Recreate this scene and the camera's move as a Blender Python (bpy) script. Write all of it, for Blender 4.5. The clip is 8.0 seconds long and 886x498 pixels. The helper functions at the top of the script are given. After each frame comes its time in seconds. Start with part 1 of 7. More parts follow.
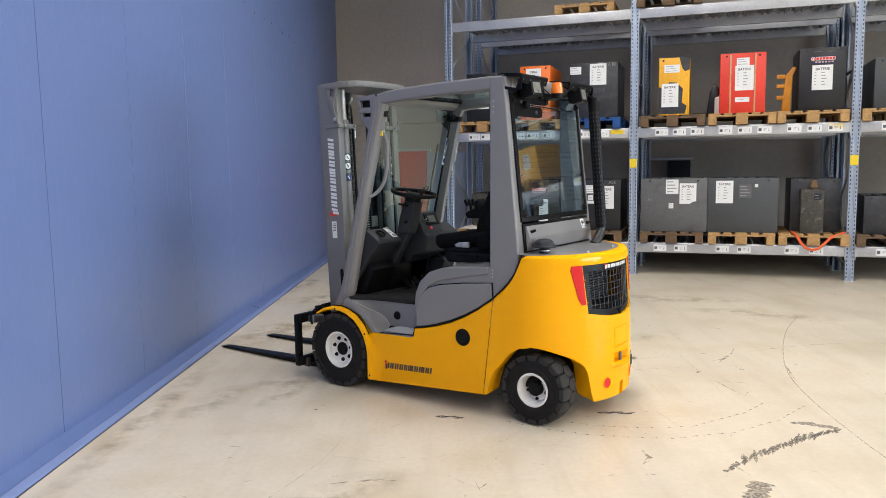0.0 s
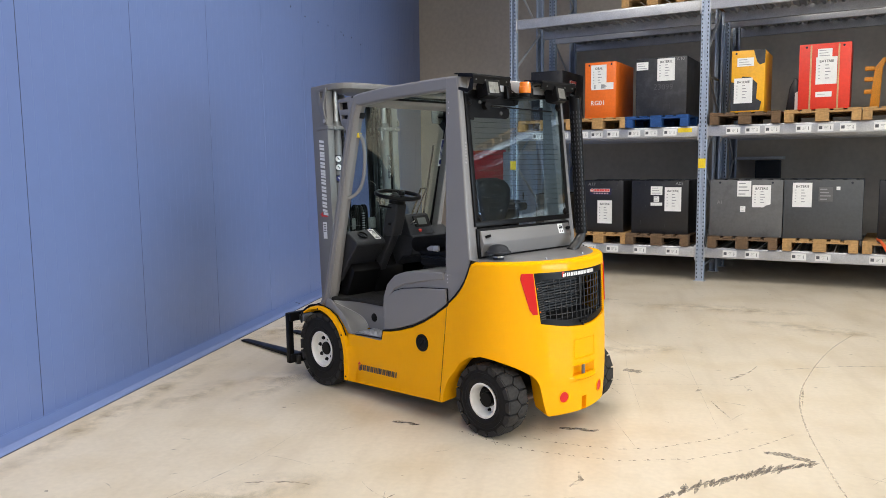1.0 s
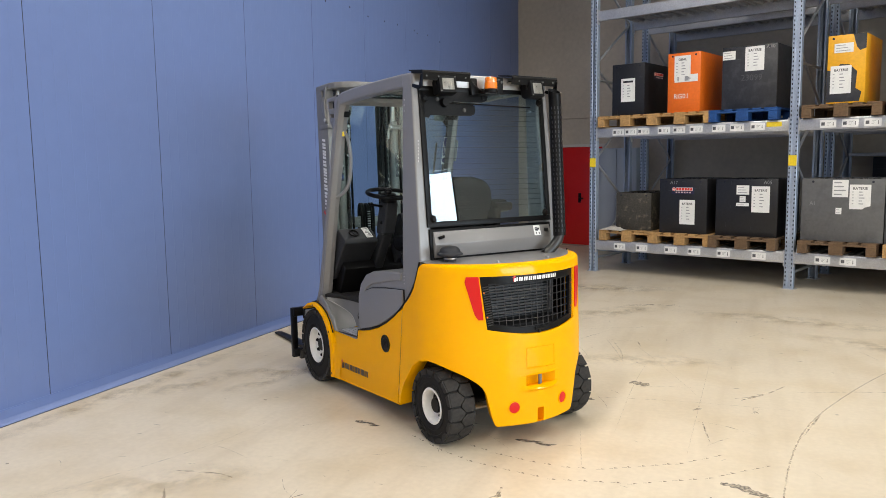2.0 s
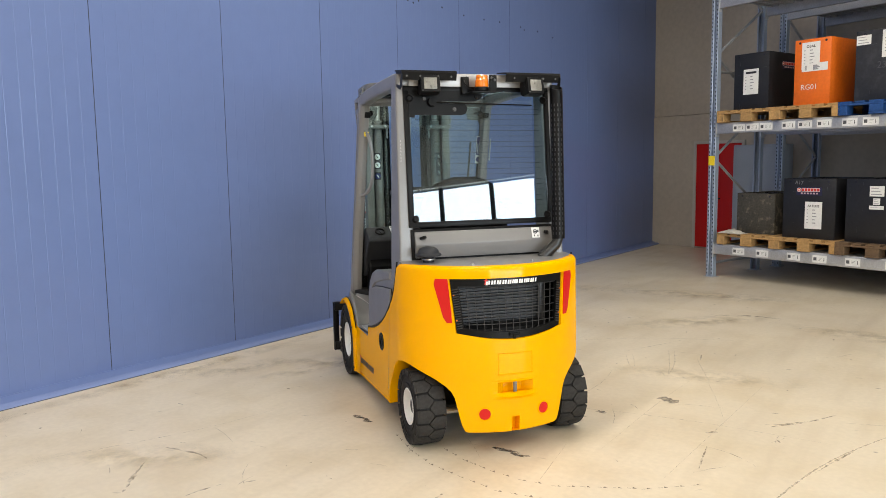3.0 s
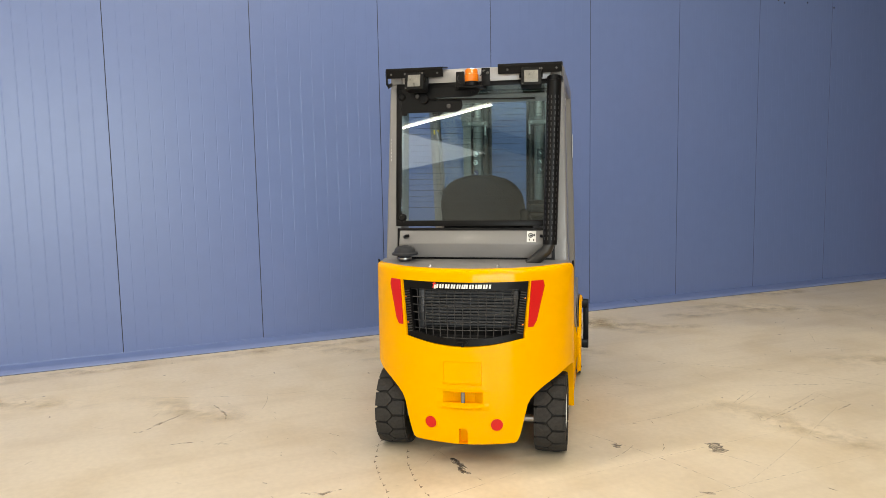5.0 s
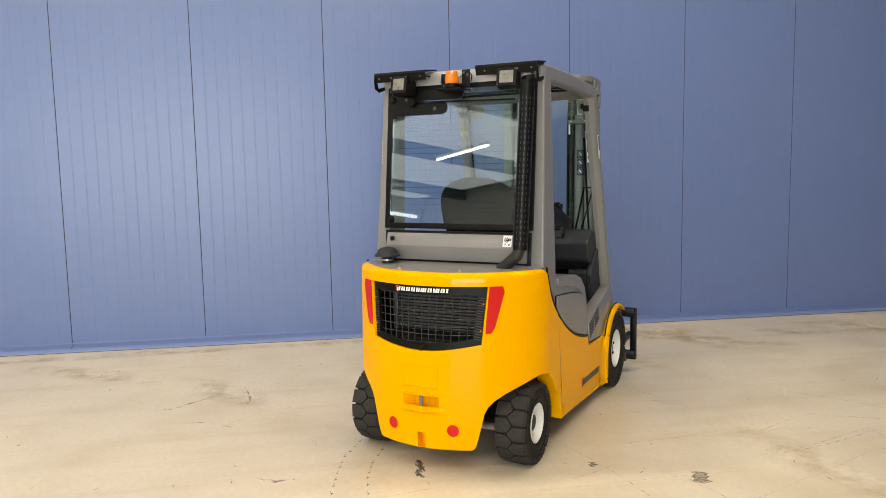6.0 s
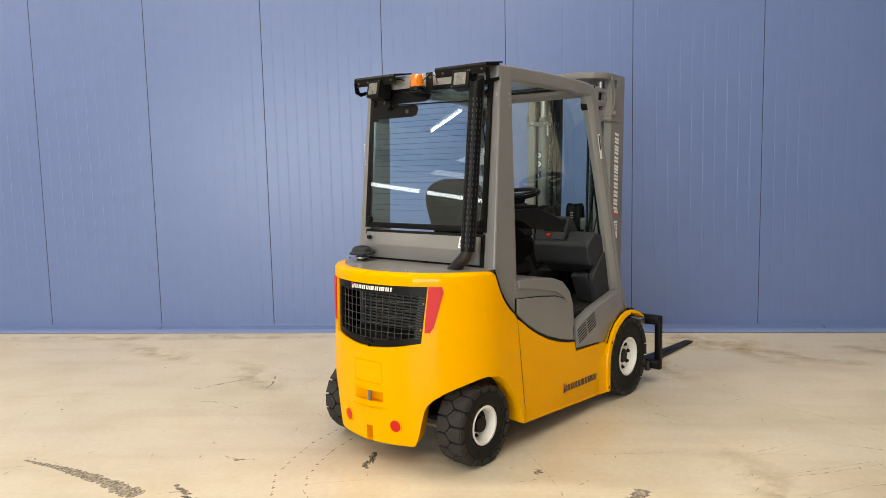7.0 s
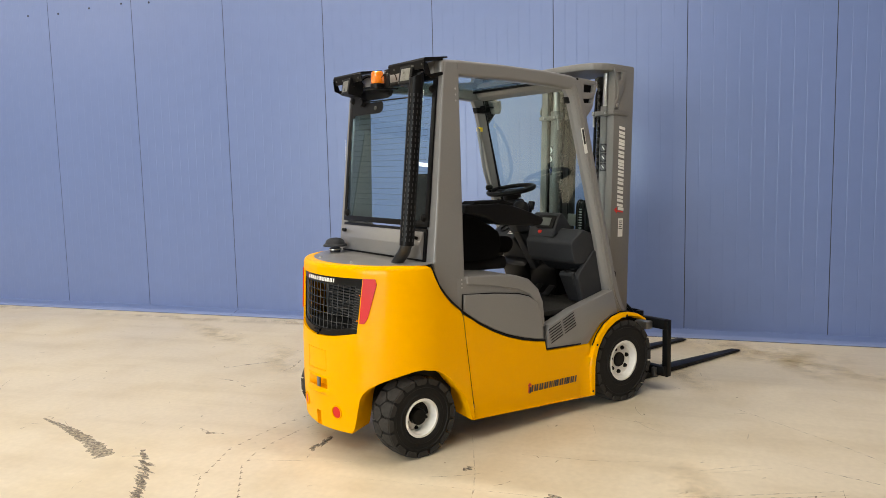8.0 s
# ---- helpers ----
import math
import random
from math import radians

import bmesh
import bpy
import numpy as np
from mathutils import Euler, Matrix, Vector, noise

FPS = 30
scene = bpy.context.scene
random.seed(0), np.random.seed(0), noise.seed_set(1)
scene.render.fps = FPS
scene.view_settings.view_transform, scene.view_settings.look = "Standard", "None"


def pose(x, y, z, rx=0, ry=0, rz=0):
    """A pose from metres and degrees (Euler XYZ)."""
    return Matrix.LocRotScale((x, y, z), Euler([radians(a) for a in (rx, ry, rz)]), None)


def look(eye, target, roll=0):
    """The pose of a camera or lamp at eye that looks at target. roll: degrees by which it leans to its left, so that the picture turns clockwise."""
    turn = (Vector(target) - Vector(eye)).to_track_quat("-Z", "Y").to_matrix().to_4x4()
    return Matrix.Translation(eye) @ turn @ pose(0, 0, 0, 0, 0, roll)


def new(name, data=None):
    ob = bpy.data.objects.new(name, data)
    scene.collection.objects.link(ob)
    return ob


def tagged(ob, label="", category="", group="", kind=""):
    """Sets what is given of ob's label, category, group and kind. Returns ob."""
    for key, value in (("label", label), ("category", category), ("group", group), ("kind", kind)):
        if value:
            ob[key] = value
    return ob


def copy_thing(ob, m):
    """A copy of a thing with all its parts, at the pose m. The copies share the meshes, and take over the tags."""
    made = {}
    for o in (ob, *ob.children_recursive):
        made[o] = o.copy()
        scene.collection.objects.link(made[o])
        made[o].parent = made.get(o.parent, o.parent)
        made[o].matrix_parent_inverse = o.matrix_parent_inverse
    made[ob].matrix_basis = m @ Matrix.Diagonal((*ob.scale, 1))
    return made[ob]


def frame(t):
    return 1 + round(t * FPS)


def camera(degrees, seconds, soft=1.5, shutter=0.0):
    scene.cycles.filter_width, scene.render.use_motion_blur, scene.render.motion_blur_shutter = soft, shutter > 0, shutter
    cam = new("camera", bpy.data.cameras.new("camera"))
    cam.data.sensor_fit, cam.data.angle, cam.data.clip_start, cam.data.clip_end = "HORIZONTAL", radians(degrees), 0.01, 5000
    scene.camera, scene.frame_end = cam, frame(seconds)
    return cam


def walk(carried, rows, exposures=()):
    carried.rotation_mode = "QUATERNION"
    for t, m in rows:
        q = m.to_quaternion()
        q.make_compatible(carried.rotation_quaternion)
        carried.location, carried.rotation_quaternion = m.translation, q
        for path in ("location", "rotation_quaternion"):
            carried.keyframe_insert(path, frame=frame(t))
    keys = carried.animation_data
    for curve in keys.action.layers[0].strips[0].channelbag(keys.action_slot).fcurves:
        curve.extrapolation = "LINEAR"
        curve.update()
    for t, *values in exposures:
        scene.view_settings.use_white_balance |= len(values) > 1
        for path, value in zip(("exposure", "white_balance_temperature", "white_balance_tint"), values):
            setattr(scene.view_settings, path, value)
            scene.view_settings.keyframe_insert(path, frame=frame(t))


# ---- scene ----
cam = camera(60.6, 8.0, soft=0.4)
METRES, EYE, TILT, LEAN, TURN = 8.929, 1.5, 0.0, 0.0, 1.0
ROWS = [
    (0.0, 0.0, 0.0, 0.0, -0.09, -6.31, 0.82),
    (0.5, 0.0542, 0.0078, -0.0002, 4.84, -6.39, 0.77),
    (1.0, 0.1134, 0.0192, 0.0017, 10.0, -6.36, 0.7),
    (1.5, 0.171, 0.0389, 0.0016, 15.42, -6.41, 0.71),
    (3.0, 0.3357, 0.1263, 0.0015, 35.69, -6.48, 0.86),
    (3.5, 0.3789, 0.1667, 0.0019, 43.21, -6.48, 0.85),
    (4.0, 0.4215, 0.2152, 0.0006, 51.2, -6.59, 0.92),
    (4.5, 0.4558, 0.2666, -0.0007, 58.28, -6.51, 0.99),
    (6.0, 0.5202, 0.4446, 0.0002, 80.41, -6.28, 1.1),
    (6.5, 0.5286, 0.5068, 0.0001, 87.05, -6.33, 1.12),
    (7.0, 0.5337, 0.5732, 0.0001, 94.22, -6.21, 1.24),
    (7.5, 0.5302, 0.634, -0.0012, 100.63, -6.29, 1.22),
    (8.0, 0.5136, 0.7035, -0.0033, 107.59, -6.22, 1.27),
]
walk(cam, [(t, pose(0, 0, EYE, TILT, LEAN, TURN) @ pose(METRES * x, METRES * y, METRES * z, 90 + pitch, roll, yaw)) for t, x, y, z, yaw, pitch, roll in ROWS],
     exposures=[(0.0, 0.10, 6150, 12), (1.7, 0.05, 6400, 11), (3.5, -0.02, 6950, 10), (4.5, -0.08, 7300, 10), (6.5, -0.08, 7300, 10), (8.0, -0.05, 7080, 10)])

# ---- light: daylight through the gate in the east wall, strip lights under the ceiling ----
world = bpy.data.worlds.new("sky")
scene.world = world
world.use_nodes = True
wn = world.node_tree.nodes
sky = wn.new("ShaderNodeTexSky")
sky.sky_type, sky.sun_disc = 'NISHITA', False
sky.sun_elevation, sky.sun_rotation = radians(42), radians(200)
world.node_tree.links.new(sky.outputs[0], wn["Background"].inputs[0])
wn["Background"].inputs[1].default_value = 0.12

HALL_E, HALL_S, HALL_H = 15.0, -24.0, 6.0
GATE_Y0, GATE_Y1, GATE_H = -5.2, 4.2, 4.0


def area_lamp(name, m, sx, sy, watts, color):
    d = bpy.data.lights.new(name, 'AREA')
    d.shape, d.size, d.size_y, d.energy, d.color = 'RECTANGLE', sx, sy, watts, color
    ob = new(name, d)
    ob.matrix_world = m
    return ob


area_lamp("gate_daylight", look((HALL_E + 0.26, (GATE_Y0 + GATE_Y1) / 2, GATE_H / 2 + 0.1), (0, (GATE_Y0 + GATE_Y1) / 2, GATE_H / 2 - 0.2)),
          GATE_Y1 - GATE_Y0, GATE_H - 0.3, 1270, (0.76, 0.89, 1.0))
# roof lights and the high window band at the far end of the hall
SKY_X0, SKY_X1 = 7.4, 14.6
SKYLIGHTS = [(-23.9, -20.3), (-19.7, -13.6), (-13.0, -8.5)]
for y0, y1 in SKYLIGHTS:
    area_lamp("roof_light", look(((SKY_X0 + SKY_X1) / 2, (y0 + y1) / 2, HALL_H - 0.06), ((SKY_X0 + SKY_X1) / 2, (y0 + y1) / 2, 0)), SKY_X1 - SKY_X0, y1 - y0, 32 * (y1 - y0), (0.92, 0.96, 1.0))
CLER_X0, CLER_Z0, CLER_Z1 = -0.5, 5.02, 5.22
area_lamp("window_daylight", look(((CLER_X0 + HALL_E) / 2, HALL_S - 0.28, (CLER_Z0 + CLER_Z1) / 2), ((CLER_X0 + HALL_E) / 2, 0, 3.4)), HALL_E - CLER_X0, CLER_Z1 - CLER_Z0, 60, (0.92, 0.96, 1.0))
# the last two, by the rack, are unseen: weaker fill lamps added there
STRIPS = [(x, y) for x in (0.3, 4.6, 9.5) for y in (-11.0, -5.0, 0.0, 4.6)] + [(0.7, 7.8), (2.4, 7.3)]
for sx, sy in STRIPS:
    area_lamp("strip_light_lamp", look((sx, sy, HALL_H - 0.62), (sx, sy, 0)), 0.06, 3.0, 112 if sy < 6 else (70 if sx < 1 else 26), (1.0, 0.935, 0.83))

# ---- materials ----
def material(name, color, rough=0.5, metal=0.0, var=0.12, scale=3.0, fine=60.0, bump=0.0, bump_scale=120.0, coat=0.0, rvar=0.08, spec=0.5, second=None, second_at=(0.5, 0.7), across=False):
    """Base colour broken up at two scales, roughness variation and a fine bump; across: the pattern runs on from piece to piece."""
    m = bpy.data.materials.new(name)
    m.use_nodes = True
    nt = m.node_tree
    b = nt.nodes["Principled BSDF"]
    tc = nt.nodes.new("ShaderNodeTexCoord")
    n1 = nt.nodes.new("ShaderNodeTexNoise")
    n1.inputs["Scale"].default_value, n1.inputs["Detail"].default_value = scale, 5
    n2 = nt.nodes.new("ShaderNodeTexNoise")
    n2.inputs["Scale"].default_value, n2.inputs["Detail"].default_value = fine, 3
    place = nt.nodes.new("ShaderNodeNewGeometry").outputs["Position"] if across else tc.outputs["Object"]
    for n in (n1, n2):
        nt.links.new(place, n.inputs["Vector"])
    add = nt.nodes.new("ShaderNodeMath")
    add.operation = 'ADD'
    nt.links.new(n1.outputs[0], add.inputs[0])
    nt.links.new(n2.outputs[0], add.inputs[1])
    mr = nt.nodes.new("ShaderNodeMapRange")
    mr.inputs[1].default_value, mr.inputs[2].default_value = 0.65, 1.35
    mr.inputs[3].default_value, mr.inputs[4].default_value = 1 - var, 1 + var
    nt.links.new(add.outputs[0], mr.inputs[0])
    mul = nt.nodes.new("ShaderNodeMix")
    mul.data_type, mul.blend_type = 'RGBA', 'MULTIPLY'
    mul.inputs[0].default_value = 1.0
    mul.inputs[6].default_value = (*color, 1)
    if second:
        n3 = nt.nodes.new("ShaderNodeTexNoise")
        n3.inputs["Scale"].default_value, n3.inputs["Detail"].default_value = scale * 2.3, 8
        nt.links.new(tc.outputs["Object"], n3.inputs["Vector"])
        r3 = nt.nodes.new("ShaderNodeMapRange")
        r3.inputs[1].default_value, r3.inputs[2].default_value = second_at
        nt.links.new(n3.outputs[0], r3.inputs[0])
        mx = nt.nodes.new("ShaderNodeMix")
        mx.data_type = 'RGBA'
        mx.inputs[6].default_value, mx.inputs[7].default_value = (*color, 1), (*second, 1)
        nt.links.new(r3.outputs[0], mx.inputs[0])
        nt.links.new(mx.outputs[2], mul.inputs[6])
    nt.links.new(mr.outputs[0], mul.inputs[7])
    nt.links.new(mul.outputs[2], b.inputs["Base Color"])
    rr = nt.nodes.new("ShaderNodeMapRange")
    rr.inputs[1].default_value, rr.inputs[2].default_value = 0.3, 0.7
    rr.inputs[3].default_value, rr.inputs[4].default_value = max(0.02, rough - rvar), min(1, rough + rvar)
    nt.links.new(n1.outputs[0], rr.inputs[0])
    nt.links.new(rr.outputs[0], b.inputs["Roughness"])
    b.inputs["Metallic"].default_value = metal
    b.inputs["Specular IOR Level"].default_value = spec
    b.inputs["Coat Weight"].default_value = coat
    b.inputs["Coat Roughness"].default_value = 0.05
    if bump:
        nb = nt.nodes.new("ShaderNodeTexNoise")
        nb.inputs["Scale"].default_value, nb.inputs["Detail"].default_value = bump_scale, 4
        nt.links.new(tc.outputs["Object"], nb.inputs["Vector"])
        bp = nt.nodes.new("ShaderNodeBump")
        bp.inputs["Strength"].default_value, bp.inputs["Distance"].default_value = bump, 0.004
        nt.links.new(nb.outputs[0], bp.inputs["Height"])
        nt.links.new(bp.outputs[0], b.inputs["Normal"])
        nt.links.new(bp.outputs[0], b.inputs["Coat Normal"])
    return m


def glass(name, tint, rough=0.0, ior=1.5):
    m = bpy.data.materials.new(name)
    m.use_nodes = True
    b = m.node_tree.nodes["Principled BSDF"]
    b.inputs["Base Color"].default_value = (*tint, 1)
    b.inputs["Transmission Weight"].default_value = 1.0
    b.inputs["Roughness"].default_value = rough
    b.inputs["IOR"].default_value = ior
    return m


def glow(name, color, strength):
    m = bpy.data.materials.new(name)
    m.use_nodes = True
    b = m.node_tree.nodes["Principled BSDF"]
    b.inputs["Base Color"].default_value = (*color, 1)
    b.inputs["Emission Color"].default_value = (*color, 1)
    b.inputs["Emission Strength"].default_value = strength
    return m


YELLOW = material("yellow_paint", (0.92, 0.422, 0.0), 0.36, var=0.012, scale=2, fine=40, coat=0.36, rvar=0.04, spec=0.0, bump=0.10, bump_scale=22)
GREY = material("grey_cab_paint", (0.20, 0.195, 0.195), 0.36, var=0.04, scale=4, fine=150, coat=0.25, bump=0.03, bump_scale=400)
MASTGREY = material("grey_mast_paint", (0.17, 0.166, 0.162), 0.42, var=0.07, scale=4, fine=90)
SILVER = material("silver_paint", (0.42, 0.41, 0.41), 0.35, 0.3, var=0.05, fine=150)
BLACK = material("black_paint", (0.005, 0.005, 0.0055), 0.36, spec=0.14, var=0.2, scale=6)
PLASTIC = material("black_plastic", (0.006, 0.006, 0.0065), 0.48, spec=0.15, var=0.15, fine=200, bump=0.15, bump_scale=500)
DASH = material("anthracite_plastic", (0.029, 0.031, 0.036), 0.55, spec=0.22, var=0.1, fine=220, bump=0.2, bump_scale=600)
RUBBER = material("tyre_rubber", (0.011, 0.0105, 0.0105), 0.6, spec=0.2, var=0.25, scale=5, fine=60, bump=0.2, bump_scale=150)
TREAD = material("worn_tread_rubber", (0.036, 0.034, 0.0325), 0.8, spec=0.2, var=0.3, scale=8, fine=70, bump=0.3, bump_scale=120)
RIM = material("white_rim_paint", (0.78, 0.77, 0.74), 0.4, var=0.05, scale=8)
STEEL = material("bare_steel", (0.5, 0.49, 0.47), 0.35, 0.9, var=0.15, scale=10)
RED = material("red_reflector", (0.60, 0.010, 0.010), 0.35, var=0.06, fine=300, coat=0.2, spec=0.2)
ZINC = material("dull_zinc", (0.10, 0.098, 0.095), 0.5, 0.6, var=0.2, scale=20)
AMBER = material("amber_lens", (0.9, 0.22, 0.01), 0.2, var=0.1, fine=60, coat=1.0)
CLEAR = material("lamp_lens", (0.20, 0.195, 0.175), 0.32, 0.2, var=0.25, scale=30, fine=200, coat=0.5)
SEATM = material("black_seat_fabric", (0.005, 0.005, 0.0055), 0.9, spec=0.1, var=0.2, fine=300, bump=0.4, bump_scale=600)
WHITEL = material("white_sticker", (0.78, 0.78, 0.76), 0.5, var=0.06, scale=20)
BLACKL = material("black_sticker", (0.02, 0.02, 0.025), 0.4)
BLUEL = material("blue_sticker", (0.02, 0.03, 0.15), 0.4)
REDL = material("red_sticker", (0.65, 0.03, 0.02), 0.45)
BADGEBLUE = material("badge_blue", (0.012, 0.012, 0.045), 0.45)
PINKL = material("pale_pink_print", (0.55, 0.40, 0.42), 0.5)
YELLOWL = material("yellow_sticker", (0.85, 0.62, 0.02), 0.45)
RIBBED = material("ribbed_black_plastic", (0.035, 0.035, 0.037), 0.45, spec=0.4, var=0.15)
RADIATOR = material("radiator_fins", (0.065, 0.065, 0.068), 0.5, 0.4, var=0.2, fine=200)
BRACKET = material("dark_zinc_bracket", (0.11, 0.11, 0.115), 0.5, 0.6, var=0.25, scale=14)
# screen grey is lightened to hold the reflection on its face
SCREEN = material("display_sheen_grey", (0.11, 0.12, 0.115), 0.45, spec=0.3)
ROOFT = glass("roof_glass_tint", (0.55, 0.76, 0.74))
GREYP = material("grey_print", (0.10, 0.10, 0.11), 0.6)
TINT = glass("tinted_glass", (0.70, 0.85, 0.83), ior=1.56)
REARTINT = glass("rear_window_tint", (0.62, 0.79, 0.85), ior=1.70)
RAIL = material("greased_rail_steel", (0.028, 0.027, 0.026), 0.42, 0.3, var=0.3, scale=9)
CHAIN = material("oiled_chain_steel", (0.09, 0.085, 0.08), 0.45, 0.8, var=0.3, scale=20)
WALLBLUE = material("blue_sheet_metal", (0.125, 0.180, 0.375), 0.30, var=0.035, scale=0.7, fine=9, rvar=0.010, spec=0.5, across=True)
# lighter copy of the wall blue, with light on the kerb's slope put in
LITBLUE = material("lit_blue_flashing", (0.165, 0.22, 0.42), 0.5, var=0.03, scale=2)
JOINT = material("joint_seal", (0.012, 0.014, 0.025), 0.7)
CONCRETE_W = material("grey_concrete_wall", (0.48, 0.425, 0.355), 0.85, var=0.10, scale=0.8, fine=14, bump=0.3, bump_scale=40)
GALV = material("galvanised_steel", (0.50, 0.51, 0.53), 0.42, 0.55, var=0.16, scale=6, fine=60)
GALVD = material("galvanised_deck", (0.40, 0.40, 0.40), 0.5, 0.5, var=0.22, scale=5, fine=40)
POSTBLUE = material("post_galvanised", (0.36, 0.42, 0.52), 0.42, 0.4, var=0.14, scale=5, fine=60)
WOOD = material("pallet_wood", (0.44, 0.26, 0.10), 0.8, var=0.28, scale=5, fine=35, bump=0.4, bump_scale=60, second=(0.30, 0.18, 0.08))
WOODD = material("old_pallet_wood", (0.14, 0.085, 0.045), 0.85, var=0.3, scale=5, fine=35, bump=0.4, bump_scale=60)
WOODB = material("blue_pallet_wood", (0.008, 0.060, 0.22), 0.65, var=0.25, scale=6, fine=40, bump=0.3, bump_scale=60)
BATD = material("dark_battery_steel", (0.028, 0.029, 0.033), 0.42, var=0.25, scale=4, fine=30, second=(0.05, 0.05, 0.055))
BATK = material("black_battery_steel", (0.012, 0.012, 0.014), 0.4, var=0.3, scale=4, fine=30)
BATG = material("grey_battery_steel", (0.115, 0.115, 0.115), 0.45, var=0.14, scale=3, fine=30, second=(0.09, 0.09, 0.09))
BATG2 = material("charcoal_battery_steel", (0.062, 0.066, 0.07), 0.45, var=0.16, scale=3, fine=30)
BATO = material("orange_battery_steel", (0.80, 0.16, 0.012), 0.42, var=0.10, scale=3, fine=30)
BATR = material("red_battery_steel", (0.72, 0.045, 0.02), 0.4, var=0.10, scale=3, fine=30)
LIFTER = material("orange_bracket_paint", (0.62, 0.245, 0.010), 0.5, var=0.25, scale=9)
BATY = material("yellow_battery_steel", (0.80, 0.40, 0.01), 0.4, var=0.12, scale=3, fine=30)
BATOLD = material("dirty_battery_steel", (0.05, 0.046, 0.038), 0.7, var=0.45, scale=6, fine=40, second=(0.16, 0.14, 0.10), second_at=(0.55, 0.72))
DOORRED = material("red_door_paint", (0.62, 0.012, 0.010), 0.35, var=0.05)
CABINET = material("pale_cabinet_paint", (0.36, 0.40, 0.46), 0.45, var=0.05)
CHALK = material("chalk", (0.24, 0.24, 0.24), 0.9, var=0.4, fine=200)
RUBBED = material("rubbed_paint", (0.085, 0.085, 0.088), 0.8, var=0.4, fine=120)
TAN = material("tan_strap_paint", (0.55, 0.36, 0.18), 0.6, var=0.2)
PALEP = material("pale_grey_print", (0.30, 0.30, 0.31), 0.6)
STRAP = material("orange_strap", (0.80, 0.13, 0.03), 0.7)
CLOTH = material("pale_cloth", (0.50, 0.46, 0.40), 0.9, var=0.2, scale=20, bump=0.5)
WHITEP = material("white_paint", (0.75, 0.75, 0.73), 0.6, var=0.05)
PURLIN = material("grey_beam_paint", (0.07, 0.075, 0.08), 0.5)
CEILM = material("grey_white_sheet", (0.34, 0.35, 0.36), 0.6, var=0.08, scale=1.5)
SLOT = material("slot_glint_grey", (0.024, 0.024, 0.028), 0.5, var=0.2)
WIRE = material("dark_grey_wire", (0.030, 0.030, 0.032), 0.4, spec=0.4)
EXPIPE = material("sooty_pipe", (0.012, 0.012, 0.012), 0.32)
FLOORMAT = material("black_floor_mat", (0.022, 0.0215, 0.021), 0.75, spec=0.2, var=0.3, scale=6, fine=80, bump=0.4, bump_scale=160)
TUBE = glow("fluorescent_tube", (1.0, 0.95, 0.85), 6.0)


# ---- mesh helpers ----
def part(name, bm, mat, parent=None, label="", smooth=25, recalc=True):
    """Links a bmesh as one mesh object, under parent if given."""
    if recalc:
        bmesh.ops.recalc_face_normals(bm, faces=bm.faces)
    me = bpy.data.meshes.new(name)
    bm.to_mesh(me)
    bm.free()
    me.materials.append(mat)
    if smooth:
        me.polygons.foreach_set("use_smooth", [True] * len(me.polygons))
        me.set_sharp_from_angle(angle=radians(smooth))
    ob = new(name, me)
    if smooth >= 35:
        ob.modifiers.new("even_shading", 'WEIGHTED_NORMAL').keep_sharp = True
    if parent:
        ob.parent = parent
    if label:
        ob["label"] = label
    return ob


def share(name, src, parent, m):
    """Another object on src's mesh."""
    ob = new(name, src.data)
    ob.parent = parent
    ob.matrix_basis = m
    return ob


def empty(name, m, label, category, group="", kind=""):
    ob = new(name)
    ob.empty_display_size = 0.1
    ob.matrix_world = m
    return tagged(ob, label, category, group, kind)


def box(x0, x1, y0, y1, z0, z1, bevel=0.0, bm=None, seg=2):
    b = bmesh.new()
    r = bmesh.ops.create_cube(b, size=1)
    for v in r["verts"]:
        v.co = Vector(((x0 + x1) / 2 + v.co.x * (x1 - x0), (y0 + y1) / 2 + v.co.y * (y1 - y0), (z0 + z1) / 2 + v.co.z * (z1 - z0)))
    if bevel:
        bmesh.ops.bevel(b, geom=b.edges[:], offset=bevel, segments=seg, affect='EDGES', profile=0.5)
    return join(bm, b)


def join(bm, b):
    if bm is None:
        return b
    me = bpy.data.meshes.new("tmp")
    b.to_mesh(me)
    b.free()
    bm.from_mesh(me)
    bpy.data.meshes.remove(me)
    return bm


def turned(bm, m, into=None):
    bmesh.ops.transform(bm, matrix=m, verts=bm.verts)
    return join(into, bm)


def prism(poly, axis, c0, c1, bevel=0.0, bm=None, seg=2):
    """A polygon extruded along an axis. axis 'y': poly holds (x, z); 'x': (y, z); 'z': (x, y)."""
    b = bmesh.new()
    put = {'y': lambda p, c: (p[0], c, p[1]), 'x': lambda p, c: (c, p[0], p[1]), 'z': lambda p, c: (p[0], p[1], c)}[axis]
    lo = [b.verts.new(put(p, c0)) for p in poly]
    hi = [b.verts.new(put(p, c1)) for p in poly]
    n = len(poly)
    b.faces.new(lo)
    b.faces.new(hi[::-1])
    for i in range(n):
        b.faces.new((lo[i], hi[i], hi[(i + 1) % n], lo[(i + 1) % n]))
    bmesh.ops.recalc_face_normals(b, faces=b.faces)
    if bevel:
        bmesh.ops.bevel(b, geom=b.edges[:], offset=bevel, segments=seg, affect='EDGES', profile=0.5, clamp_overlap=True)
    return join(bm, b)


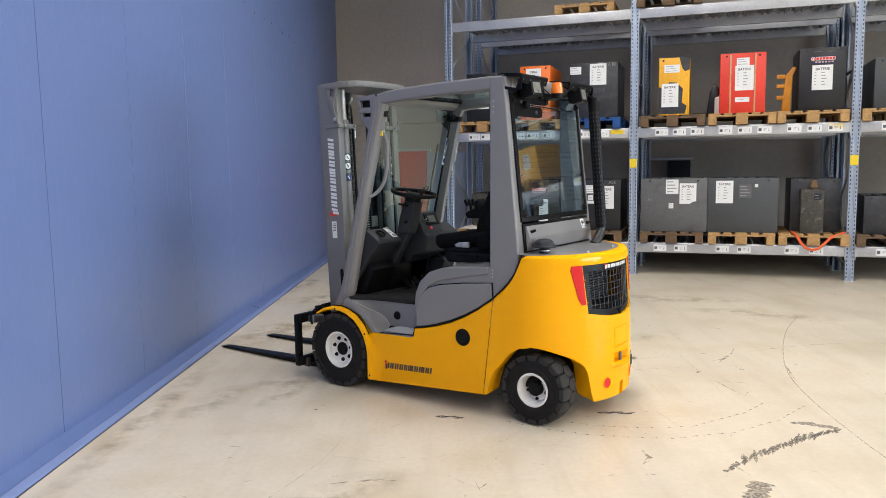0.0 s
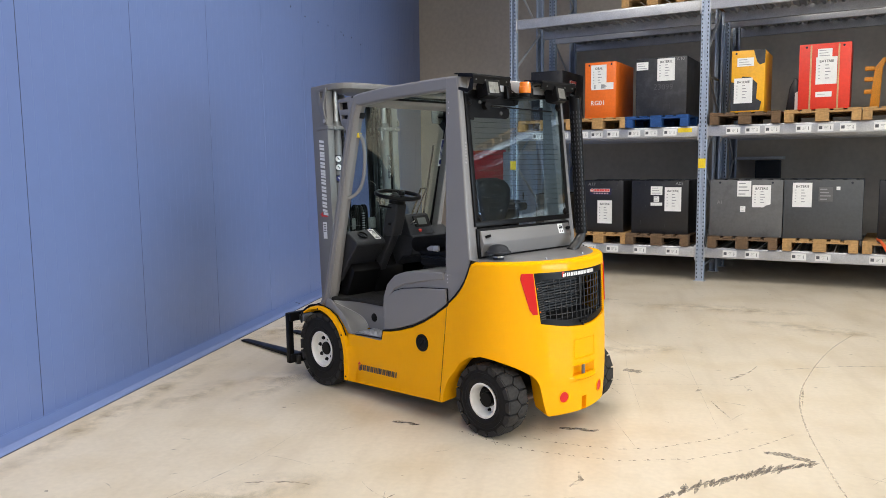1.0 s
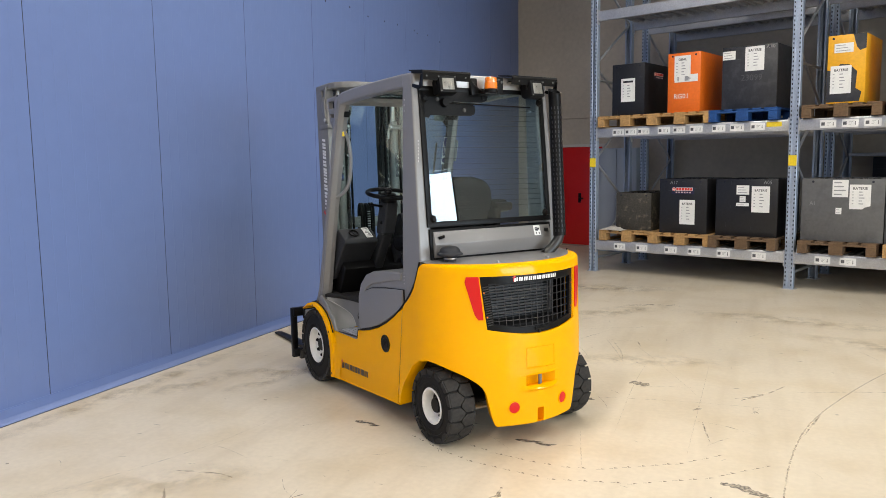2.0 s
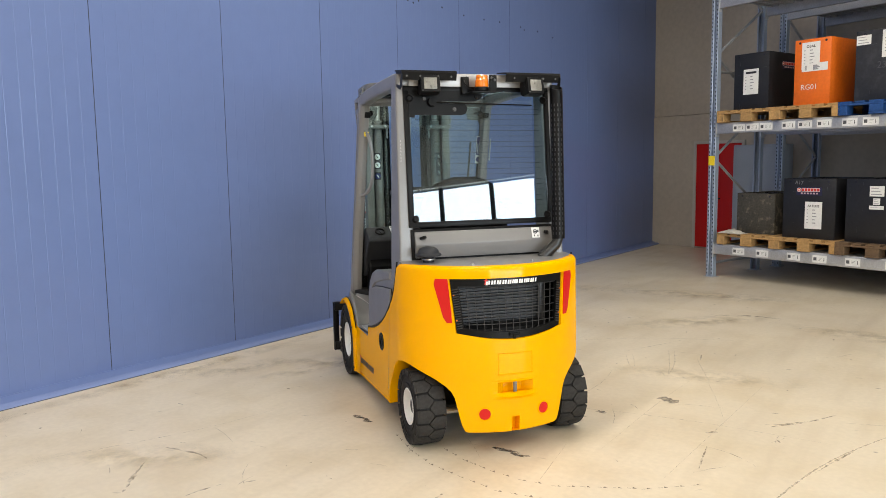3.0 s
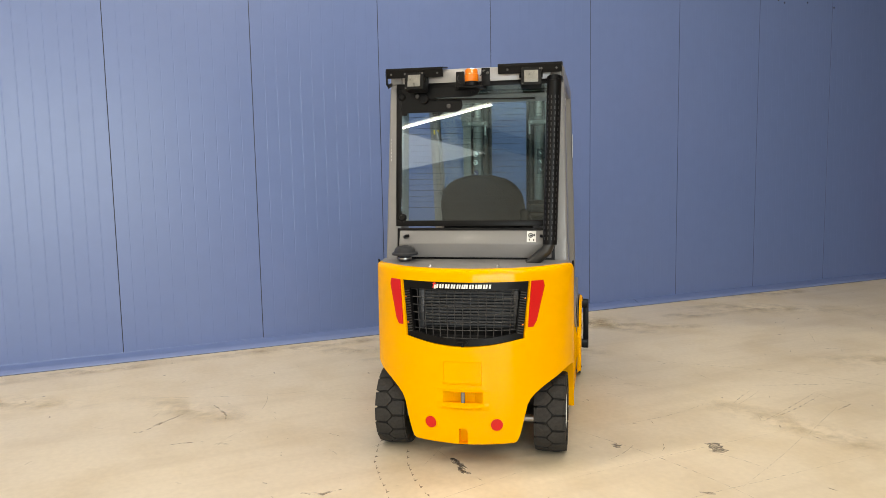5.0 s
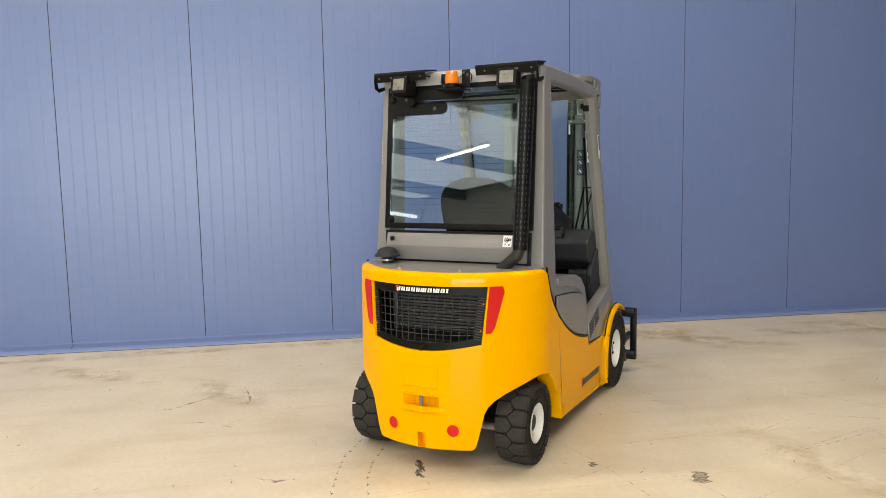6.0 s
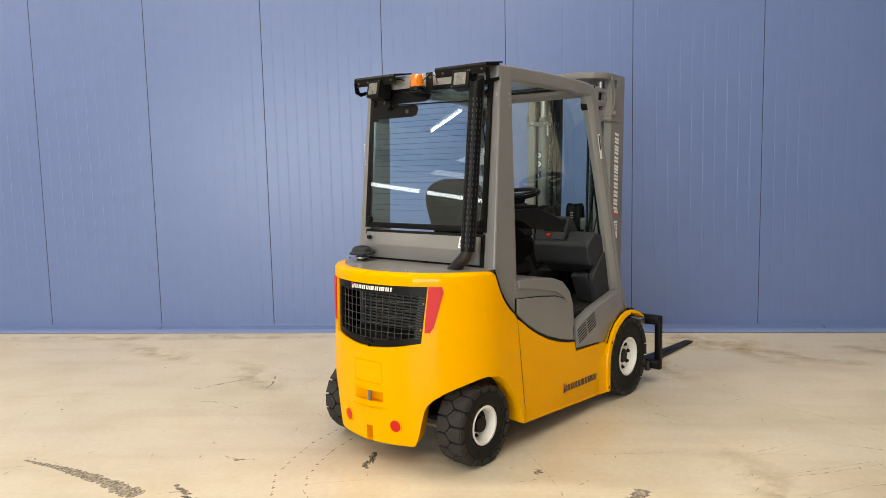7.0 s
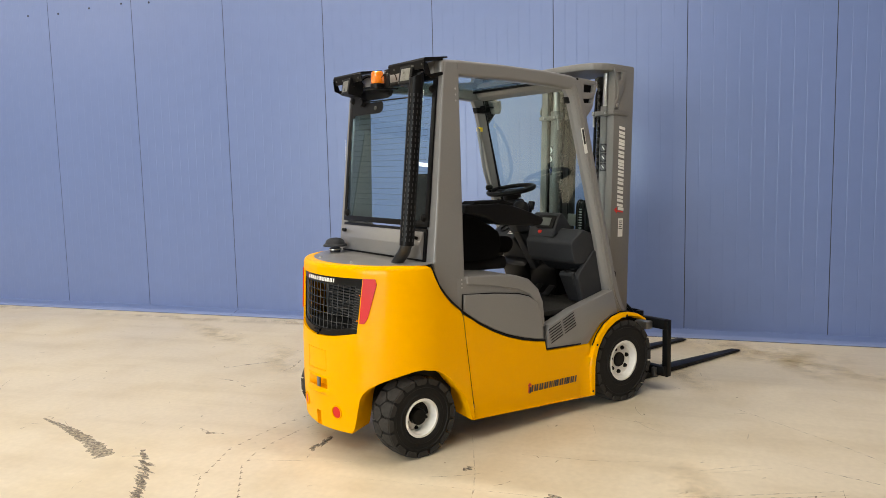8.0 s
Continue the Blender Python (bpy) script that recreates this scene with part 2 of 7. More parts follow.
def lathe(profile, steps=32, bm=None, closed=False):
    """Turns (radius, height) pairs round z."""
    b = bmesh.new()
    rings = []
    for r, z in profile:
        rings.append([b.verts.new((r * math.cos(2 * math.pi * i / steps), r * math.sin(2 * math.pi * i / steps), z)) for i in range(steps)] if r > 1e-6 else [b.verts.new((0, 0, z))])
    pairs = list(zip(rings, rings[1:])) + ([(rings[-1], rings[0])] if closed else [])
    for a, c in pairs:
        for i in range(steps):
            j = (i + 1) % steps
            f = [a[i % len(a)], a[j % len(a)], c[j % len(c)], c[i % len(c)]]
            f = list(dict.fromkeys(f))
            if len(f) > 2:
                b.faces.new(f)
    bmesh.ops.recalc_face_normals(b, faces=b.faces)
    return join(bm, b)


def cyl(p, q, r, steps=16, bm=None, r2=None):
    """A capped rod from p to q."""
    p, q = Vector(p), Vector(q)
    b = lathe([(0, 0), (r, 0), (r if r2 is None else r2, (q - p).length), (0, (q - p).length)], steps)
    m = Matrix.Translation(p) @ (q - p).to_track_quat('Z', 'Y').to_matrix().to_4x4()
    return turned(b, m, bm)


def tube(points, r, steps=10, bm=None, smooth_path=0):
    """A round bar swept along points; smooth_path: rounds of corner cutting."""
    pts = [Vector(p) for p in points]
    for _ in range(smooth_path):
        out = [pts[0]]
        for a, c in zip(pts, pts[1:]):
            out += [a.lerp(c, 0.25), a.lerp(c, 0.75)]
        pts = out + [pts[-1]]
    b = bmesh.new()
    rings, ref = [], None
    for i, p in enumerate(pts):
        d = (pts[min(i + 1, len(pts) - 1)] - pts[max(i - 1, 0)]).normalized()
        if ref is None:
            ref = d.orthogonal().normalized()
        ref = (ref - d * ref.dot(d)).normalized()
        side = d.cross(ref)
        rings.append([b.verts.new(p + r * (math.cos(2 * math.pi * k / steps) * ref + math.sin(2 * math.pi * k / steps) * side)) for k in range(steps)])
    for a, c in zip(rings, rings[1:]):
        for k in range(steps):
            b.faces.new((a[k], a[(k + 1) % steps], c[(k + 1) % steps], c[k]))
    b.faces.new(rings[0])
    b.faces.new(rings[-1][::-1])
    bmesh.ops.recalc_face_normals(b, faces=b.faces)
    return join(bm, b)


def grid_mesh(rows, bm=None, skip=None):
    """A sheet from rows of points; skip(i, j) leaves a cell out."""
    b = bmesh.new()
    vs = [[b.verts.new(p) for p in row] for row in rows]
    for i in range(len(vs) - 1):
        for j in range(len(vs[0]) - 1):
            if not (skip and skip(i, j)):
                try:
                    b.faces.new((vs[i][j], vs[i][j + 1], vs[i + 1][j + 1], vs[i + 1][j]))
                except ValueError:
                    pass
    bmesh.ops.remove_doubles(b, verts=b.verts, dist=1e-5)
    return join(bm, b)


def interp(x, pts):
    """Piecewise linear through (x, y) pairs in rising x."""
    for (x0, y0), (x1, y1) in zip(pts, pts[1:]):
        if x <= x1:
            return y0 + (y1 - y0) * max(0.0, (x - x0)) / (x1 - x0)
    return pts[-1][1]


def letters(text, size, mat, name="lettering", bold=0.0):
    """Flat lettering in Blender's own font, as a mesh in the x y plane, centred."""
    cu = bpy.data.curves.new(name, 'FONT')
    cu.body, cu.size, cu.align_x, cu.align_y, cu.resolution_u, cu.offset = text, size, 'CENTER', 'CENTER', 2, bold
    tmp = new(name, cu)
    dg = bpy.context.evaluated_depsgraph_get()
    me = bpy.data.meshes.new_from_object(tmp.evaluated_get(dg))
    bpy.data.objects.remove(tmp)
    bpy.data.curves.remove(cu)
    me.name = name
    me.materials.clear()
    me.materials.append(mat)
    return me


# ---- floor ----
def floor_material():
    m = material("worn_concrete_floor", (0.655, 0.582, 0.458), 0.42, var=0.07, scale=0.9, fine=30, bump=0.06, bump_scale=90, rvar=0.12,
                 second=(0.58, 0.495, 0.355), second_at=(0.46, 0.74))
    nt = m.node_tree
    b = nt.nodes["Principled BSDF"]
    base = b.inputs["Base Color"].links[0].from_socket
    tc = nt.nodes.new("ShaderNodeTexCoord")
    mp = nt.nodes.new("ShaderNodeMapping")
    mp.inputs["Scale"].default_value = (4.2, 0.55, 1.0)
    mp.inputs["Rotation"].default_value = (0, 0, radians(-24))
    nt.links.new(tc.outputs["Object"], mp.inputs["Vector"])
    streak = nt.nodes.new("ShaderNodeTexNoise")
    streak.inputs["Scale"].default_value, streak.inputs["Detail"].default_value = 1.3, 7
    nt.links.new(mp.outputs[0], streak.inputs["Vector"])
    r = nt.nodes.new("ShaderNodeMapRange")
    r.inputs[1].default_value, r.inputs[2].default_value, r.inputs[3].default_value, r.inputs[4].default_value = 0.50, 0.85, 0.0, 0.42
    nt.links.new(streak.outputs[0], r.inputs[0])
    mx = nt.nodes.new("ShaderNodeMix")
    mx.data_type = 'RGBA'
    mx.inputs[7].default_value = (0.40, 0.325, 0.215, 1)
    nt.links.new(r.outputs[0], mx.inputs[0])
    nt.links.new(base, mx.inputs[6])
    # small dark specks of rubber and dirt
    vo = nt.nodes.new("ShaderNodeTexVoronoi")
    vo.inputs["Scale"].default_value = 3.2
    nt.links.new(tc.outputs["Object"], vo.inputs["Vector"])
    r2 = nt.nodes.new("ShaderNodeMapRange")
    r2.inputs[1].default_value, r2.inputs[2].default_value, r2.inputs[3].default_value, r2.inputs[4].default_value = 0.02, 0.05, 0.75, 0.0
    nt.links.new(vo.outputs["Distance"], r2.inputs[0])
    mx2 = nt.nodes.new("ShaderNodeMix")
    mx2.data_type = 'RGBA'
    mx2.inputs[7].default_value = (0.09, 0.08, 0.065, 1)
    sp = nt.nodes.new("ShaderNodeSeparateColor")
    nt.links.new(vo.outputs["Color"], sp.inputs[0])
    gt = nt.nodes.new("ShaderNodeMath")
    gt.operation = 'GREATER_THAN'
    gt.inputs[1].default_value = 0.72
    nt.links.new(sp.outputs[0], gt.inputs[0])
    mu = nt.nodes.new("ShaderNodeMath")
    mu.operation = 'MULTIPLY'
    nt.links.new(gt.outputs[0], mu.inputs[0])
    nt.links.new(r2.outputs[0], mu.inputs[1])
    nt.links.new(mu.outputs[0], mx2.inputs[0])
    nt.links.new(mx.outputs[2], mx2.inputs[6])
    nt.links.new(mx2.outputs[2], b.inputs["Base Color"])
    return m


FLOOR = floor_material()
tagged(part("floor", box(-2.4, HALL_E + 0.3, HALL_S - 0.3, 16.5, -0.2, 0.0), FLOOR, smooth=0),
       "worn beige concrete hall floor with scuffs and stains", "floor", kind="structure")
tagged(part("ground", box(-60, 90, -90, 90, -0.6, -0.24), material("asphalt", (0.06, 0.06, 0.06), 0.9), smooth=0), "grey asphalt yard outside the hall", "ground", kind="structure")

# ---- blue panel wall on the west side ----
WX = -2.19
wall_w = tagged(part("wall_west", box(WX - 0.16, WX - 0.002, HALL_S, 15.2, 0, HALL_H), JOINT, smooth=0),
                "tall wall of blue ribbed sheet metal panels", "wall", kind="structure")
PITCH, P0 = 1.104, 4.045


def wall_panel():
    """One sheet panel with folded edges and shallow vertical ribs."""
    w = PITCH - 0.006
    prof = [(-w / 2, -0.012), (-w / 2, -0.0006), (-w / 2 + 0.0006, 0.0)]
    n = 11
    for i in range(1, n):
        c = -w / 2 + w * i / n
        prof += [(c - 0.0042, 0.0), (c - 0.0014, -0.0007), (c + 0.0014, -0.0007), (c + 0.0042, 0.0)]
    prof += [(w / 2 - 0.0006, 0.0), (w / 2, -0.0006), (w / 2, -0.012)]
    return grid_mesh([[(x, y, z) for y, x in prof] for z in (0.044, HALL_H)])


first = None
for k in range(-25, 11):
    yc = P0 + PITCH * (k - 0.5)
    if yc < HALL_S or yc > 14.9:
        continue
    if first is None:
        first = part("panel", wall_panel(), WALLBLUE, wall_w, smooth=0)
        first.matrix_basis = pose(WX, yc, 0)
    else:
        share("panel", first, wall_w, pose(WX, yc, 0))
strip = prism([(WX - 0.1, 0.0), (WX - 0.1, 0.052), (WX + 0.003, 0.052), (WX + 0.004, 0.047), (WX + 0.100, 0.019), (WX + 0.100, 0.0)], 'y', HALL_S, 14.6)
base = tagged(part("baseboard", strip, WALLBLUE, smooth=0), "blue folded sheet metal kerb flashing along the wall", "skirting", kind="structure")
# front edge in a lightened blue that stands in for light from above
part("kerb_edge", prism([(WX + 0.1005, 0.0), (WX + 0.1005, 0.028), (WX + 0.105, 0.029), (WX + 0.138, 0.014), (WX + 0.142, 0.010), (WX + 0.146, 0.0)], 'y', HALL_S, 14.6), LITBLUE, base, smooth=0)
part("kerb_foot_line", box(WX + 0.144, WX + 0.1500, HALL_S, 14.6, 0.0, 0.003), JOINT, base, smooth=0)
for y0, y1 in [(-8.2, -8.196), (1.85, 1.854), (7.9, 7.904)]:
    ob = part("trim", prism([(WX + 0.006, 0.0475), (WX + 0.101, 0.0218), (WX + 0.139, 0.0150), (WX + 0.1475, 0.0), (WX + 0.143, 0.0), (WX + 0.136, 0.012), (WX + 0.10, 0.018)], 'y', y0, y1), JOINT, smooth=0)
    tagged(ob, "dark butt joint in the kerb flashing", "joint", kind="structure")

# small screw heads high on the panels
bm = bmesh.new()
rnd = random.Random(4)
y = -6.0
while y < 11.0:
    turned(lathe([(0, 0.004), (0.009, 0.003), (0.012, 0)], 8), pose(WX, y, 3.22 + rnd.uniform(-0.02, 0.02), 0, 90, 0), bm)
    y += rnd.choice([0.09, 0.35, 0.42, 0.50])
tagged(part("panel_screw", bm, JOINT), "dark screw heads across the blue wall panels", "screws", kind="stuff")

# ---- concrete back wall, turned with the rack ----
RACK = pose(-0.08, 11.0, 0, 0, 0, -18.3)
BACK = 2.62


def in_rack(x, y, z, rz=0):
    return RACK @ pose(x, y, z, 0, 0, rz)


back = part("wall_north", box(-3.6, 16.5, BACK, BACK + 0.25, 0, 2.26), CONCRETE_W, smooth=0)
back.matrix_world = RACK
tagged(back, "plain grey concrete wall with a horizontal pour joint", "wall", kind="structure")
part("upper_wall", box(-3.6, 16.5, BACK + 0.012, BACK + 0.25, 2.268, HALL_H), CONCRETE_W, back)
# ---- the rest of the hall, behind the camera ----
CREAM = material("pale_hall_wall", (0.52, 0.50, 0.46), 0.8, var=0.06, scale=0.6)
bm = box(-2.4, HALL_E + 0.3, HALL_S - 0.3, HALL_S, 0, CLER_Z0)
box(-2.4, HALL_E + 0.3, HALL_S - 0.3, HALL_S, CLER_Z1, HALL_H, bm=bm)
for k in range(5):
    box(CLER_X0 - 0.15 + k * (HALL_E - CLER_X0) / 4, CLER_X0 + 0.15 + k * (HALL_E - CLER_X0) / 4, HALL_S - 0.3, HALL_S, CLER_Z0, CLER_Z1, bm=bm)
box(-2.4, CLER_X0, HALL_S - 0.3, HALL_S, CLER_Z0, CLER_Z1, bm=bm)
tagged(part("wall_south", bm, CREAM, smooth=0), "pale plastered hall wall with a high window band", "wall", kind="structure")
bm = box(HALL_E, HALL_E + 0.3, HALL_S, GATE_Y0, 0, HALL_H)
box(HALL_E, HALL_E + 0.3, GATE_Y1, 9.5, 0, HALL_H, bm=bm)
box(HALL_E, HALL_E + 0.3, GATE_Y0, GATE_Y1, GATE_H, HALL_H, bm=bm)
tagged(part("wall_east", bm, CREAM, smooth=0), "pale hall wall with a wide glazed gate opening", "wall", kind="structure")
bm = bmesh.new()
for i in range(8):
    y = GATE_Y0 + (GATE_Y1 - GATE_Y0) * i / 7
    box(HALL_E + 0.05, HALL_E + 0.15, y - 0.05, y + 0.05, 0, GATE_H, bm=bm)
box(HALL_E + 0.05, HALL_E + 0.15, GATE_Y0, GATE_Y1, 0.0, 0.35, bm=bm)
tagged(part("gate_frame", bm, BLACK, smooth=0), "dark metal mullions of the wide hall gate", "gate", kind="structure")

# ceiling of pale sheet on dark purlins
bm = box(-2.4, HALL_E + 0.3, HALL_S - 0.3, 16.0, HALL_H, HALL_H + 0.2)
tagged(part("ceiling", bm, CEILM, smooth=0), "grey-white sheet metal hall ceiling", "ceiling", kind="structure")
for i in range(6):
    y = -20.0 + i * 6.7
    tagged(part("trim", prism([(y - 0.11, HALL_H - 0.002), (y - 0.11, HALL_H - 0.03), (y - 0.015, HALL_H - 0.04), (y - 0.015, HALL_H - 0.40), (y - 0.11, HALL_H - 0.41), (y - 0.11, HALL_H - 0.44), (y + 0.11, HALL_H - 0.44), (y + 0.11, HALL_H - 0.41), (y + 0.015, HALL_H - 0.40), (y + 0.015, HALL_H - 0.04), (y + 0.11, HALL_H - 0.03), (y + 0.11, HALL_H - 0.002)], 'x', -2.1, HALL_E), PURLIN, smooth=0), "dark grey steel beam below the ceiling", "beam", kind="structure")
# translucent roof lights between the beams
for y0, y1 in SKYLIGHTS:
    ob = part("skylight", box(SKY_X0, SKY_X1, y0, y1, HALL_H - 0.045, HALL_H - 0.004, 0.006), WHITEP, smooth=0)
    tagged(ob, "milky translucent roof light sheet", "skylight", kind="structure")


def strip_light():
    e = empty("strip_light", Matrix(), "white fluorescent batten hanging below the ceiling", "lamp", "strip lights")
    part("housing", box(-0.06, 0.06, -1.5, 1.5, 0, 0.06, 0.008), WHITEP, e)
    for x in (-0.035, 0.035):
        part("tube", cyl((x, -1.46, -0.02), (x, 1.46, -0.02), 0.013, 10), TUBE, e)
    for y in (-1.1, 1.1):
        part("hanger", cyl((0, y, 0.06), (0, y, 0.56), 0.006, 6), STEEL, e)
    return e


light0 = strip_light()
light0.matrix_world = pose(STRIPS[0][0], STRIPS[0][1], HALL_H - 0.56)
# battens are also hung for the two added fill lamps
for sx, sy in STRIPS[1:]:
    copy_thing(light0, pose(sx, sy, HALL_H - 0.56))


# ---- marks on the floor ----
def mark_material(name, color, lo, hi, scale, stretch=(1, 1, 1)):
    """A thin worn film: noise leaves gaps through which the floor shows."""
    m = material(name, color, 0.7, var=0.3, scale=12, fine=90)
    nt = m.node_tree
    tc = nt.nodes.new("ShaderNodeTexCoord")
    mp = nt.nodes.new("ShaderNodeMapping")
    mp.inputs["Scale"].default_value = stretch
    n = nt.nodes.new("ShaderNodeTexNoise")
    n.inputs["Scale"].default_value, n.inputs["Detail"].default_value = scale, 6
    r = nt.nodes.new("ShaderNodeMapRange")
    r.inputs[1].default_value, r.inputs[2].default_value = lo, hi
    nt.links.new(tc.outputs["Object"], mp.inputs[0])
    nt.links.new(mp.outputs[0], n.inputs["Vector"])
    nt.links.new(n.outputs[0], r.inputs[0])
    nt.links.new(r.outputs[0], nt.nodes["Principled BSDF"].inputs["Alpha"])
    return m


SKID = mark_material("rubber_skid", (0.095, 0.080, 0.070), 0.18, 0.72, 60)
TYREL = mark_material("tyre_scrub", (0.27, 0.23, 0.18), 0.26, 0.80, 40)
SCRATCH = mark_material("dark_scratch", (0.19, 0.155, 0.115), 0.38, 0.72, 22)
FAINT = mark_material("faint_scratch", (0.30, 0.25, 0.19), 0.42, 0.95, 30)


def smudge_material():
    """A thin film of brown dirt that thins out in an uneven way towards the edge of its patch."""
    m = material("brown_smudge", (0.27, 0.20, 0.105), 0.75, var=0.25, scale=9, fine=80)
    nt = m.node_tree
    tc = nt.nodes.new("ShaderNodeTexCoord")
    n = nt.nodes.new("ShaderNodeTexNoise")
    n.inputs["Scale"].default_value, n.inputs["Detail"].default_value, n.inputs["Roughness"].default_value = 4.5, 7, 0.62
    nt.links.new(tc.outputs["Object"], n.inputs["Vector"])
    off = nt.nodes.new("ShaderNodeVectorMath")
    off.operation = 'SUBTRACT'
    off.inputs[1].default_value = (0.5, 0.5, 0.0)
    flat = nt.nodes.new("ShaderNodeVectorMath")
    flat.operation = 'MULTIPLY'
    flat.inputs[1].default_value = (2.0, 2.0, 0.0)
    ln = nt.nodes.new("ShaderNodeVectorMath")
    ln.operation = 'LENGTH'
    nt.links.new(tc.outputs["Generated"], off.inputs[0])
    nt.links.new(off.outputs[0], flat.inputs[0])
    nt.links.new(flat.outputs[0], ln.inputs[0])
    edge = nt.nodes.new("ShaderNodeMapRange")
    edge.inputs[1].default_value, edge.inputs[2].default_value, edge.inputs[3].default_value, edge.inputs[4].default_value = 1.0, 0.1, 0.0, 1.0
    nt.links.new(ln.outputs["Value"], edge.inputs[0])
    grain = nt.nodes.new("ShaderNodeMapRange")
    grain.inputs[1].default_value, grain.inputs[2].default_value, grain.inputs[3].default_value, grain.inputs[4].default_value = 0.42, 0.75, 0.0, 0.75
    nt.links.new(n.outputs[0], grain.inputs[0])
    mul = nt.nodes.new("ShaderNodeMath")
    mul.operation = 'MULTIPLY'
    nt.links.new(edge.outputs[0], mul.inputs[0])
    nt.links.new(grain.outputs[0], mul.inputs[1])
    nt.links.new(mul.outputs[0], nt.nodes["Principled BSDF"].inputs["Alpha"])
    return m


SMUDGE = smudge_material()
PRINT = material("tyre_print", (0.16, 0.13, 0.10), 0.8, var=0.3)


def smear(pts, widths, rag=0.35, step=0.012, z=0.0015, seed=1, bm=None):
    """A ragged strip along a line on the floor."""
    rnd = random.Random(seed)
    b = bmesh.new()
    pts = [Vector((*p, 0)) for p in pts]
    for _ in range(2):
        out = [pts[0]]
        for a, c in zip(pts, pts[1:]):
            out += [a.lerp(c, 0.25), a.lerp(c, 0.75)]
        pts = out + [pts[-1]]
    lens = [0.0]
    for a, c in zip(pts, pts[1:]):
        lens.append(lens[-1] + (c - a).length)
    n = max(2, int(lens[-1] / step))
    prev = None
    for i in range(n + 1):
        d = lens[-1] * i / n
        k = max(j for j in range(len(pts) - 1) if lens[j] <= d + 1e-9)
        t = (d - lens[k]) / max(1e-9, lens[k + 1] - lens[k])
        p, tan = pts[k].lerp(pts[k + 1], t), (pts[k + 1] - pts[k]).normalized()
        nor = Vector((-tan.y, tan.x, 0))
        w = interp(i / n, [(j / (len(widths) - 1), v) for j, v in enumerate(widths)]) / 2
        a = b.verts.new(p + nor * w * (1 + rnd.uniform(-rag, rag)) + tan * rnd.uniform(-rag, rag) * w * 0.6 + Vector((0, 0, z)))
        c = b.verts.new(p - nor * w * (1 + rnd.uniform(-rag, rag)) + tan * rnd.uniform(-rag, rag) * w * 0.6 + Vector((0, 0, z)))
        if prev:
            b.faces.new((prev[0], a, c, prev[1]))
        prev = (a, c)
    return join(bm, b)


def floor_mark(name, bm, mat, label):
    ob = part(name, bm, mat, smooth=0)
    for p in ob.data.polygons:
        if p.normal.z < 0:
            p.flip()
    ob.visible_shadow = False
    return tagged(ob, label, "floor mark", kind="structure")


def scrubbed(pts, width, strokes, seed, slant=0.5, length=0.11):
    """A skid mark left in jerks: many short slanted rubber strokes along a line."""
    rnd = random.Random(seed)
    bm = bmesh.new()
    total = len(pts) - 1
    for i in range(strokes):
        t = total * (i + rnd.uniform(-0.4, 0.4)) / strokes
        k = max(0, min(total - 1, int(t)))
        f = min(1.0, max(0.0, t - k))
        (x0, y0), (x1, y1) = pts[k], pts[k + 1]
        c, d = Vector((x0 + (x1 - x0) * f, y0 + (y1 - y0) * f)), Vector((x1 - x0, y1 - y0)).normalized()
        a = math.atan2(d.y, d.x) + slant + rnd.uniform(-0.25, 0.25)
        w = width * interp(i / strokes, [(0, 0.4), (0.2, 1.0), (0.85, 1.0), (1.0, 0.6)])
        e = Vector((math.cos(a), math.sin(a))) * length * w / width * rnd.uniform(0.6, 1.15) / 2
        q = Vector((-d.y, d.x)) * w * rnd.uniform(-0.25, 0.25)
        smear([tuple(c - e + q), tuple(c + q), tuple(c + e + q)], [0.003, rnd.uniform(0.016, 0.030), 0.003], 0.5, step=0.012, z=0.0011 + 0.00003 * (i % 20), seed=seed * 100 + i, bm=bm)
    return bm


floor_mark("skid_mark", scrubbed([(1.30, 3.57), (1.49, 3.74), (1.65, 3.86), (1.82, 3.98), (1.96, 4.06), (2.12, 4.11)], 0.08, 62, 3), SKID, "ragged dark rubber skid mark on the concrete")
floor_mark("skid_mark", smear([(1.91, 4.25), (2.02, 4.23), (2.13, 4.13)], [0.03, 0.055, 0.05], 0.5, seed=4), SKID, "short dark rubber skid mark on the concrete")
floor_mark("skid_mark", smear([(1.02, 2.60), (1.12, 2.87), (1.24, 3.14), (1.42, 3.43)], [0.012, 0.05, 0.075, 0.10], 0.35, seed=5), SKID, "curved dark rubber skid mark on the concrete")
floor_mark("skid_mark", scrubbed([(0.85, 4.462), (0.95, 4.452), (1.06, 4.437)], 0.05, 16, 6, slant=0.25, length=0.09), SKID, "small dark rubber smear behind the forklift")
floor_mark("skid_mark", scrubbed([(-0.13, 4.42), (-0.06, 4.41), (0.03, 4.37)], 0.05, 15, 7, slant=0.7, length=0.06), SKID, "small dark rubber smear beside the forklift")
floor_mark("stain", smear([(1.25, 5.78), (1.30, 5.77), (1.37, 5.72)], [0.05, 0.10, 0.06], 0.5, seed=8), SKID, "grey-brown rubbed stain on the concrete")
floor_mark("stain", smear([(1.04, 5.32), (1.07, 5.31), (1.10, 5.30)], [0.03, 0.045, 0.02], 0.7, seed=9), SKID, "small dark spot on the concrete")
floor_mark("tyre_line", smear([(3.25, 7.2), (2.91, 6.65), (2.58, 5.94), (2.33, 5.29), (2.22, 4.71), (2.17, 4.12), (2.15, 3.71), (2.16, 3.3)], [0.006, 0.008, 0.008], 0.55, step=0.012, seed=10), TYREL, "long thin curved tyre line on the concrete")
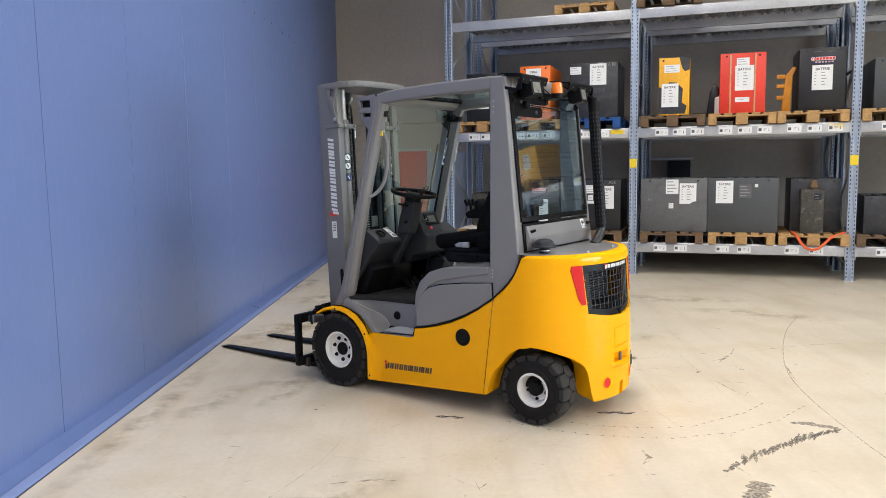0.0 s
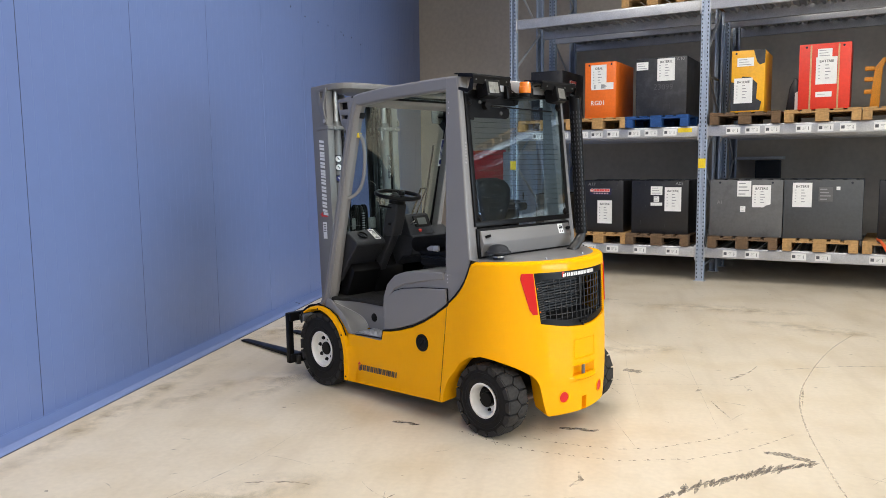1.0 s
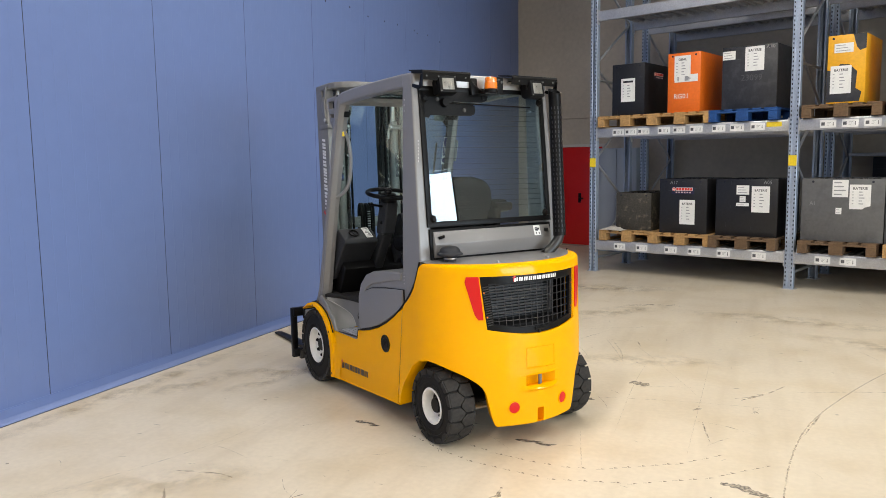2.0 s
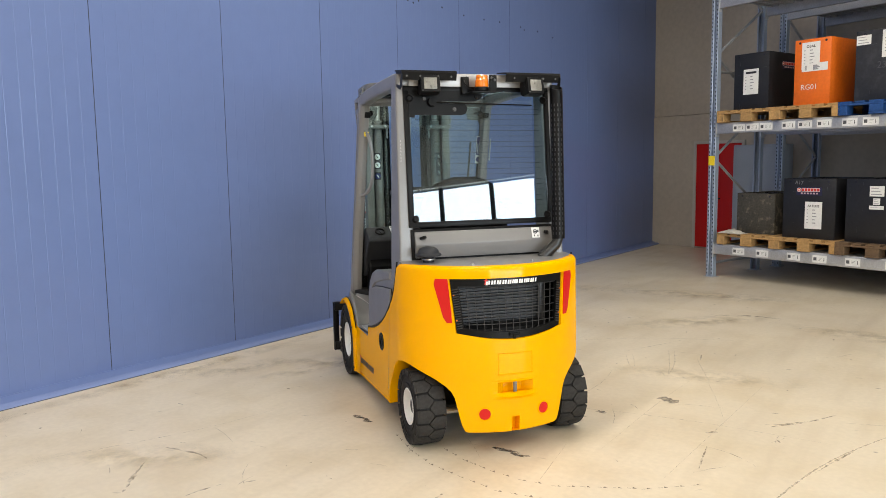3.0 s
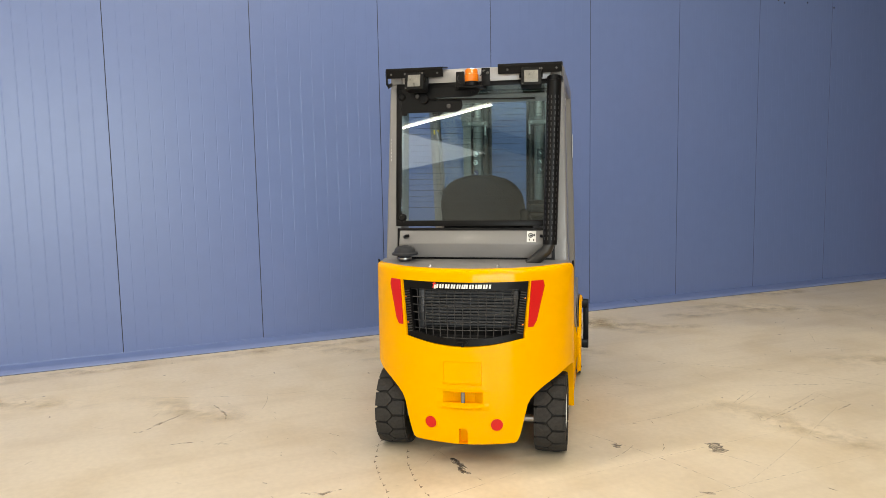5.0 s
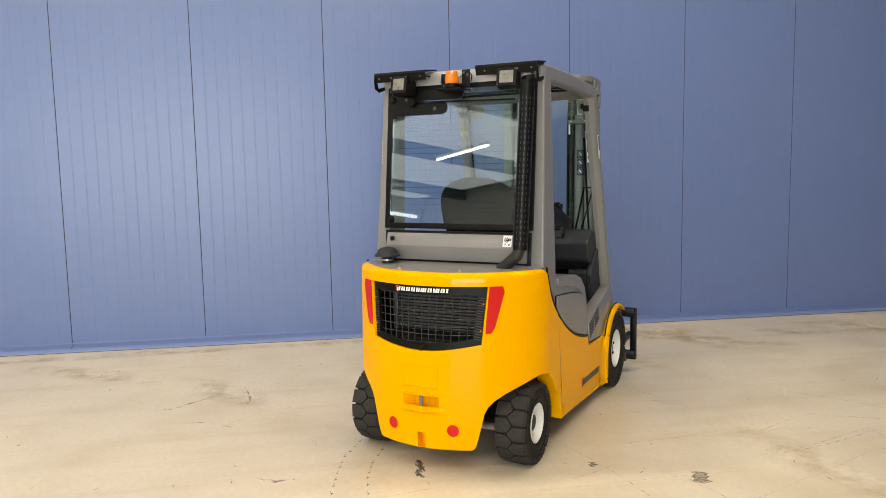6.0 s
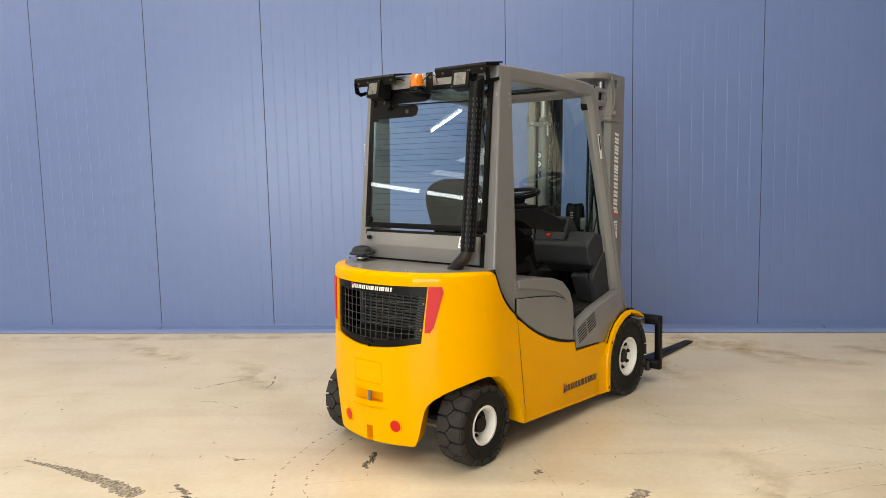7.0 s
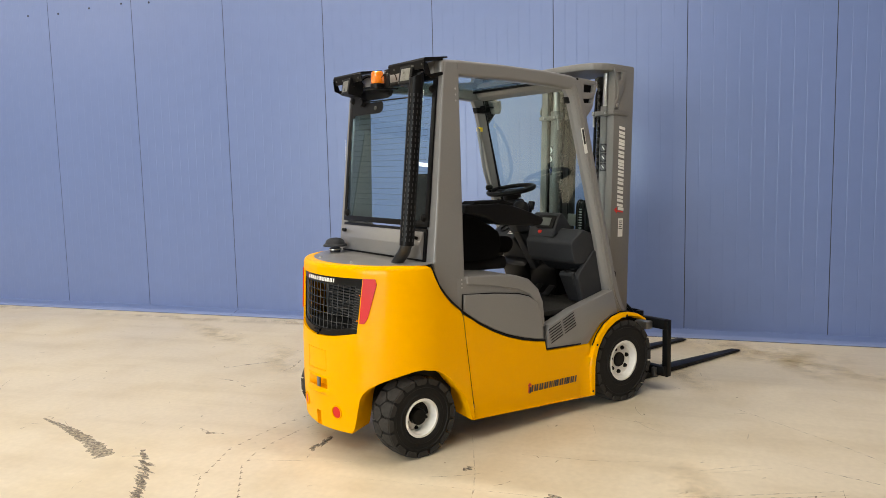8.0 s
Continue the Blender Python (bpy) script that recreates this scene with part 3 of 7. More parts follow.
# two rows of prints from the tread's edges
for path in ([(0.30, 4.30), (0.52, 4.165), (0.72, 4.08), (0.93, 4.04), (1.16, 4.01), (1.54, 4.10), (1.86, 4.29), (2.17, 4.59)], [(0.66, 4.28), (0.83, 4.22), (1.02, 4.184), (1.19, 4.178), (1.36, 4.215), (1.72, 4.43), (1.95, 4.66)]):
    rnd = random.Random(12)
    b = bmesh.new()
    for (x0, y0), (x1, y1) in zip(path, path[1:]):
        d = Vector((x1 - x0, y1 - y0))
        n = max(1, round(d.length / 0.074))
        t = d.normalized()
        q = Vector((-t.y, t.x))
        for i in range(n):
            c = Vector((x0, y0)) + d * (i + rnd.uniform(-0.08, 0.08)) / n
            l, w = rnd.uniform(0.010, 0.016), rnd.uniform(0.007, 0.013)
            b.faces.new([b.verts.new((*p, 0.0014)) for p in (c + t * l - q * 0.002, c - t * l * 0.6, c - t * l * 0.2 + q * w * 1.4)])
            tail = rnd.uniform(0.010, 0.026)
            b.faces.new([b.verts.new((*p, 0.0013)) for p in (c - t * l, c - t * (l + tail) + q * 0.004, c - t * (l + tail) + q * 0.0065, c - t * l + q * 0.003)])
    tagged(floor_mark("tyre_print", b, PRINT, "dotted row of tyre tread prints on the concrete"), kind="structure")
# scratches and scuffs over the whole floor
rnd = random.Random(77)
b = bmesh.new()
for i in range(520):
    x, y = rnd.uniform(-1.9, 7.5), rnd.uniform(-0.5, 10.5)
    a = rnd.choice([0.6, 2.3, 0.1]) + rnd.uniform(-0.5, 0.5)
    l = rnd.choice([0.02, 0.03, 0.05, 0.05, 0.12, 0.3]) * rnd.uniform(0.6, 1.3)
    w = rnd.uniform(0.002, 0.006) * (2.2 if l < 0.06 else 1)
    bend = rnd.uniform(-0.25, 0.25)
    p = [(x, y), (x + l / 2 * math.cos(a), y + l / 2 * math.sin(a)), (x + l * math.cos(a + bend), y + l * math.sin(a + bend))]
    smear(p, [w * 0.3, w, w * 0.2], 0.6, step=max(0.01, l / 6), z=0.0012, seed=i, bm=b)
tagged(floor_mark("scuff_marks", b, SCRATCH, "scattered small scratches and scuffs on the concrete"), kind="stuff")
for i, (pts, w) in enumerate([([(1.97, 5.60), (2.06, 5.74), (2.17, 5.88)], 0.02), ([(1.93, 5.63), (2.05, 5.70), (2.12, 5.83)], 0.016), ([(-0.28, 3.0), (-0.40, 3.12), (-0.52, 3.26)], 0.022), ([(0.0, 3.14), (0.0, 3.20), (0.03, 3.32)], 0.012),
                              ([(0.92, 3.66), (0.98, 3.76), (0.96, 3.84)], 0.03), ([(1.40, 3.52), (1.36, 3.62), (1.45, 3.70)], 0.018), ([(0.75, 8.55), (1.0, 8.68), (1.25, 8.78)], 0.02), ([(0.62, 5.2), (1.4, 5.45), (2.3, 5.5)], 0.007),
                              ([(-0.2, 6.6), (0.5, 7.3), (1.2, 7.6)], 0.010), ([(-1.0, 3.0), (-0.7, 3.7), (-0.62, 4.2)], 0.006), ([(2.3, 5.9), (2.8, 6.1), (3.2, 6.15)], 0.012), ([(-0.62, 3.45), (-0.4, 3.5), (-0.3, 3.48)], 0.015),
                              ([(0.87, 6.98), (1.04, 6.54), (1.11, 6.32)], 0.010), ([(1.13, 6.98), (1.15, 6.90), (1.17, 6.83)], 0.012), ([(0.77, 8.60), (0.98, 8.72), (1.34, 8.71)], 0.020), ([(1.97, 5.61), (2.10, 5.76), (2.24, 6.04)], 0.014),
                              ([(2.05, 5.36), (2.04, 5.42), (2.04, 5.48)], 0.010), ([(2.03, 5.35), (2.06, 5.42), (2.08, 5.47)], 0.008), ([(1.70, 5.30), (1.72, 5.33), (1.75, 5.35)], 0.032), ([(1.40, 6.28), (1.58, 5.90), (1.74, 5.52)], 0.005),
                              ([(1.73, 4.58), (1.73, 5.31), (1.73, 6.38)], 0.005), ([(1.83, 4.78), (1.80, 4.93), (1.77, 5.10)], 0.012), ([(2.30, 5.06), (2.36, 5.29), (2.42, 5.52)], 0.014), ([(1.82, 4.73), (1.87, 4.81), (1.93, 4.89)], 0.010),
                              ([(1.325, 4.76), (1.28, 5.74), (1.295, 6.49)], 0.004), ([(0.64, 6.68), (0.72, 6.52), (0.80, 6.38)], 0.009), ([(1.26, 4.20), (1.20, 4.46), (1.14, 4.72)], 0.005), ([(0.59, 6.77), (0.68, 6.98), (0.85, 7.42)], 0.010),
                              ([(0.64, 4.50), (0.76, 4.40), (0.87, 4.29)], 0.004), ([(0.82, 5.52), (0.81, 5.91), (0.74, 6.19)], 0.007), ([(1.12, 6.29), (1.06, 6.60), (0.90, 7.02)], 0.009), ([(0.83, 6.39), (0.76, 6.55), (0.68, 6.71)], 0.007),
                              ([(0.10, 5.80), (0.16, 5.98), (0.20, 6.17)], 0.009), ([(1.40, 6.31), (1.26, 6.59), (1.13, 6.87)], 0.006)]):
    floor_mark("scratch", smear(pts, [w * 0.4, w, w * 0.3], 0.7, step=0.02, seed=40 + i), SCRATCH if w > 0.0115 else FAINT, "thin dark scratch on the concrete" if w > 0.0115 else "faint thin scratch on the concrete")
# brown dirt: centre, length, width, direction in degrees
for i, (x, y, l, w, a) in enumerate([(-1.75, 6.8, 1.7, 0.55, 75), (-1.35, 7.05, 1.1, 0.4, 25), (-1.90, 4.5, 3.2, 0.24, 90), (-1.2, 5.2, 0.8, 0.35, 40), (-1.4, 8.8, 1.9, 0.7, 60), (-1.85, 1.4, 3.0, 0.22, 90), (-1.5, 6.75, 0.8, 0.28, 65), (-1.2, 7.4, 1.1, 0.3, 60),
                                     (0.7, 8.2, 1.7, 0.5, 50), (1.3, 6.4, 1.5, 0.4, 15), (-1.48, 7.0, 0.9, 0.24, 62), (-1.42, 8.0, 0.8, 0.30, 75), (-1.9, 2.7, 1.3, 0.20, 85), (-1.6, 4.7, 1.1, 0.35, 75), (-1.15, 4.9, 0.8, 0.22, 70), (-0.9, 6.3, 0.9, 0.3, 20),
                                     (0.2, 9.6, 2.4, 0.6, 10), (2.3, 8.3, 2.2, 0.5, -10), (-0.6, 3.3, 1.2, 0.4, 40), (-1.3, 2.2, 1.6, 0.35, 60), (3.0, 7.4, 1.8, 0.4, -25), (-1.95, 9.6, 1.6, 0.3, 85), (-1.95, -1.5, 2.6, 0.22, 90)]):
    ob = floor_mark("stain", grid_mesh([[(l * (i2 / 4 - 0.5), w * (j2 / 2 - 0.5), 0.0) for j2 in range(3)] for i2 in range(5)]), SMUDGE, "faint brown dirt stain on the concrete")
    ob.matrix_world = pose(x, y, 0.0006 + 0.00002 * i, 0, 0, a)


# ---- forklift: x forward from the front axle, y to its left ----
TRUCK = pose(-0.54, 5.523, 0, 0, 0, 145.05)
truck = empty("forklift_truck", TRUCK, "yellow and grey counterbalance forklift with lowered black forks", "forklift")
HW = 0.524


def rear_u(v, z):
    """The counterweight's back, an ellipse in plan that leans forward towards the top."""
    a = interp(z, [(0.14, 0.405), (0.30, 0.412), (0.55, 0.408), (0.95, 0.382), (1.0, 0.378)])
    return -1.45 - a * math.sqrt(max(0.0, 1 - (v / HW) ** 2))


def side_v(u):
    return interp(u, [(-1.45, 0.524), (-1.30, 0.519), (-1.10, 0.514), (-0.3, 0.512)])


TOP_CURVE = [(-1.52, 0.985), (-1.47, 0.98), (-1.455, 0.94), (-1.425, 0.875), (-1.385, 0.822), (-1.347, 0.782), (-1.29, 0.732), (-1.23, 0.687), (-1.165, 0.642), (-1.07, 0.59),
             (-0.97, 0.546), (-0.85, 0.508), (-0.76, 0.488), (-0.69, 0.478), (-0.679, 0.42), (-0.30, 0.405)]


def seam_u(z):
    return -1.276 + (0.71 - z) * 0.123


def loft(columns, flange, top_in, rows, skip=None, roll=0.022):
    """columns: (x, y, zb, zt, nx, ny, shear); a skin with a rolled top edge and an inward flange at the foot."""
    cols = []
    for (x, y, zb, zt, nx, ny, f) in columns:
        col = [(x - nx * flange, y - ny * flange, zb + 0.01), (x - nx * 0.006, y - ny * 0.006, zb)]
        zs = rows(zb + 0.006, zt - roll, x, y)
        for z in zs:
            px, py = f(z)
            col.append((px, py, z))
        px, py = f(zt)
        for k in range(1, 5):
            a = math.pi / 2 * k / 4
            col.append((px - nx * roll * (1 - math.cos(a)), py - ny * roll * (1 - math.cos(a)), zt - roll + roll * math.sin(a)))
        col.append((px - nx * top_in, py - ny * top_in, zt))
        cols.append(col)
    return grid_mesh(cols, skip=skip)


# counterweight columns, left half: along the flank from the seam, then round the back
half = []
for u in (None, -1.285, -1.292, -1.30, -1.31, -1.325, -1.345, -1.375, -1.41, -1.45):
    half.append(("flank", u))
for v in (0.5235, 0.521, 0.515, 0.505, 0.490, 0.472, 0.45, 0.42, 0.39, 0.37, 0.35, 0.335, 0.3251, 0.3249, 0.31, 0.303, 0.296, 0.289, 0.281, 0.272, 0.262, 0.25, 0.2, 0.15, 0.1, 0.052, 0.022, 0.0):
    half.append(("back", v))


def cw_bottom(kind, p):
    if kind == "flank":
        if p is None:
            return 0.135
        return interp(-p, [(1.285, 0.138), (1.2851, 0.145), (1.292, 0.20), (1.30, 0.25), (1.31, 0.287), (1.325, 0.322), (1.345, 0.355), (1.375, 0.393), (1.41, 0.421), (1.45, 0.445)])
    return interp(-p, [(-0.524, 0.447), (-0.515, 0.459), (-0.50, 0.455), (-0.46, 0.432), (-0.42, 0.411), (-0.39, 0.393), (-0.35, 0.363), (-0.325, 0.336), (-0.31, 0.305), (-0.303, 0.276),
                       (-0.296, 0.246), (-0.289, 0.214), (-0.281, 0.18), (-0.272, 0.150), (-0.262, 0.128), (-0.25, 0.122), (0.0, 0.118)])


def grille_low(v):
    return 0.648 - 0.040 * math.cos(min(1.0, abs(v) / 0.33) * math.pi / 2)


GT = 0.925


def cw_rows(zb, zt, x, y):
    """Seven steps to the grille's lower edge, six across it, two above."""
    lo = grille_low(y) if x < -1.6 else max(zb + 0.3 * (zt - zb), min(0.648, zb + 0.6 * (zt - zb)))
    hi = min(GT, zt - 0.01) if zt > 0.9 else lo + 0.75 * (zt - lo)
    lo = min(lo, hi - 0.02)
    if x < -1.6 and abs(y) < 0.27:
        return [zb, 0.20, 0.26, 0.325, 0.388, 0.45, 0.52, 0.57] + [lo + (hi - lo) * k / 6 for k in range(6)] + [hi + (zt - hi) * k / 2 for k in range(3)]
    return [zb + (lo - zb) * k / 8 for k in range(8)] + [lo + (hi - lo) * k / 6 for k in range(6)] + [hi + (zt - hi) * k / 2 for k in range(3)]


def cw_column(kind, p, s):
    zb = cw_bottom(kind, p)
    if kind == "flank":
        u = p
        if u is None:
            zt = interp(-1.272, TOP_CURVE)
            f = lambda z: (seam_u(z) - 0.002, s * side_v(seam_u(z)))
            return (seam_u(zb) - 0.002, s * side_v(-1.25), zb, zt, 0.0, float(s), f)
        zt = interp(u, TOP_CURVE)
        def f(z):
            k = max(0.0, (u + 1.33) / 0.06) if u > -1.33 else 0.0
            uu = u + k * (seam_u(z) - 0.004 - u) if k else u
            return (min(uu, seam_u(z) - 0.003), s * side_v(u))
        return (f(zb)[0], s * side_v(u), zb, zt, 0.0, float(s), f)
    v = p
    zt = interp(rear_u(v, 0.95), TOP_CURVE)
    n = Vector((-math.sqrt(max(0, 1 - (v / HW) ** 2)) / 0.40, v / HW / HW)).normalized()
    def f(z):
        # columns close in beside the grille, whose sides run inward towards its foot
        pinch = interp(z, [(0.46, 0.0), (0.60, 0.027), (0.648, 0.027), (0.93, 0.0)])
        vv = v - pinch * min(1.0, v / 0.27) * max(0.0, min(1.0, (0.45 - v) / 0.125))
        return (rear_u(vv, z), s * vv)
    return (rear_u(v, zb), s * v, zb, zt, n.x, s * n.y, f)


cols = [cw_column(k, p, 1) for k, p in half]
cols += [cw_column(k, p, -1) for k, p in half[:-1]][::-1]
hole = [i for i in range(len(cols) - 1) if cols[i][0] < -1.6 and max(abs(cols[i][1]), abs(cols[i + 1][1])) < 0.32499 + 1e-6]
pocket = [i for i in range(len(cols) - 1) if cols[i][0] < -1.6 and max(abs(cols[i][1]), abs(cols[i + 1][1])) < 0.1001]
notch = [i for i in pocket if max(abs(cols[i][1]), abs(cols[i + 1][1])) < 0.0221]
cw = loft(cols, 0.14, 0.055, cw_rows, skip=lambda i, j: (i in hole and 10 <= j < 16) or (i in pocket and j == 5) or (i in notch and j in (0, 1, 2)))
weight = part("counterweight", cw, YELLOW, truck, "glossy yellow cast counterweight", smooth=40)

# grille opening: inner lip, black frame, mesh, radiator
def back_pt(v, z, out=0.0):
    n = Vector((-math.sqrt(max(0, 1 - (v / HW) ** 2)) / 0.40, v / HW / HW, 0)).normalized()
    return Vector((rear_u(v, z), v, z)) + n * out


def gv(z):
    return interp(z, [(0.60, 0.295), (0.648, 0.298), (0.93, 0.325)])


rim = [(-gv(GT) + 2 * gv(GT) * k / 16, GT) for k in range(17)]
rim += [(gv(z), z) for z in (0.87, 0.80, 0.73, 0.68)]
rim += [(0.298 - 0.596 * k / 20, grille_low(0.298 - 0.596 * k / 20)) for k in range(21)]
rim += [(-gv(z), z) for z in (0.68, 0.73, 0.80, 0.87)]
rim.append(rim[0])
part("grille_lip", grid_mesh([[back_pt(v, z, 0.0) for v, z in rim], [back_pt(v * 0.99, z, -0.045) for v, z in rim]]), YELLOW, weight, smooth=40)
frame_in = []
for v, z in rim:
    frame_in.append((v * 0.875, 0.79 + (z - 0.79) * (0.80 if z < 0.79 else 0.70)))
grille = part("grille_frame", grid_mesh([[back_pt(v, z, -0.03) for v, z in rim], [back_pt(v, z, -0.012) for v, z in [(a * 0.99, 0.79 + (b - 0.79) * 0.985) for a, b in rim]],
                                         [back_pt(v, z, -0.012) for v, z in frame_in], [back_pt(v, z, -0.03) for v, z in frame_in]]), BLACK, truck, "black grille frame", smooth=30)
bm = bmesh.new()
for k in range(-7, 8):
    v = k * 0.041
    top, low = 0.885, grille_low(v) + 0.022
    tube([back_pt(v * (0.93 + 0.07 * (z - 0.6) / 0.3), z, -0.020) for z in (low, (low + top) / 2, top)], 0.0024, 5, bm)
for k in range(7):
    z = 0.652 + k * 0.0385
    lim = gv(z) * 0.94
    tube([back_pt(-lim + 2 * lim * i / 12, z - 0.004, -0.0225) for i in range(13)], 0.0024, 5, bm)
part("wire_mesh", bm, WIRE, grille, "black wire mesh")
for s in (1, -1):
    bm = bmesh.new()
    for k in range(17):
        z = 0.672 + k * 0.0125
        v0, v1 = gv(z) * 0.885, gv(z) * 0.975
        grid_mesh([[back_pt(s * (v0 + (v1 - v0) * i / 3), z + dz - 0.006 * i / 3, o) for i in range(4)] for dz, o in ((-0.003, -0.013), (-0.001, -0.008), (0.0025, -0.008), (0.0035, -0.013))], bm)
    tagged(part("frame_ribs", bm, RIBBED, grille), kind="stuff")
rad = part("radiator", box(-1.62, -1.56, -0.25, 0.25, 0.60, 0.95), RADIATOR, truck, "dark finned radiator")
fin = None
for k in range(17):
    z = 0.645 + k * 0.0165
    if fin is None:
        fin = part("fin", box(-1.642, -1.62, -0.235, 0.235, -0.0035, 0.0035), RADIATOR, rad)
        fin.matrix_basis = pose(0, 0, z)
    else:
        share("fin", fin, rad, pose(0, 0, z))
for s in (1, -1):
    part("radiator_bracket", box(-1.655, -1.61, s * 0.245 - 0.014, s * 0.245 + 0.014, 0.63, 0.92, 0.004), BRACKET, rad)
part("fan_duct", prism([(-1.76, 0.60), (-1.60, 0.60), (-1.60, 0.66), (-1.70, 0.665), (-1.755, 0.65)], 'y', -0.25, 0.25, 0.01), PLASTIC, truck)
part("engine_bay", box(-1.55, -1.30, -0.43, 0.43, 0.2, 0.97), BLACK, truck)
pin = part("grille_knob", cyl(back_pt(0, 0.60, -0.012), back_pt(0, 0.633, -0.012), 0.008, 12), BLACK, truck)
turned_k = cyl(back_pt(0, 0.633, -0.006) + Vector((0, -0.028, 0)), back_pt(0, 0.633, -0.006) + Vector((0, 0.028, 0)), 0.007, 10)
part("knob_bar", turned_k, BLACK, pin)
for s in (1, -1):
    for z in (0.71, 0.84):
        part("grille_screw", turned(lathe([(0, 0.004), (0.004, 0.003), (0.005, 0)], 10), Matrix.Translation(back_pt(s * gv(z) * 0.965, z, -0.011)) @ pose(0, 0, 0, 0, -90, 0)), AMBER, grille)

# brand marks as plain slanted bars, two to a wide sign and one to a narrow one
def brand_bars(name, put, length, height, mat, parent, out=0.0025, mark=True):
    """put(a, b, out): a point at a along the line of writing, b above its foot."""
    widths = [0.62, 1.0, 1.05, 1.05, 1.0, 0.8, 0.4, 1.05, 1.0, 0.4, 0.95, 1.0]
    w = length / sum(widths)
    x0 = 0.0
    ob = None
    for i, k in enumerate(widths):
        bm = bmesh.new()
        first_one = i == 0 and mark
        foot, top, sl = (-0.16 * height, 0.80 * height, 0.12 * height) if first_one else (0.0, height, 0.16 * height)
        full = k * w * 0.90
        spans = [(0.0, full)] if k < 0.7 else [(0.0, full * 0.37), (full * 0.63, full)]
        if first_one:
            spans = [(full * 0.35, full)]
        for a, c in spans:
            bm.faces.new([bm.verts.new(p) for p in (put(x0 + a, foot, out), put(x0 + c, foot, out), put(x0 + c + sl, top, out), put(x0 + a + sl, top, out))])
        x0 += k * w
        bar = part(name if ob is None else "brand_bar", bm, mat, ob or parent, smooth=0, recalc=False)
        ob = ob or bar
    if mark:
        bm = bmesh.new()
        h = height
        for poly in ([(-0.02 * w, 0.0), (0.18 * w, 0.0), (0.34 * w, 1.10 * h), (0.12 * w, 1.10 * h)], [(-0.12 * w, 1.0 * h), (0.72 * w, 1.0 * h), (0.36 * w, 1.5 * h)]):
            bm.faces.new([bm.verts.new(put(a, b, out + 0.0008)) for a, b in poly])
        part("brand_arrow", bm, REDL, ob, smooth=0, recalc=False)
    return ob


brand_bars("brand_mark", lambda a, b, o: back_pt(0.152 - a, 0.893 + b, o - 0.012), 0.295, 0.020, WHITEL, grille)

# tail lights and reflectors
for s in (1, -1):
    bm = bmesh.new()
    outer = []
    for lay in (0.001, 0.006):
        ring = []
        for k in range(9):
            z = 0.925 - (0.925 - 0.70) * k / 8
            ring.append(back_pt(s * interp(z, [(0.70, 0.336), (0.708, 0.344), (0.73, 0.352), (0.91, 0.391), (0.925, 0.382)]), z, lay))
        for k in range(9):
            z = 0.70 + (0.925 - 0.70) * k / 8
            ring.append(back_pt(s * interp(z, [(0.70, 0.313), (0.76, 0.316), (0.925, 0.3285)]), z, lay))
        outer.append(ring)
    a, c = [[bm.verts.new(p) for p in r] for r in outer]
    for k in range(18):
        j = (k + 1) % 18
        bm.faces.new((a[k], a[j], c[j], c[k]))
    for k in range(8):
        bm.faces.new((c[k], c[k + 1], c[16 - k], c[17 - k]))
    part("tail_light", bm, RED, truck, "red tail light lens", smooth=40)
    p = back_pt(s * 0.165, 0.222, 0.004)
    bm = lathe([(0.036, -0.012), (0.036, 0.001), (0.0315, 0.001), (0.0305, -0.006)], 28)
    q = Matrix.Translation(p) @ Vector((-1, s * 0.247, -0.01)).to_track_quat('Z', 'Y').to_matrix().to_4x4()
    cup = part("reflector_cup", turned(bm, q), YELLOW, truck)
    part("reflector", turned(lathe([(0, -0.001), (0.0295, -0.003), (0.0295, -0.006)], 28), q), RED, cup, "round red reflector")

# cast details on the back: plate outline, hitch pocket, notch
bm = bmesh.new()
for v0, v1, z0, z1 in ((-0.096, 0.096, 0.533, 0.538), (-0.096, 0.096, 0.422, 0.432), (-0.096, -0.091, 0.432, 0.533), (0.091, 0.096, 0.432, 0.533)):
    vv = [v0 + (v1 - v0) * k / 10 for k in range(11)] if v1 - v0 > 0.1 else [v0, (v0 + v1) / 2, v1]
    up = v1 - v0 < 0.1
    grid_mesh([[back_pt(v, z0, (0.003 if up and k == 1 else 0.0)) for k, v in enumerate(vv)]] + ([] if up else [[back_pt(v, (z0 + z1) / 2, 0.006 if z0 < 0.5 else 0.003) for v in vv]]) + [[back_pt(v, z1, (0.003 if up and k == 1 else 0.0)) for k, v in enumerate(vv)]], bm)
part("cast_plate", bm, YELLOW, weight)
bm = bmesh.new()
vs = [-0.13 + 0.26 * k / 12 for k in range(13)]
grid_mesh([[back_pt(v, 0.385, 0.001) for v in vs], [back_pt(v, 0.391, 0.014 * math.cos(v / 0.13 * 1.5)) for v in vs], [back_pt(v, 0.398, 0.0) for v in vs]], bm)
grid_mesh([[back_pt(v, 0.332, 0.0) for v in vs], [back_pt(v, 0.316, 0.030 * math.cos(v / 0.13 * 1.5)) for v in vs], [back_pt(v, 0.296, 0.0) for v in vs]], bm)
part("hitch_lip", bm, YELLOW, weight, smooth=60)
def recess(v1, z0, z1, deep):
    """A five-sided pocket sunk into the casting."""
    a = [back_pt(v, z, 0.0) for v, z in ((-v1, z0), (v1, z0), (v1, z1), (-v1, z1))]
    c = [back_pt(v, z, -deep) for v, z in ((-v1, z0), (v1, z0), (v1, z1), (-v1, z1))]
    b = bmesh.new()
    A, C = [b.verts.new(p) for p in a], [b.verts.new(p) for p in c]
    b.faces.new(C)
    for k in range(4):
        b.faces.new((A[k], A[(k + 1) % 4], C[(k + 1) % 4], C[k]))
    return b


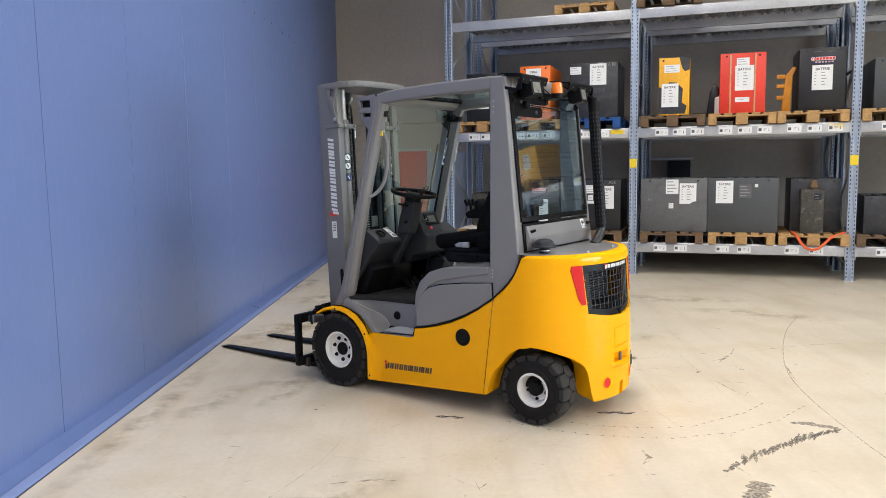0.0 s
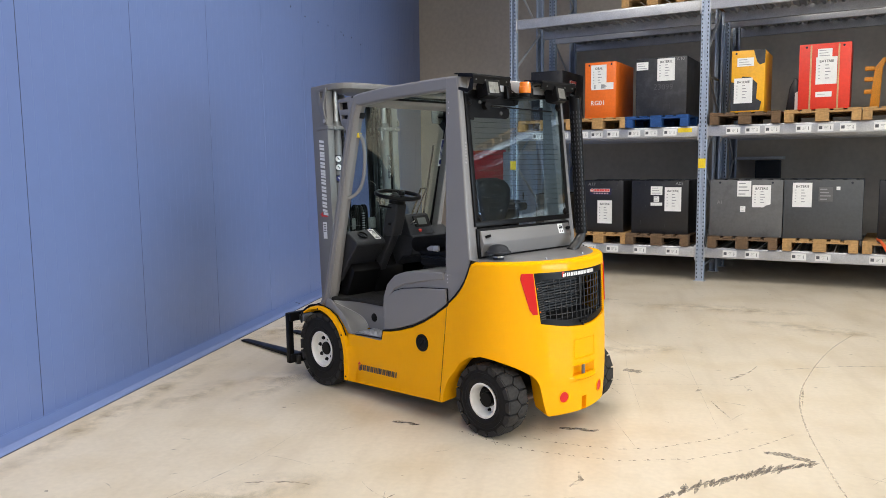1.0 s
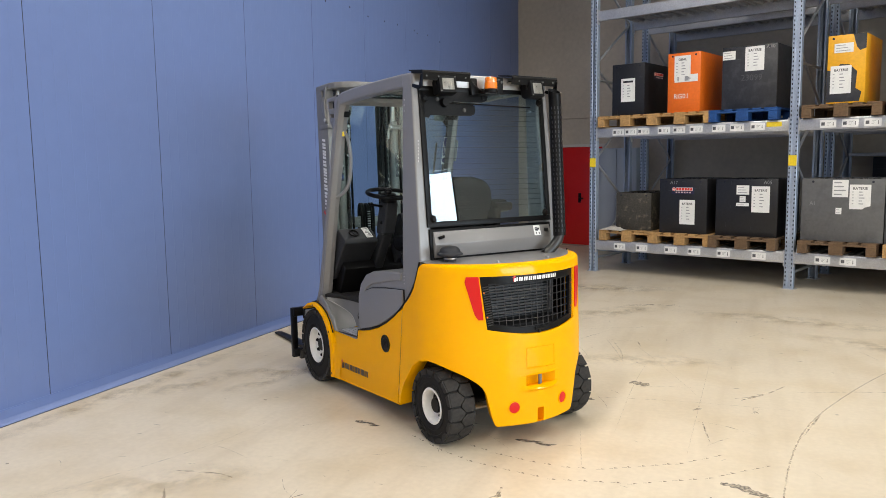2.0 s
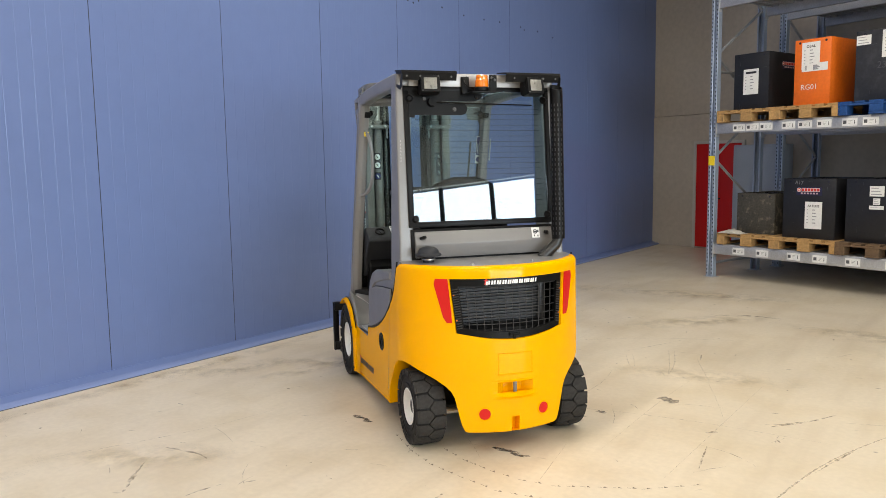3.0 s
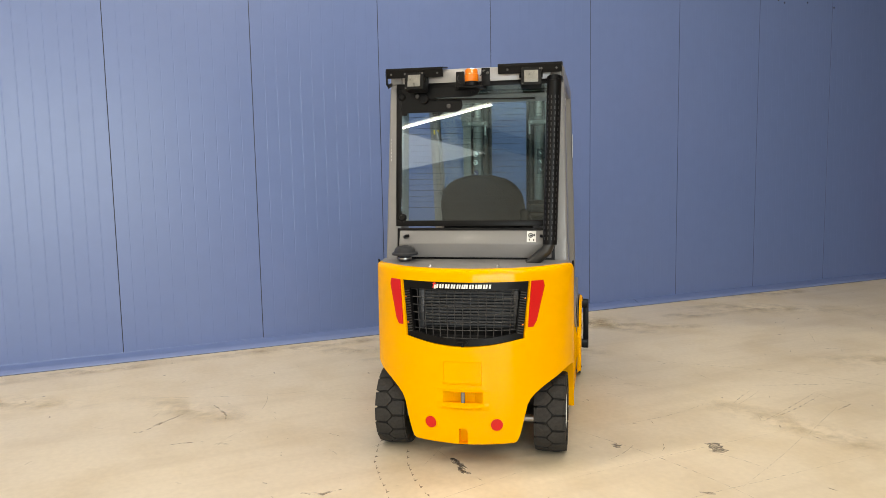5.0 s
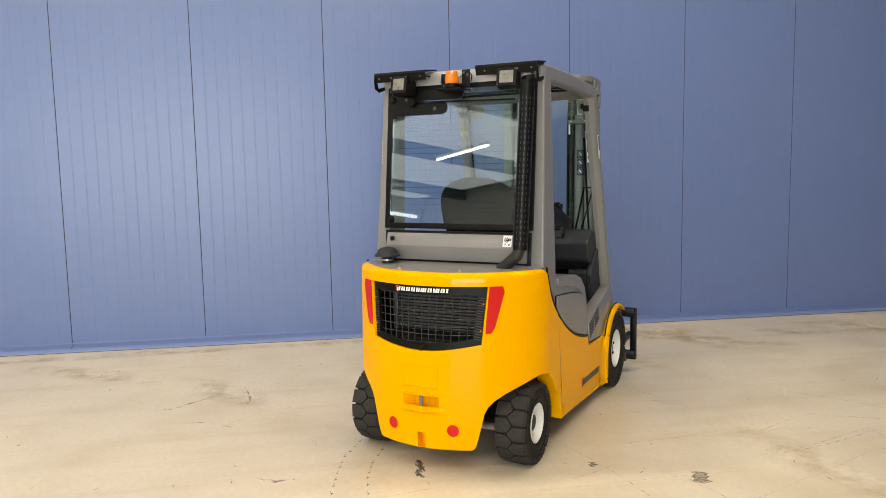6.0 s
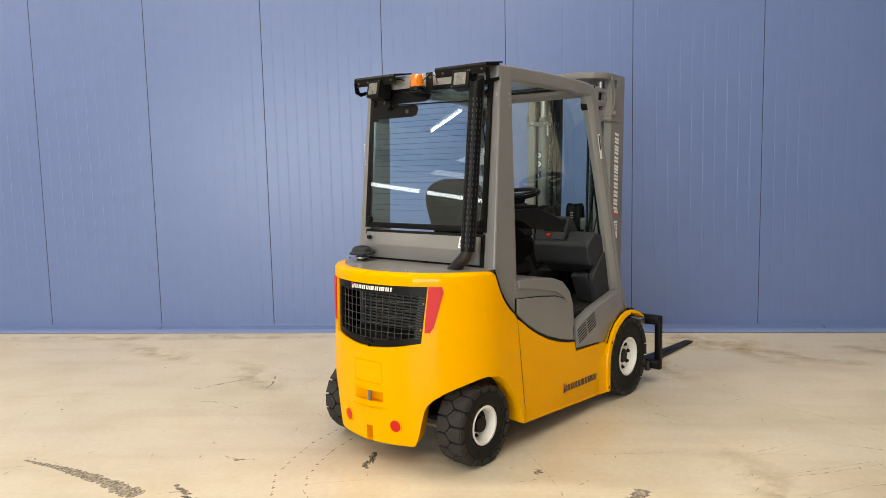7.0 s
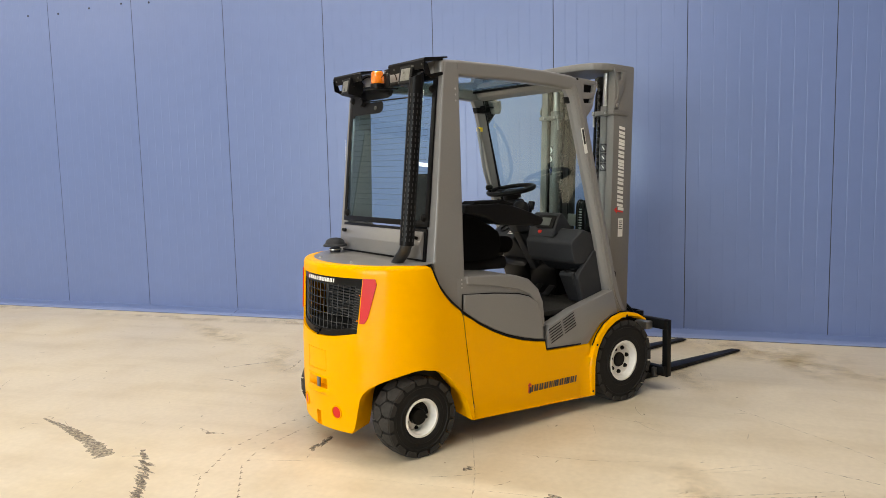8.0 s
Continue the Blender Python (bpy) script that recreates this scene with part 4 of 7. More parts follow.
prof = [(-0.10, 0.0), (-0.056, -0.050), (0.056, -0.050), (0.10, 0.0)]
b = grid_mesh([[back_pt(v, z, o) for v, o in prof] for z in (0.325, 0.388)])
for z in (0.325, 0.388):
    b.faces.new([b.verts.new(back_pt(v, z, o)) for v, o in prof])
part("hitch_pocket", b, YELLOW, weight, smooth=0)
part("hitch_pin", cyl(back_pt(0, 0.318, -0.012), back_pt(0, 0.395, -0.012), 0.010, 14), MASTGREY, truck, "grey steel hitch pin")
part("tow_notch", recess(0.022, 0.122, 0.20, 0.05), YELLOW, weight, smooth=0)

# yellow flank panels
for s in (1, -1):
    cols = []
    us = [-0.325, -0.36, -0.42, -0.52, -0.60, -0.672, -0.681, -0.69, -0.76, -0.85, -0.97, -1.07, -1.165, -1.21, None]
    for u in us:
        if u is None:
            cols.append((seam_u(0.12) + 0.002, s * side_v(-1.25), 0.138, interp(-1.262, TOP_CURVE), 0.0, float(s), lambda z: (seam_u(z) + 0.002, s * side_v(-1.25))))
        else:
            zb = interp(u, [(-1.3, 0.138), (-0.30, 0.082)])
            zt = interp(u, TOP_CURVE)
            cols.append((u, s * side_v(u), zb, zt, 0.0, float(s), lambda z, u=u: (u, s * (side_v(u) - 0.012 * max(0, (0.2 - z) / 0.1)))))
    flank = part("side_panel", loft(cols, 0.06, 0.03, lambda a, b, x, y: [a + (b - a) * k / 6 for k in range(7)], roll=0.010), YELLOW, truck, "glossy yellow side panel", smooth=40)
    put = (lambda a, b, o: Vector((-0.435 - a, 0.512 + o, 0.185 + 0.04 * a + b))) if s > 0 else (lambda a, b, o: Vector((-0.825 + a, -0.512 - o, 0.205 - 0.02 * a + b)))
    brand_bars("brand_mark", put, 0.385, 0.038, BLACKL, flank)

# dark line along the grey and yellow joint, and fuel cap
for s in (1, -1):
    pts = [(u, s * (side_v(u) - 0.004), z + 0.004) for u, z in [(-1.475, 0.985)] + TOP_CURVE[2:-2] + [(-0.674, 0.425), (-0.40, 0.411)]]
    part("edge_seal", tube(pts, 0.0052, 6), BLACK, truck)
capm = pose(-1.06, 0.5155, 0.465, -90, 0, 0)
cap = part("fuel_cap_recess", turned(lathe([(0.052, -0.004), (0.052, 0.0035), (0.047, 0.004), (0.044, 0.0015), (0, 0.0015)], 28), capm), BLACK, truck)
part("fuel_cap", turned(lathe([(0, 0.006), (0.030, 0.005), (0.034, 0.001)], 24), capm), PLASTIC, cap)
part("cap_grip", turned(box(-0.026, 0.026, -0.006, 0.006, 0.0, 0.010, 0.002), capm @ pose(0, 0, 0, 0, 0, 50)), PLASTIC, cap)

# chassis between the wheels, axles
part("chassis", prism([(0.20, 0.16), (0.24, 0.45), (0.05, 0.57), (-0.30, 0.58), (-1.28, 0.60), (-1.28, 0.20), (-1.2, 0.14), (-0.3, 0.10)], 'y', -0.30, 0.30), BLACK, truck)
part("rear_axle", box(-1.55, -1.41, -0.38, 0.38, 0.14, 0.26, 0.02), BLACK, truck)
part("front_axle", cyl((-0.026, -0.4, 0.245), (-0.026, 0.4, 0.245), 0.075, 16), BLACK, truck)
part("steering_link", cyl((-1.62, -0.36, 0.19), (-1.62, 0.36, 0.19), 0.018, 10), STEEL, truck)


# wheels: axle along y, outer side towards +y
def wheel(name, R, rim_r, width, outer, lugs, hub_r, bolts, cap=0.012, nut_r=0.015):
    w2 = width
    e = empty(name, Matrix(), "black solid tyre on a white steel rim", "wheel")
    prof = [(rim_r, -w2 / 2 + 0.01), (rim_r + 0.02, -w2 / 2), (R - 0.04, -w2 / 2), (R - 0.014, -w2 / 2 + 0.012), (R - 0.012, -w2 / 4), (R - 0.012, w2 / 4), (R - 0.014, w2 / 2 - 0.012),
            (R - 0.035, w2 / 2), (R - 0.05, w2 / 2 + 0.002), (R - 0.053, w2 / 2 - 0.002), (rim_r + 0.035, w2 / 2 - 0.001), (rim_r + 0.03, w2 / 2 + 0.003), (rim_r + 0.012, w2 / 2), (rim_r, w2 / 2 - 0.012)]
    tyre = part("tyre", turned(lathe(prof, 64, closed=True), pose(0, 0, 0, -90, 0, 0)), RUBBER, e, smooth=35)
    # tread blocks in two offset rows with a zigzag gap
    src = None
    for row in (1, -1):
        for i in range(lugs):
            a = 2 * math.pi * (i + (0.5 if row < 0 else 0.0)) / lugs
            if src is None:
                half_a = math.pi / lugs * 0.90
                b = bmesh.new()
                def P(t, y, r):
                    return (r * math.sin(t), y, r * math.cos(t))
                foot = [(-half_a, w2 / 2 - 0.004), (half_a, w2 / 2 - 0.004), (half_a * 1.0, w2 * 0.12), (half_a * 0.22, -w2 * 0.055), (-half_a * 0.22, -w2 * 0.055), (-half_a * 1.0, w2 * 0.12)]
                lo = [b.verts.new(P(t, y, R - 0.016)) for t, y in foot]
                hi = [b.verts.new(P(t * 0.94, y * 0.985, R - (0.004 if y > w2 * 0.4 else 0.0))) for t, y in foot]
                midv = b.verts.new(P(0, w2 * 0.20, R + 0.0015))
                for k in range(6):
                    j = (k + 1) % 6
                    b.faces.new((lo[k], lo[j], hi[j], hi[k]))
                    b.faces.new((hi[k], hi[j], midv))
                # shoulder running down the side of the tyre
                sh = [(-half_a, R - 0.006), (half_a, R - 0.006), (half_a * 0.8, R - 0.034), (-half_a * 0.8, R - 0.034)]
                lo = [b.verts.new(P(t, w2 / 2 - 0.004, r)) for t, r in sh]
                hi = [b.verts.new(P(t * 0.95, w2 / 2 + 0.004, r)) for t, r in sh]
                b.faces.new(hi)
                for k in range(4):
                    b.faces.new((lo[k], lo[(k + 1) % 4], hi[(k + 1) % 4], hi[k]))
                src = part("tread_block", b, TREAD, tyre, smooth=0)
                src.matrix_basis = pose(0, 0, 0, 0, math.degrees(a), 0)
            else:
                share("tread_block", src, tyre, pose(0, 0, 0, 0, math.degrees(a), 0) @ (Matrix() if row > 0 else pose(0, 0, 0, 0, 0, 180)))
    dish = w2 / 2 - outer
    rp = [(rim_r + 0.003, w2 / 2 - 0.003), (rim_r - 0.008, w2 / 2 - 0.001), (rim_r - 0.016, w2 / 2 - 0.012), (rim_r - 0.022, dish + 0.004), (hub_r + 0.03, dish - 0.004), (hub_r, dish), (hub_r, dish - 0.03)]
    rimo = part("rim", turned(lathe(rp, 48), pose(0, 0, 0, -90, 0, 0)), RIM, e, "white painted steel rim", smooth=35)
    part("hub", turned(lathe([(hub_r, dish - 0.03), (hub_r * 0.98, dish + cap - 0.006), (hub_r * 0.9, dish + cap), (0, dish + cap)], 28), pose(0, 0, 0, -90, 0, 0)), BLACK, e)
    nut = None
    br = (hub_r + rim_r - 0.02) / 2 + 0.002
    for i in range(bolts):
        m = pose(0, 0, 0, 0, 360 * (i + 0.5) / bolts, 0) @ pose(0, dish - 0.002, br)
        if nut is None:
            b = turned(lathe([(nut_r, -0.002), (nut_r, 0.003), (nut_r * 0.66, 0.004), (nut_r * 0.66, 0.013), (0, 0.015)], 6), pose(0, 0, 0, -90, 0, 0))
            nut = part("wheel_nut", b, BLACK, rimo)
            nut.matrix_basis = m
        else:
            share("wheel_nut", nut, rimo, m)
    return e


def mount(e, m):
    """Hangs a wheel under the truck as part of it."""
    e.parent = truck
    e.matrix_basis = m
    for k in ("category", "group"):
        if k in e:
            del e[k]


fw = wheel("front_wheel", 0.258, 0.122, 0.165, 0.045, 20, 0.046, 7)
rw = wheel("rear_wheel", 0.209, 0.098, 0.150, 0.060, 16, 0.043, 5, cap=0.036, nut_r=0.011)
fw2, rw2 = copy_thing(fw, Matrix()), copy_thing(rw, Matrix())
mount(fw, pose(-0.028, 0.440, 0.253))
mount(fw2, pose(-0.028, -0.440, 0.253, 0, 0, 180))
mount(rw, pose(-1.52, 0.413, 0.205))
mount(rw2, pose(-1.525, -0.413, 0.205, 0, 0, 180))

# yellow front mudguards
for s in (1, -1):
    arch = [(-0.324, 0.090), (-0.331, 0.13), (-0.338, 0.20), (-0.337, 0.26), (-0.326, 0.325), (-0.302, 0.39), (-0.262, 0.452), (-0.205, 0.505), (-0.135, 0.541), (-0.06, 0.557), (0.02, 0.553), (0.09, 0.535), (0.165, 0.497)]
    rows = []
    for i, (u, z) in enumerate(arch):
        d = (Vector(arch[min(i + 1, len(arch) - 1)]) - Vector(arch[max(i - 1, 0)])).normalized()
        n = Vector((d.y, -d.x))
        wd = interp(i, [(0, 0.020), (2, 0.034), (8, 0.030), (12, 0.012)])
        o = Vector((u, z))
        inn = o + n * wd
        flare = 0.535
        if i <= 4:
            far = 0.075 if i < 4 else 0.045
            start = [(o.x - n.x * far * (1 - k / 5), s * (0.5122 + 0.0108 * (k / 5) ** 2), max(o.y - n.y * far * (1 - k / 5), 0.088)) for k in range(5)]
        else:
            start = [(o.x, s * (0.30 + 0.04 * k), o.y) for k in range(5)]
        rows.append(start + [(o.x, s * (flare - 0.012), o.y), (o.x + n.x * 0.004, s * (flare - 0.003), o.y + n.y * 0.004), (o.x + n.x * 0.012, s * flare, o.y + n.y * 0.012),
                     (inn.x, s * (flare + 0.002), inn.y), (inn.x + n.x * 0.003, s * (flare - 0.006), inn.y + n.y * 0.003), (inn.x, s * 0.30, inn.y)])
    guard = part("mudguard", grid_mesh(rows), YELLOW, truck, "yellow flared mudguard", smooth=45)
    for u, z in ((-0.322, 0.12), (-0.02, 0.537), (-0.285, 0.395)):
        part("mudguard_bolt", turned(lathe([(0, 0.004), (0.006, 0.003), (0.007, 0)], 10), pose(u, s * 0.537, z, -90 * s, 0, 0)), BLACK, guard)
    seal = [(a - 0.005 * (1 if a < -0.2 else 0.3), s * 0.514, b + 0.005 * (1 if b > 0.45 else 0.2)) for a, b in arch[5:-2]]
    part("edge_seal", tube(seal, 0.004, 6), BLACK, truck)

# grey engine hood under the seat
hood = [(-0.668, 0.43), (-0.675, 0.56), (-0.690, 0.70), (-0.725, 0.775), (-0.80, 0.84), (-0.90, 0.872), (-1.02, 0.886), (-1.30, 0.905), (-1.30, 0.55), (-0.95, 0.50), (-0.75, 0.45)]
hoodo = part("engine_hood", prism(hood, 'y', -0.495, 0.495, 0.018, seg=3), GREY, truck, "grey engine hood under the seat", smooth=40)
shell = [(-0.678, 0.56), (-0.692, 0.70), (-0.727, 0.778), (-0.80, 0.8425), (-0.90, 0.8745), (-1.02, 0.8885), (-1.234, 0.903), (-1.234, 0.858), (-1.10, 0.838), (-0.88, 0.793), (-0.80, 0.757), (-0.748, 0.700), (-0.71, 0.62), (-0.70, 0.56)]
part("hood_shell", prism(shell, 'y', -0.5045, 0.5045, 0.009, seg=3), GREY, hoodo, smooth=40)
for s in (1, -1):
    cover = [(-0.700, 0.492), (-0.703, 0.56), (-0.716, 0.645), (-0.745, 0.705), (-0.80, 0.745), (-0.88, 0.768), (-1.05, 0.790), (-1.258, 0.808), (-1.262, 0.716), (-1.165, 0.655), (-1.07, 0.604), (-0.97, 0.560), (-0.85, 0.522), (-0.76, 0.50)]
    big = []
    c = Vector((-0.98, 0.65))
    for p in cover:
        d = Vector(p) - c
        big.append(tuple(c + d * (1 + 0.0065 / d.length)))
    a0, a1 = (0.488, 0.5005) if s > 0 else (-0.5005, -0.488)
    part("cover_gap", prism(big, 'y', a0, a1), BLACK, hoodo)
    a0, a1 = (0.495, 0.511) if s > 0 else (-0.511, -0.495)
    part("side_cover", prism(cover, 'y', a0, a1, 0.006, seg=3), GREY, hoodo, smooth=40)

# cab floor, step and lower frame
part("floor_plate", prism([(-0.72, -0.44), (-0.01, -0.44), (-0.02, 0.450), (-0.095, 0.470), (-0.150, 0.432), (-0.215, 0.404), (-0.280, 0.390), (-0.345, 0.384), (-0.46, 0.380), (-0.60, 0.379), (-0.72, 0.379)], 'z', 0.596, 0.626, 0.006), FLOORMAT, truck, "black rubber cab floor")
step = part("step_well", prism([(-0.674, 0.405), (-0.40, 0.405), (-0.40, 0.43), (-0.674, 0.43)], 'y', 0.31, 0.507, 0.003), GREY, truck)
bm = box(-0.655, -0.43, 0.372, 0.50, 0.43, 0.437, 0.002)
part("step_plate", bm, GALV, step, "ribbed metal step plate")
src = None
for i in range(8):
    for j in range(6):
        m = pose(-0.64 + i * 0.025, 0.380 + j * 0.0225, 0.437, 0, 0, 45 if (i + j) % 2 else -45)
        if src is None:
            src = part("tread_stud", box(-0.009, 0.009, -0.003, 0.003, 0, 0.003), GALV, step, smooth=0)
            src.matrix_basis = m
        else:
            share("tread_stud", src, step, m)
# entry: a hollow ramp falls from the thin outer lip to a worn crease, where the upright riser under the mat begins
LIP = [(-0.100, 0.622), (-0.150, 0.602), (-0.212, 0.566), (-0.260, 0.535), (-0.300, 0.498), (-0.330, 0.455), (-0.356, 0.424)]
CREASE = [(-0.130, 0.475, 0.590), (-0.160, 0.425, 0.560), (-0.218, 0.390, 0.530), (-0.280, 0.374, 0.508), (-0.325, 0.3695, 0.485), (-0.352, 0.3695, 0.460), (-0.368, 0.3695, 0.431)]
TOPS = [(-0.105, 0.460, 0.600), (-0.150, 0.420, 0.600), (-0.215, 0.392, 0.602), (-0.280, 0.378, 0.602), (-0.345, 0.372, 0.602), (-0.40, 0.370, 0.602), (-0.46, 0.3695, 0.602)]
ramp = [[Vector((a, 0.500, b - 0.004)).lerp(Vector(c), k / 6) - Vector((0, 0, 0.10 * (k / 6) * (1 - k / 6) * min(1, (0.66 - b) / 0.12) * 0.9)) for k in range(7)] for (a, b), c in zip(LIP, CREASE)]
part("sill_ramp", grid_mesh(ramp), GREY, truck, smooth=50)
part("step_riser", grid_mesh([[Vector(c).lerp(Vector(d), k / 3) for k in range(4)] for c, d in zip(CREASE + [(-0.674, 0.3695, 0.431)], TOPS + [(-0.674, 0.3695, 0.602)])]), GREY, truck, smooth=50)
part("worn_edge", tube([(a, b + 0.0005, c + 0.0005) for a, b, c in CREASE], 0.0024, 5, smooth_path=2), SILVER, truck, "crease with the paint worn through")
part("entry_lip", prism([(-0.665, 0.412), (-0.665, 0.428)] + [(a - 0.012, b - 0.004) for a, b in LIP[::-1]] + [(-0.088, 0.60), (-0.072, 0.558), (-0.13, 0.548), (-0.22, 0.515), (-0.30, 0.44), (-0.325, 0.41)], 'y', 0.496, 0.512, 0.003), GREY, truck)
part("riser_plug", turned(lathe([(0, 0.006), (0.026, 0.005), (0.03, 0)], 20), pose(-0.43, 0.3685, 0.508, -90, 0, 0)), BLACK, truck)
plate = part("side_plate", prism([(-0.672, 0.425), (-0.655, 0.560), (-0.45, 0.628), (-0.122, 0.702), (-0.100, 0.640), (-0.085, 0.60), (-0.072, 0.558), (-0.13, 0.548), (-0.23, 0.51), (-0.30, 0.44), (-0.335, 0.405)], 'y', -0.510, -0.44, 0.006), GREY, truck)
src = {}
for k in range(6):
    for half_no, (u0, u1) in enumerate(((-0.640, -0.545), (-0.530, -0.437))):
        if half_no not in src:
            b = prism([(u0, 0.37 * (u0 + 0.64)), (u0 + 0.004, 0.37 * (u0 + 0.64) + 0.0062), (u1, 0.37 * (u1 + 0.64) + 0.0062), (u1 - 0.004, 0.37 * (u1 + 0.64))], 'y', -0.5125, -0.509)
            ob = src[half_no] = part("louvre", b, BLACK, plate, smooth=0)
        else:
            ob = share("louvre", src[half_no], plate, Matrix())
        ob.matrix_basis = pose(-0.004 * k, 0, 0.455 + k * 0.0155)

# cab posts and roof frame
def post_b(s):
    o, i = (0.494, 0.412)
    out = [(-1.435, 0.98), (-1.425, 0.875), (-1.385, 0.825), (-1.30, 0.74), (-1.238, 0.70), (-1.238, 0.98), (-1.236, 1.45), (-1.232, 1.95), (-1.235, 2.0), (-1.325, 2.0), (-1.345, 1.85), (-1.40, 1.30)]
    rows = prism(out, 'y', s * i, s * o, 0.012, seg=3)
    for v in rows.verts:      # lean inward to the roof
        k = max(0.0, (v.co.z - 0.9) / 1.1)
        v.co.y -= s * 0.026 * k
    return rows


POST_A = [(0.56, 0.030, -0.075), (0.60, 0.0, -0.095), (0.66, -0.030, -0.128), (0.80, -0.072, -0.160), (1.04, -0.135, -0.214), (1.34, -0.208, -0.284), (1.67, -0.285, -0.368), (1.84, -0.325, -0.415),
          (1.90, -0.340, -0.445), (1.945, -0.352, -0.480)]


def post_a(s):
    """A folded post with two shallow ridges along it, narrower towards its back edge."""
    sect = [(0.0, 0.480), (0.03, 0.486), (0.10, 0.488), (0.34, 0.488), (0.40, 0.483), (0.46, 0.487), (0.66, 0.484), (0.72, 0.478), (0.78, 0.480), (0.94, 0.464), (1.0, 0.454), (1.0, 0.430), (0.96, 0.425), (0.04, 0.425), (0.0, 0.430)]
    rows = []
    for z, f, r in POST_A:
        lean = 0.022 * max(0.0, (z - 0.9) / 1.1)
        ring = [(f + (r - f) * k, s * (y - lean), z) for k, y in sect]
        rows.append(ring + [ring[0]])
    b = grid_mesh(rows)
    bmesh.ops.holes_fill(b, edges=b.edges)
    return b


for s in (1, -1):
    part("rear_post", post_b(s), GREY, truck, smooth=40)
    front = part("front_post", post_a(s), GREY, truck, smooth=20)
    part("clamp_band", prism([(-0.312, 1.815), (-0.322, 1.852), (-0.426, 1.852), (-0.414, 1.815)], 'y', min(s * 0.398, s * 0.438), max(s * 0.398, s * 0.438), 0.004), PLASTIC, front, "black clamp band")
    rail = [(-1.345, 2.003), (-1.22, 2.005), (-0.90, 1.998), (-0.60, 1.985), (-0.43, 1.971), (-0.372, 1.957), (-0.350, 1.935), (-0.365, 1.905), (-0.44, 1.893), (-0.62, 1.908), (-0.90, 1.920), (-1.235, 1.925), (-1.345, 1.925)]
    part("roof_rail", prism(rail, 'y', s * 0.395, s * 0.466, 0.016, seg=3), GREY, truck, smooth=40)
    # gusset with two openings from the top of the front post to the mast
    y0, y1 = s * 0.435, s * 0.460
    bm = prism([(-0.37, 1.962), (-0.208, 1.946), (-0.204, 1.940), (-0.207, 1.924), (-0.365, 1.926)], 'y', y0, y1, 0.003)
    prism([(-0.226, 1.930), (-0.206, 1.930), (-0.216, 1.872), (-0.236, 1.872)], 'y', y0, y1, 0.002, bm)
    prism([(-0.335, 1.878), (-0.219, 1.880), (-0.226, 1.844), (-0.345, 1.842)], 'y', y0, y1, 0.003, bm)
    prism([(-0.245, 1.848), (-0.226, 1.848), (-0.243, 1.790), (-0.300, 1.728), (-0.310, 1.752), (-0.256, 1.806)], 'y', y0, y1, 0.002, bm)
    prism([(-0.335, 1.818), (-0.252, 1.818), (-0.254, 1.800), (-0.305, 1.748), (-0.315, 1.755)], 'y', y0, y1, 0.002, bm)
    prism([(-0.345, 1.93), (-0.312, 1.93), (-0.318, 1.86), (-0.345, 1.80), (-0.36, 1.86)], 'y', y0, y1, 0.002, bm)
    br = part("mast_bracket", bm, GREY, truck)
    part("bracket_web", prism([(-0.345, 1.935), (-0.215, 1.935), (-0.240, 1.81), (-0.295, 1.76), (-0.33, 1.78)], 'y', s * 0.422, s * 0.428), BLACK, br)
    part("gusset_bolt", turned(lathe([(0, 0.005), (0.008, 0.004), (0.009, 0)], 10), pose(-0.372, s * 0.4605, 1.950, -90 * s, 0, 0)), BLACK, br)
    for z in (0.845, 0.865, 0.885, 1.80, 1.83, 1.86):
        part("post_screw", turned(lathe([(0, 0.002), (0.004, 0.0015), (0.005, 0)], 8), pose(-1.262, s * (0.494 - 0.026 * max(0, (z - 0.9) / 1.1) + 0.0005), z, -90 * s, 0, 0)), SILVER, truck)
part("roof_beam", prism([(-1.345, 1.92), (-1.345, 2.0), (-1.31, 2.006), (-1.25, 2.004), (-1.25, 1.93)], 'y', -0.40, 0.40, 0.008), SILVER, truck, "silver-grey rear roof beam")
part("roof_beam", prism([(-0.432, 1.945), (-0.415, 1.970), (-0.372, 1.968), (-0.348, 1.942), (-0.352, 1.900), (-0.375, 1.893), (-0.415, 1.915)], 'y', -0.40, 0.40, 0.008, seg=3), GREY, truck, smooth=40)
part("glass_seal", box(-0.450, -0.424, -0.395, 0.395, 1.940, 1.954), BLACK, truck)
pane = part("roof_glass", box(-1.25, -0.43, -0.395, 0.395, 1.955, 1.962), ROOFT, truck, "greenish roof glass", smooth=0)

# windscreen
ws0, ws1 = Vector((-0.055, 0, 0.66)), Vector((-0.356, 0, 1.905))
b = box(-0.003, 0.003, -0.425, 0.425, 0, (ws1 - ws0).length)
ang = math.degrees(math.atan2(ws1.x - ws0.x, ws1.z - ws0.z))
pane = part("windscreen", turned(b, pose(ws0.x, 0, ws0.z, 0, ang, 0)), TINT, truck, "clear windscreen glass", smooth=0)
pane.visible_shadow = False
for s in (1, -1):
    part("screen_seal", turned(box(-0.006, 0.006, s * 0.416 - 0.012, s * 0.416 + 0.012, 0, 1.275), pose(ws0.x, 0, ws0.z, 0, ang, 0)), BLACK, truck)

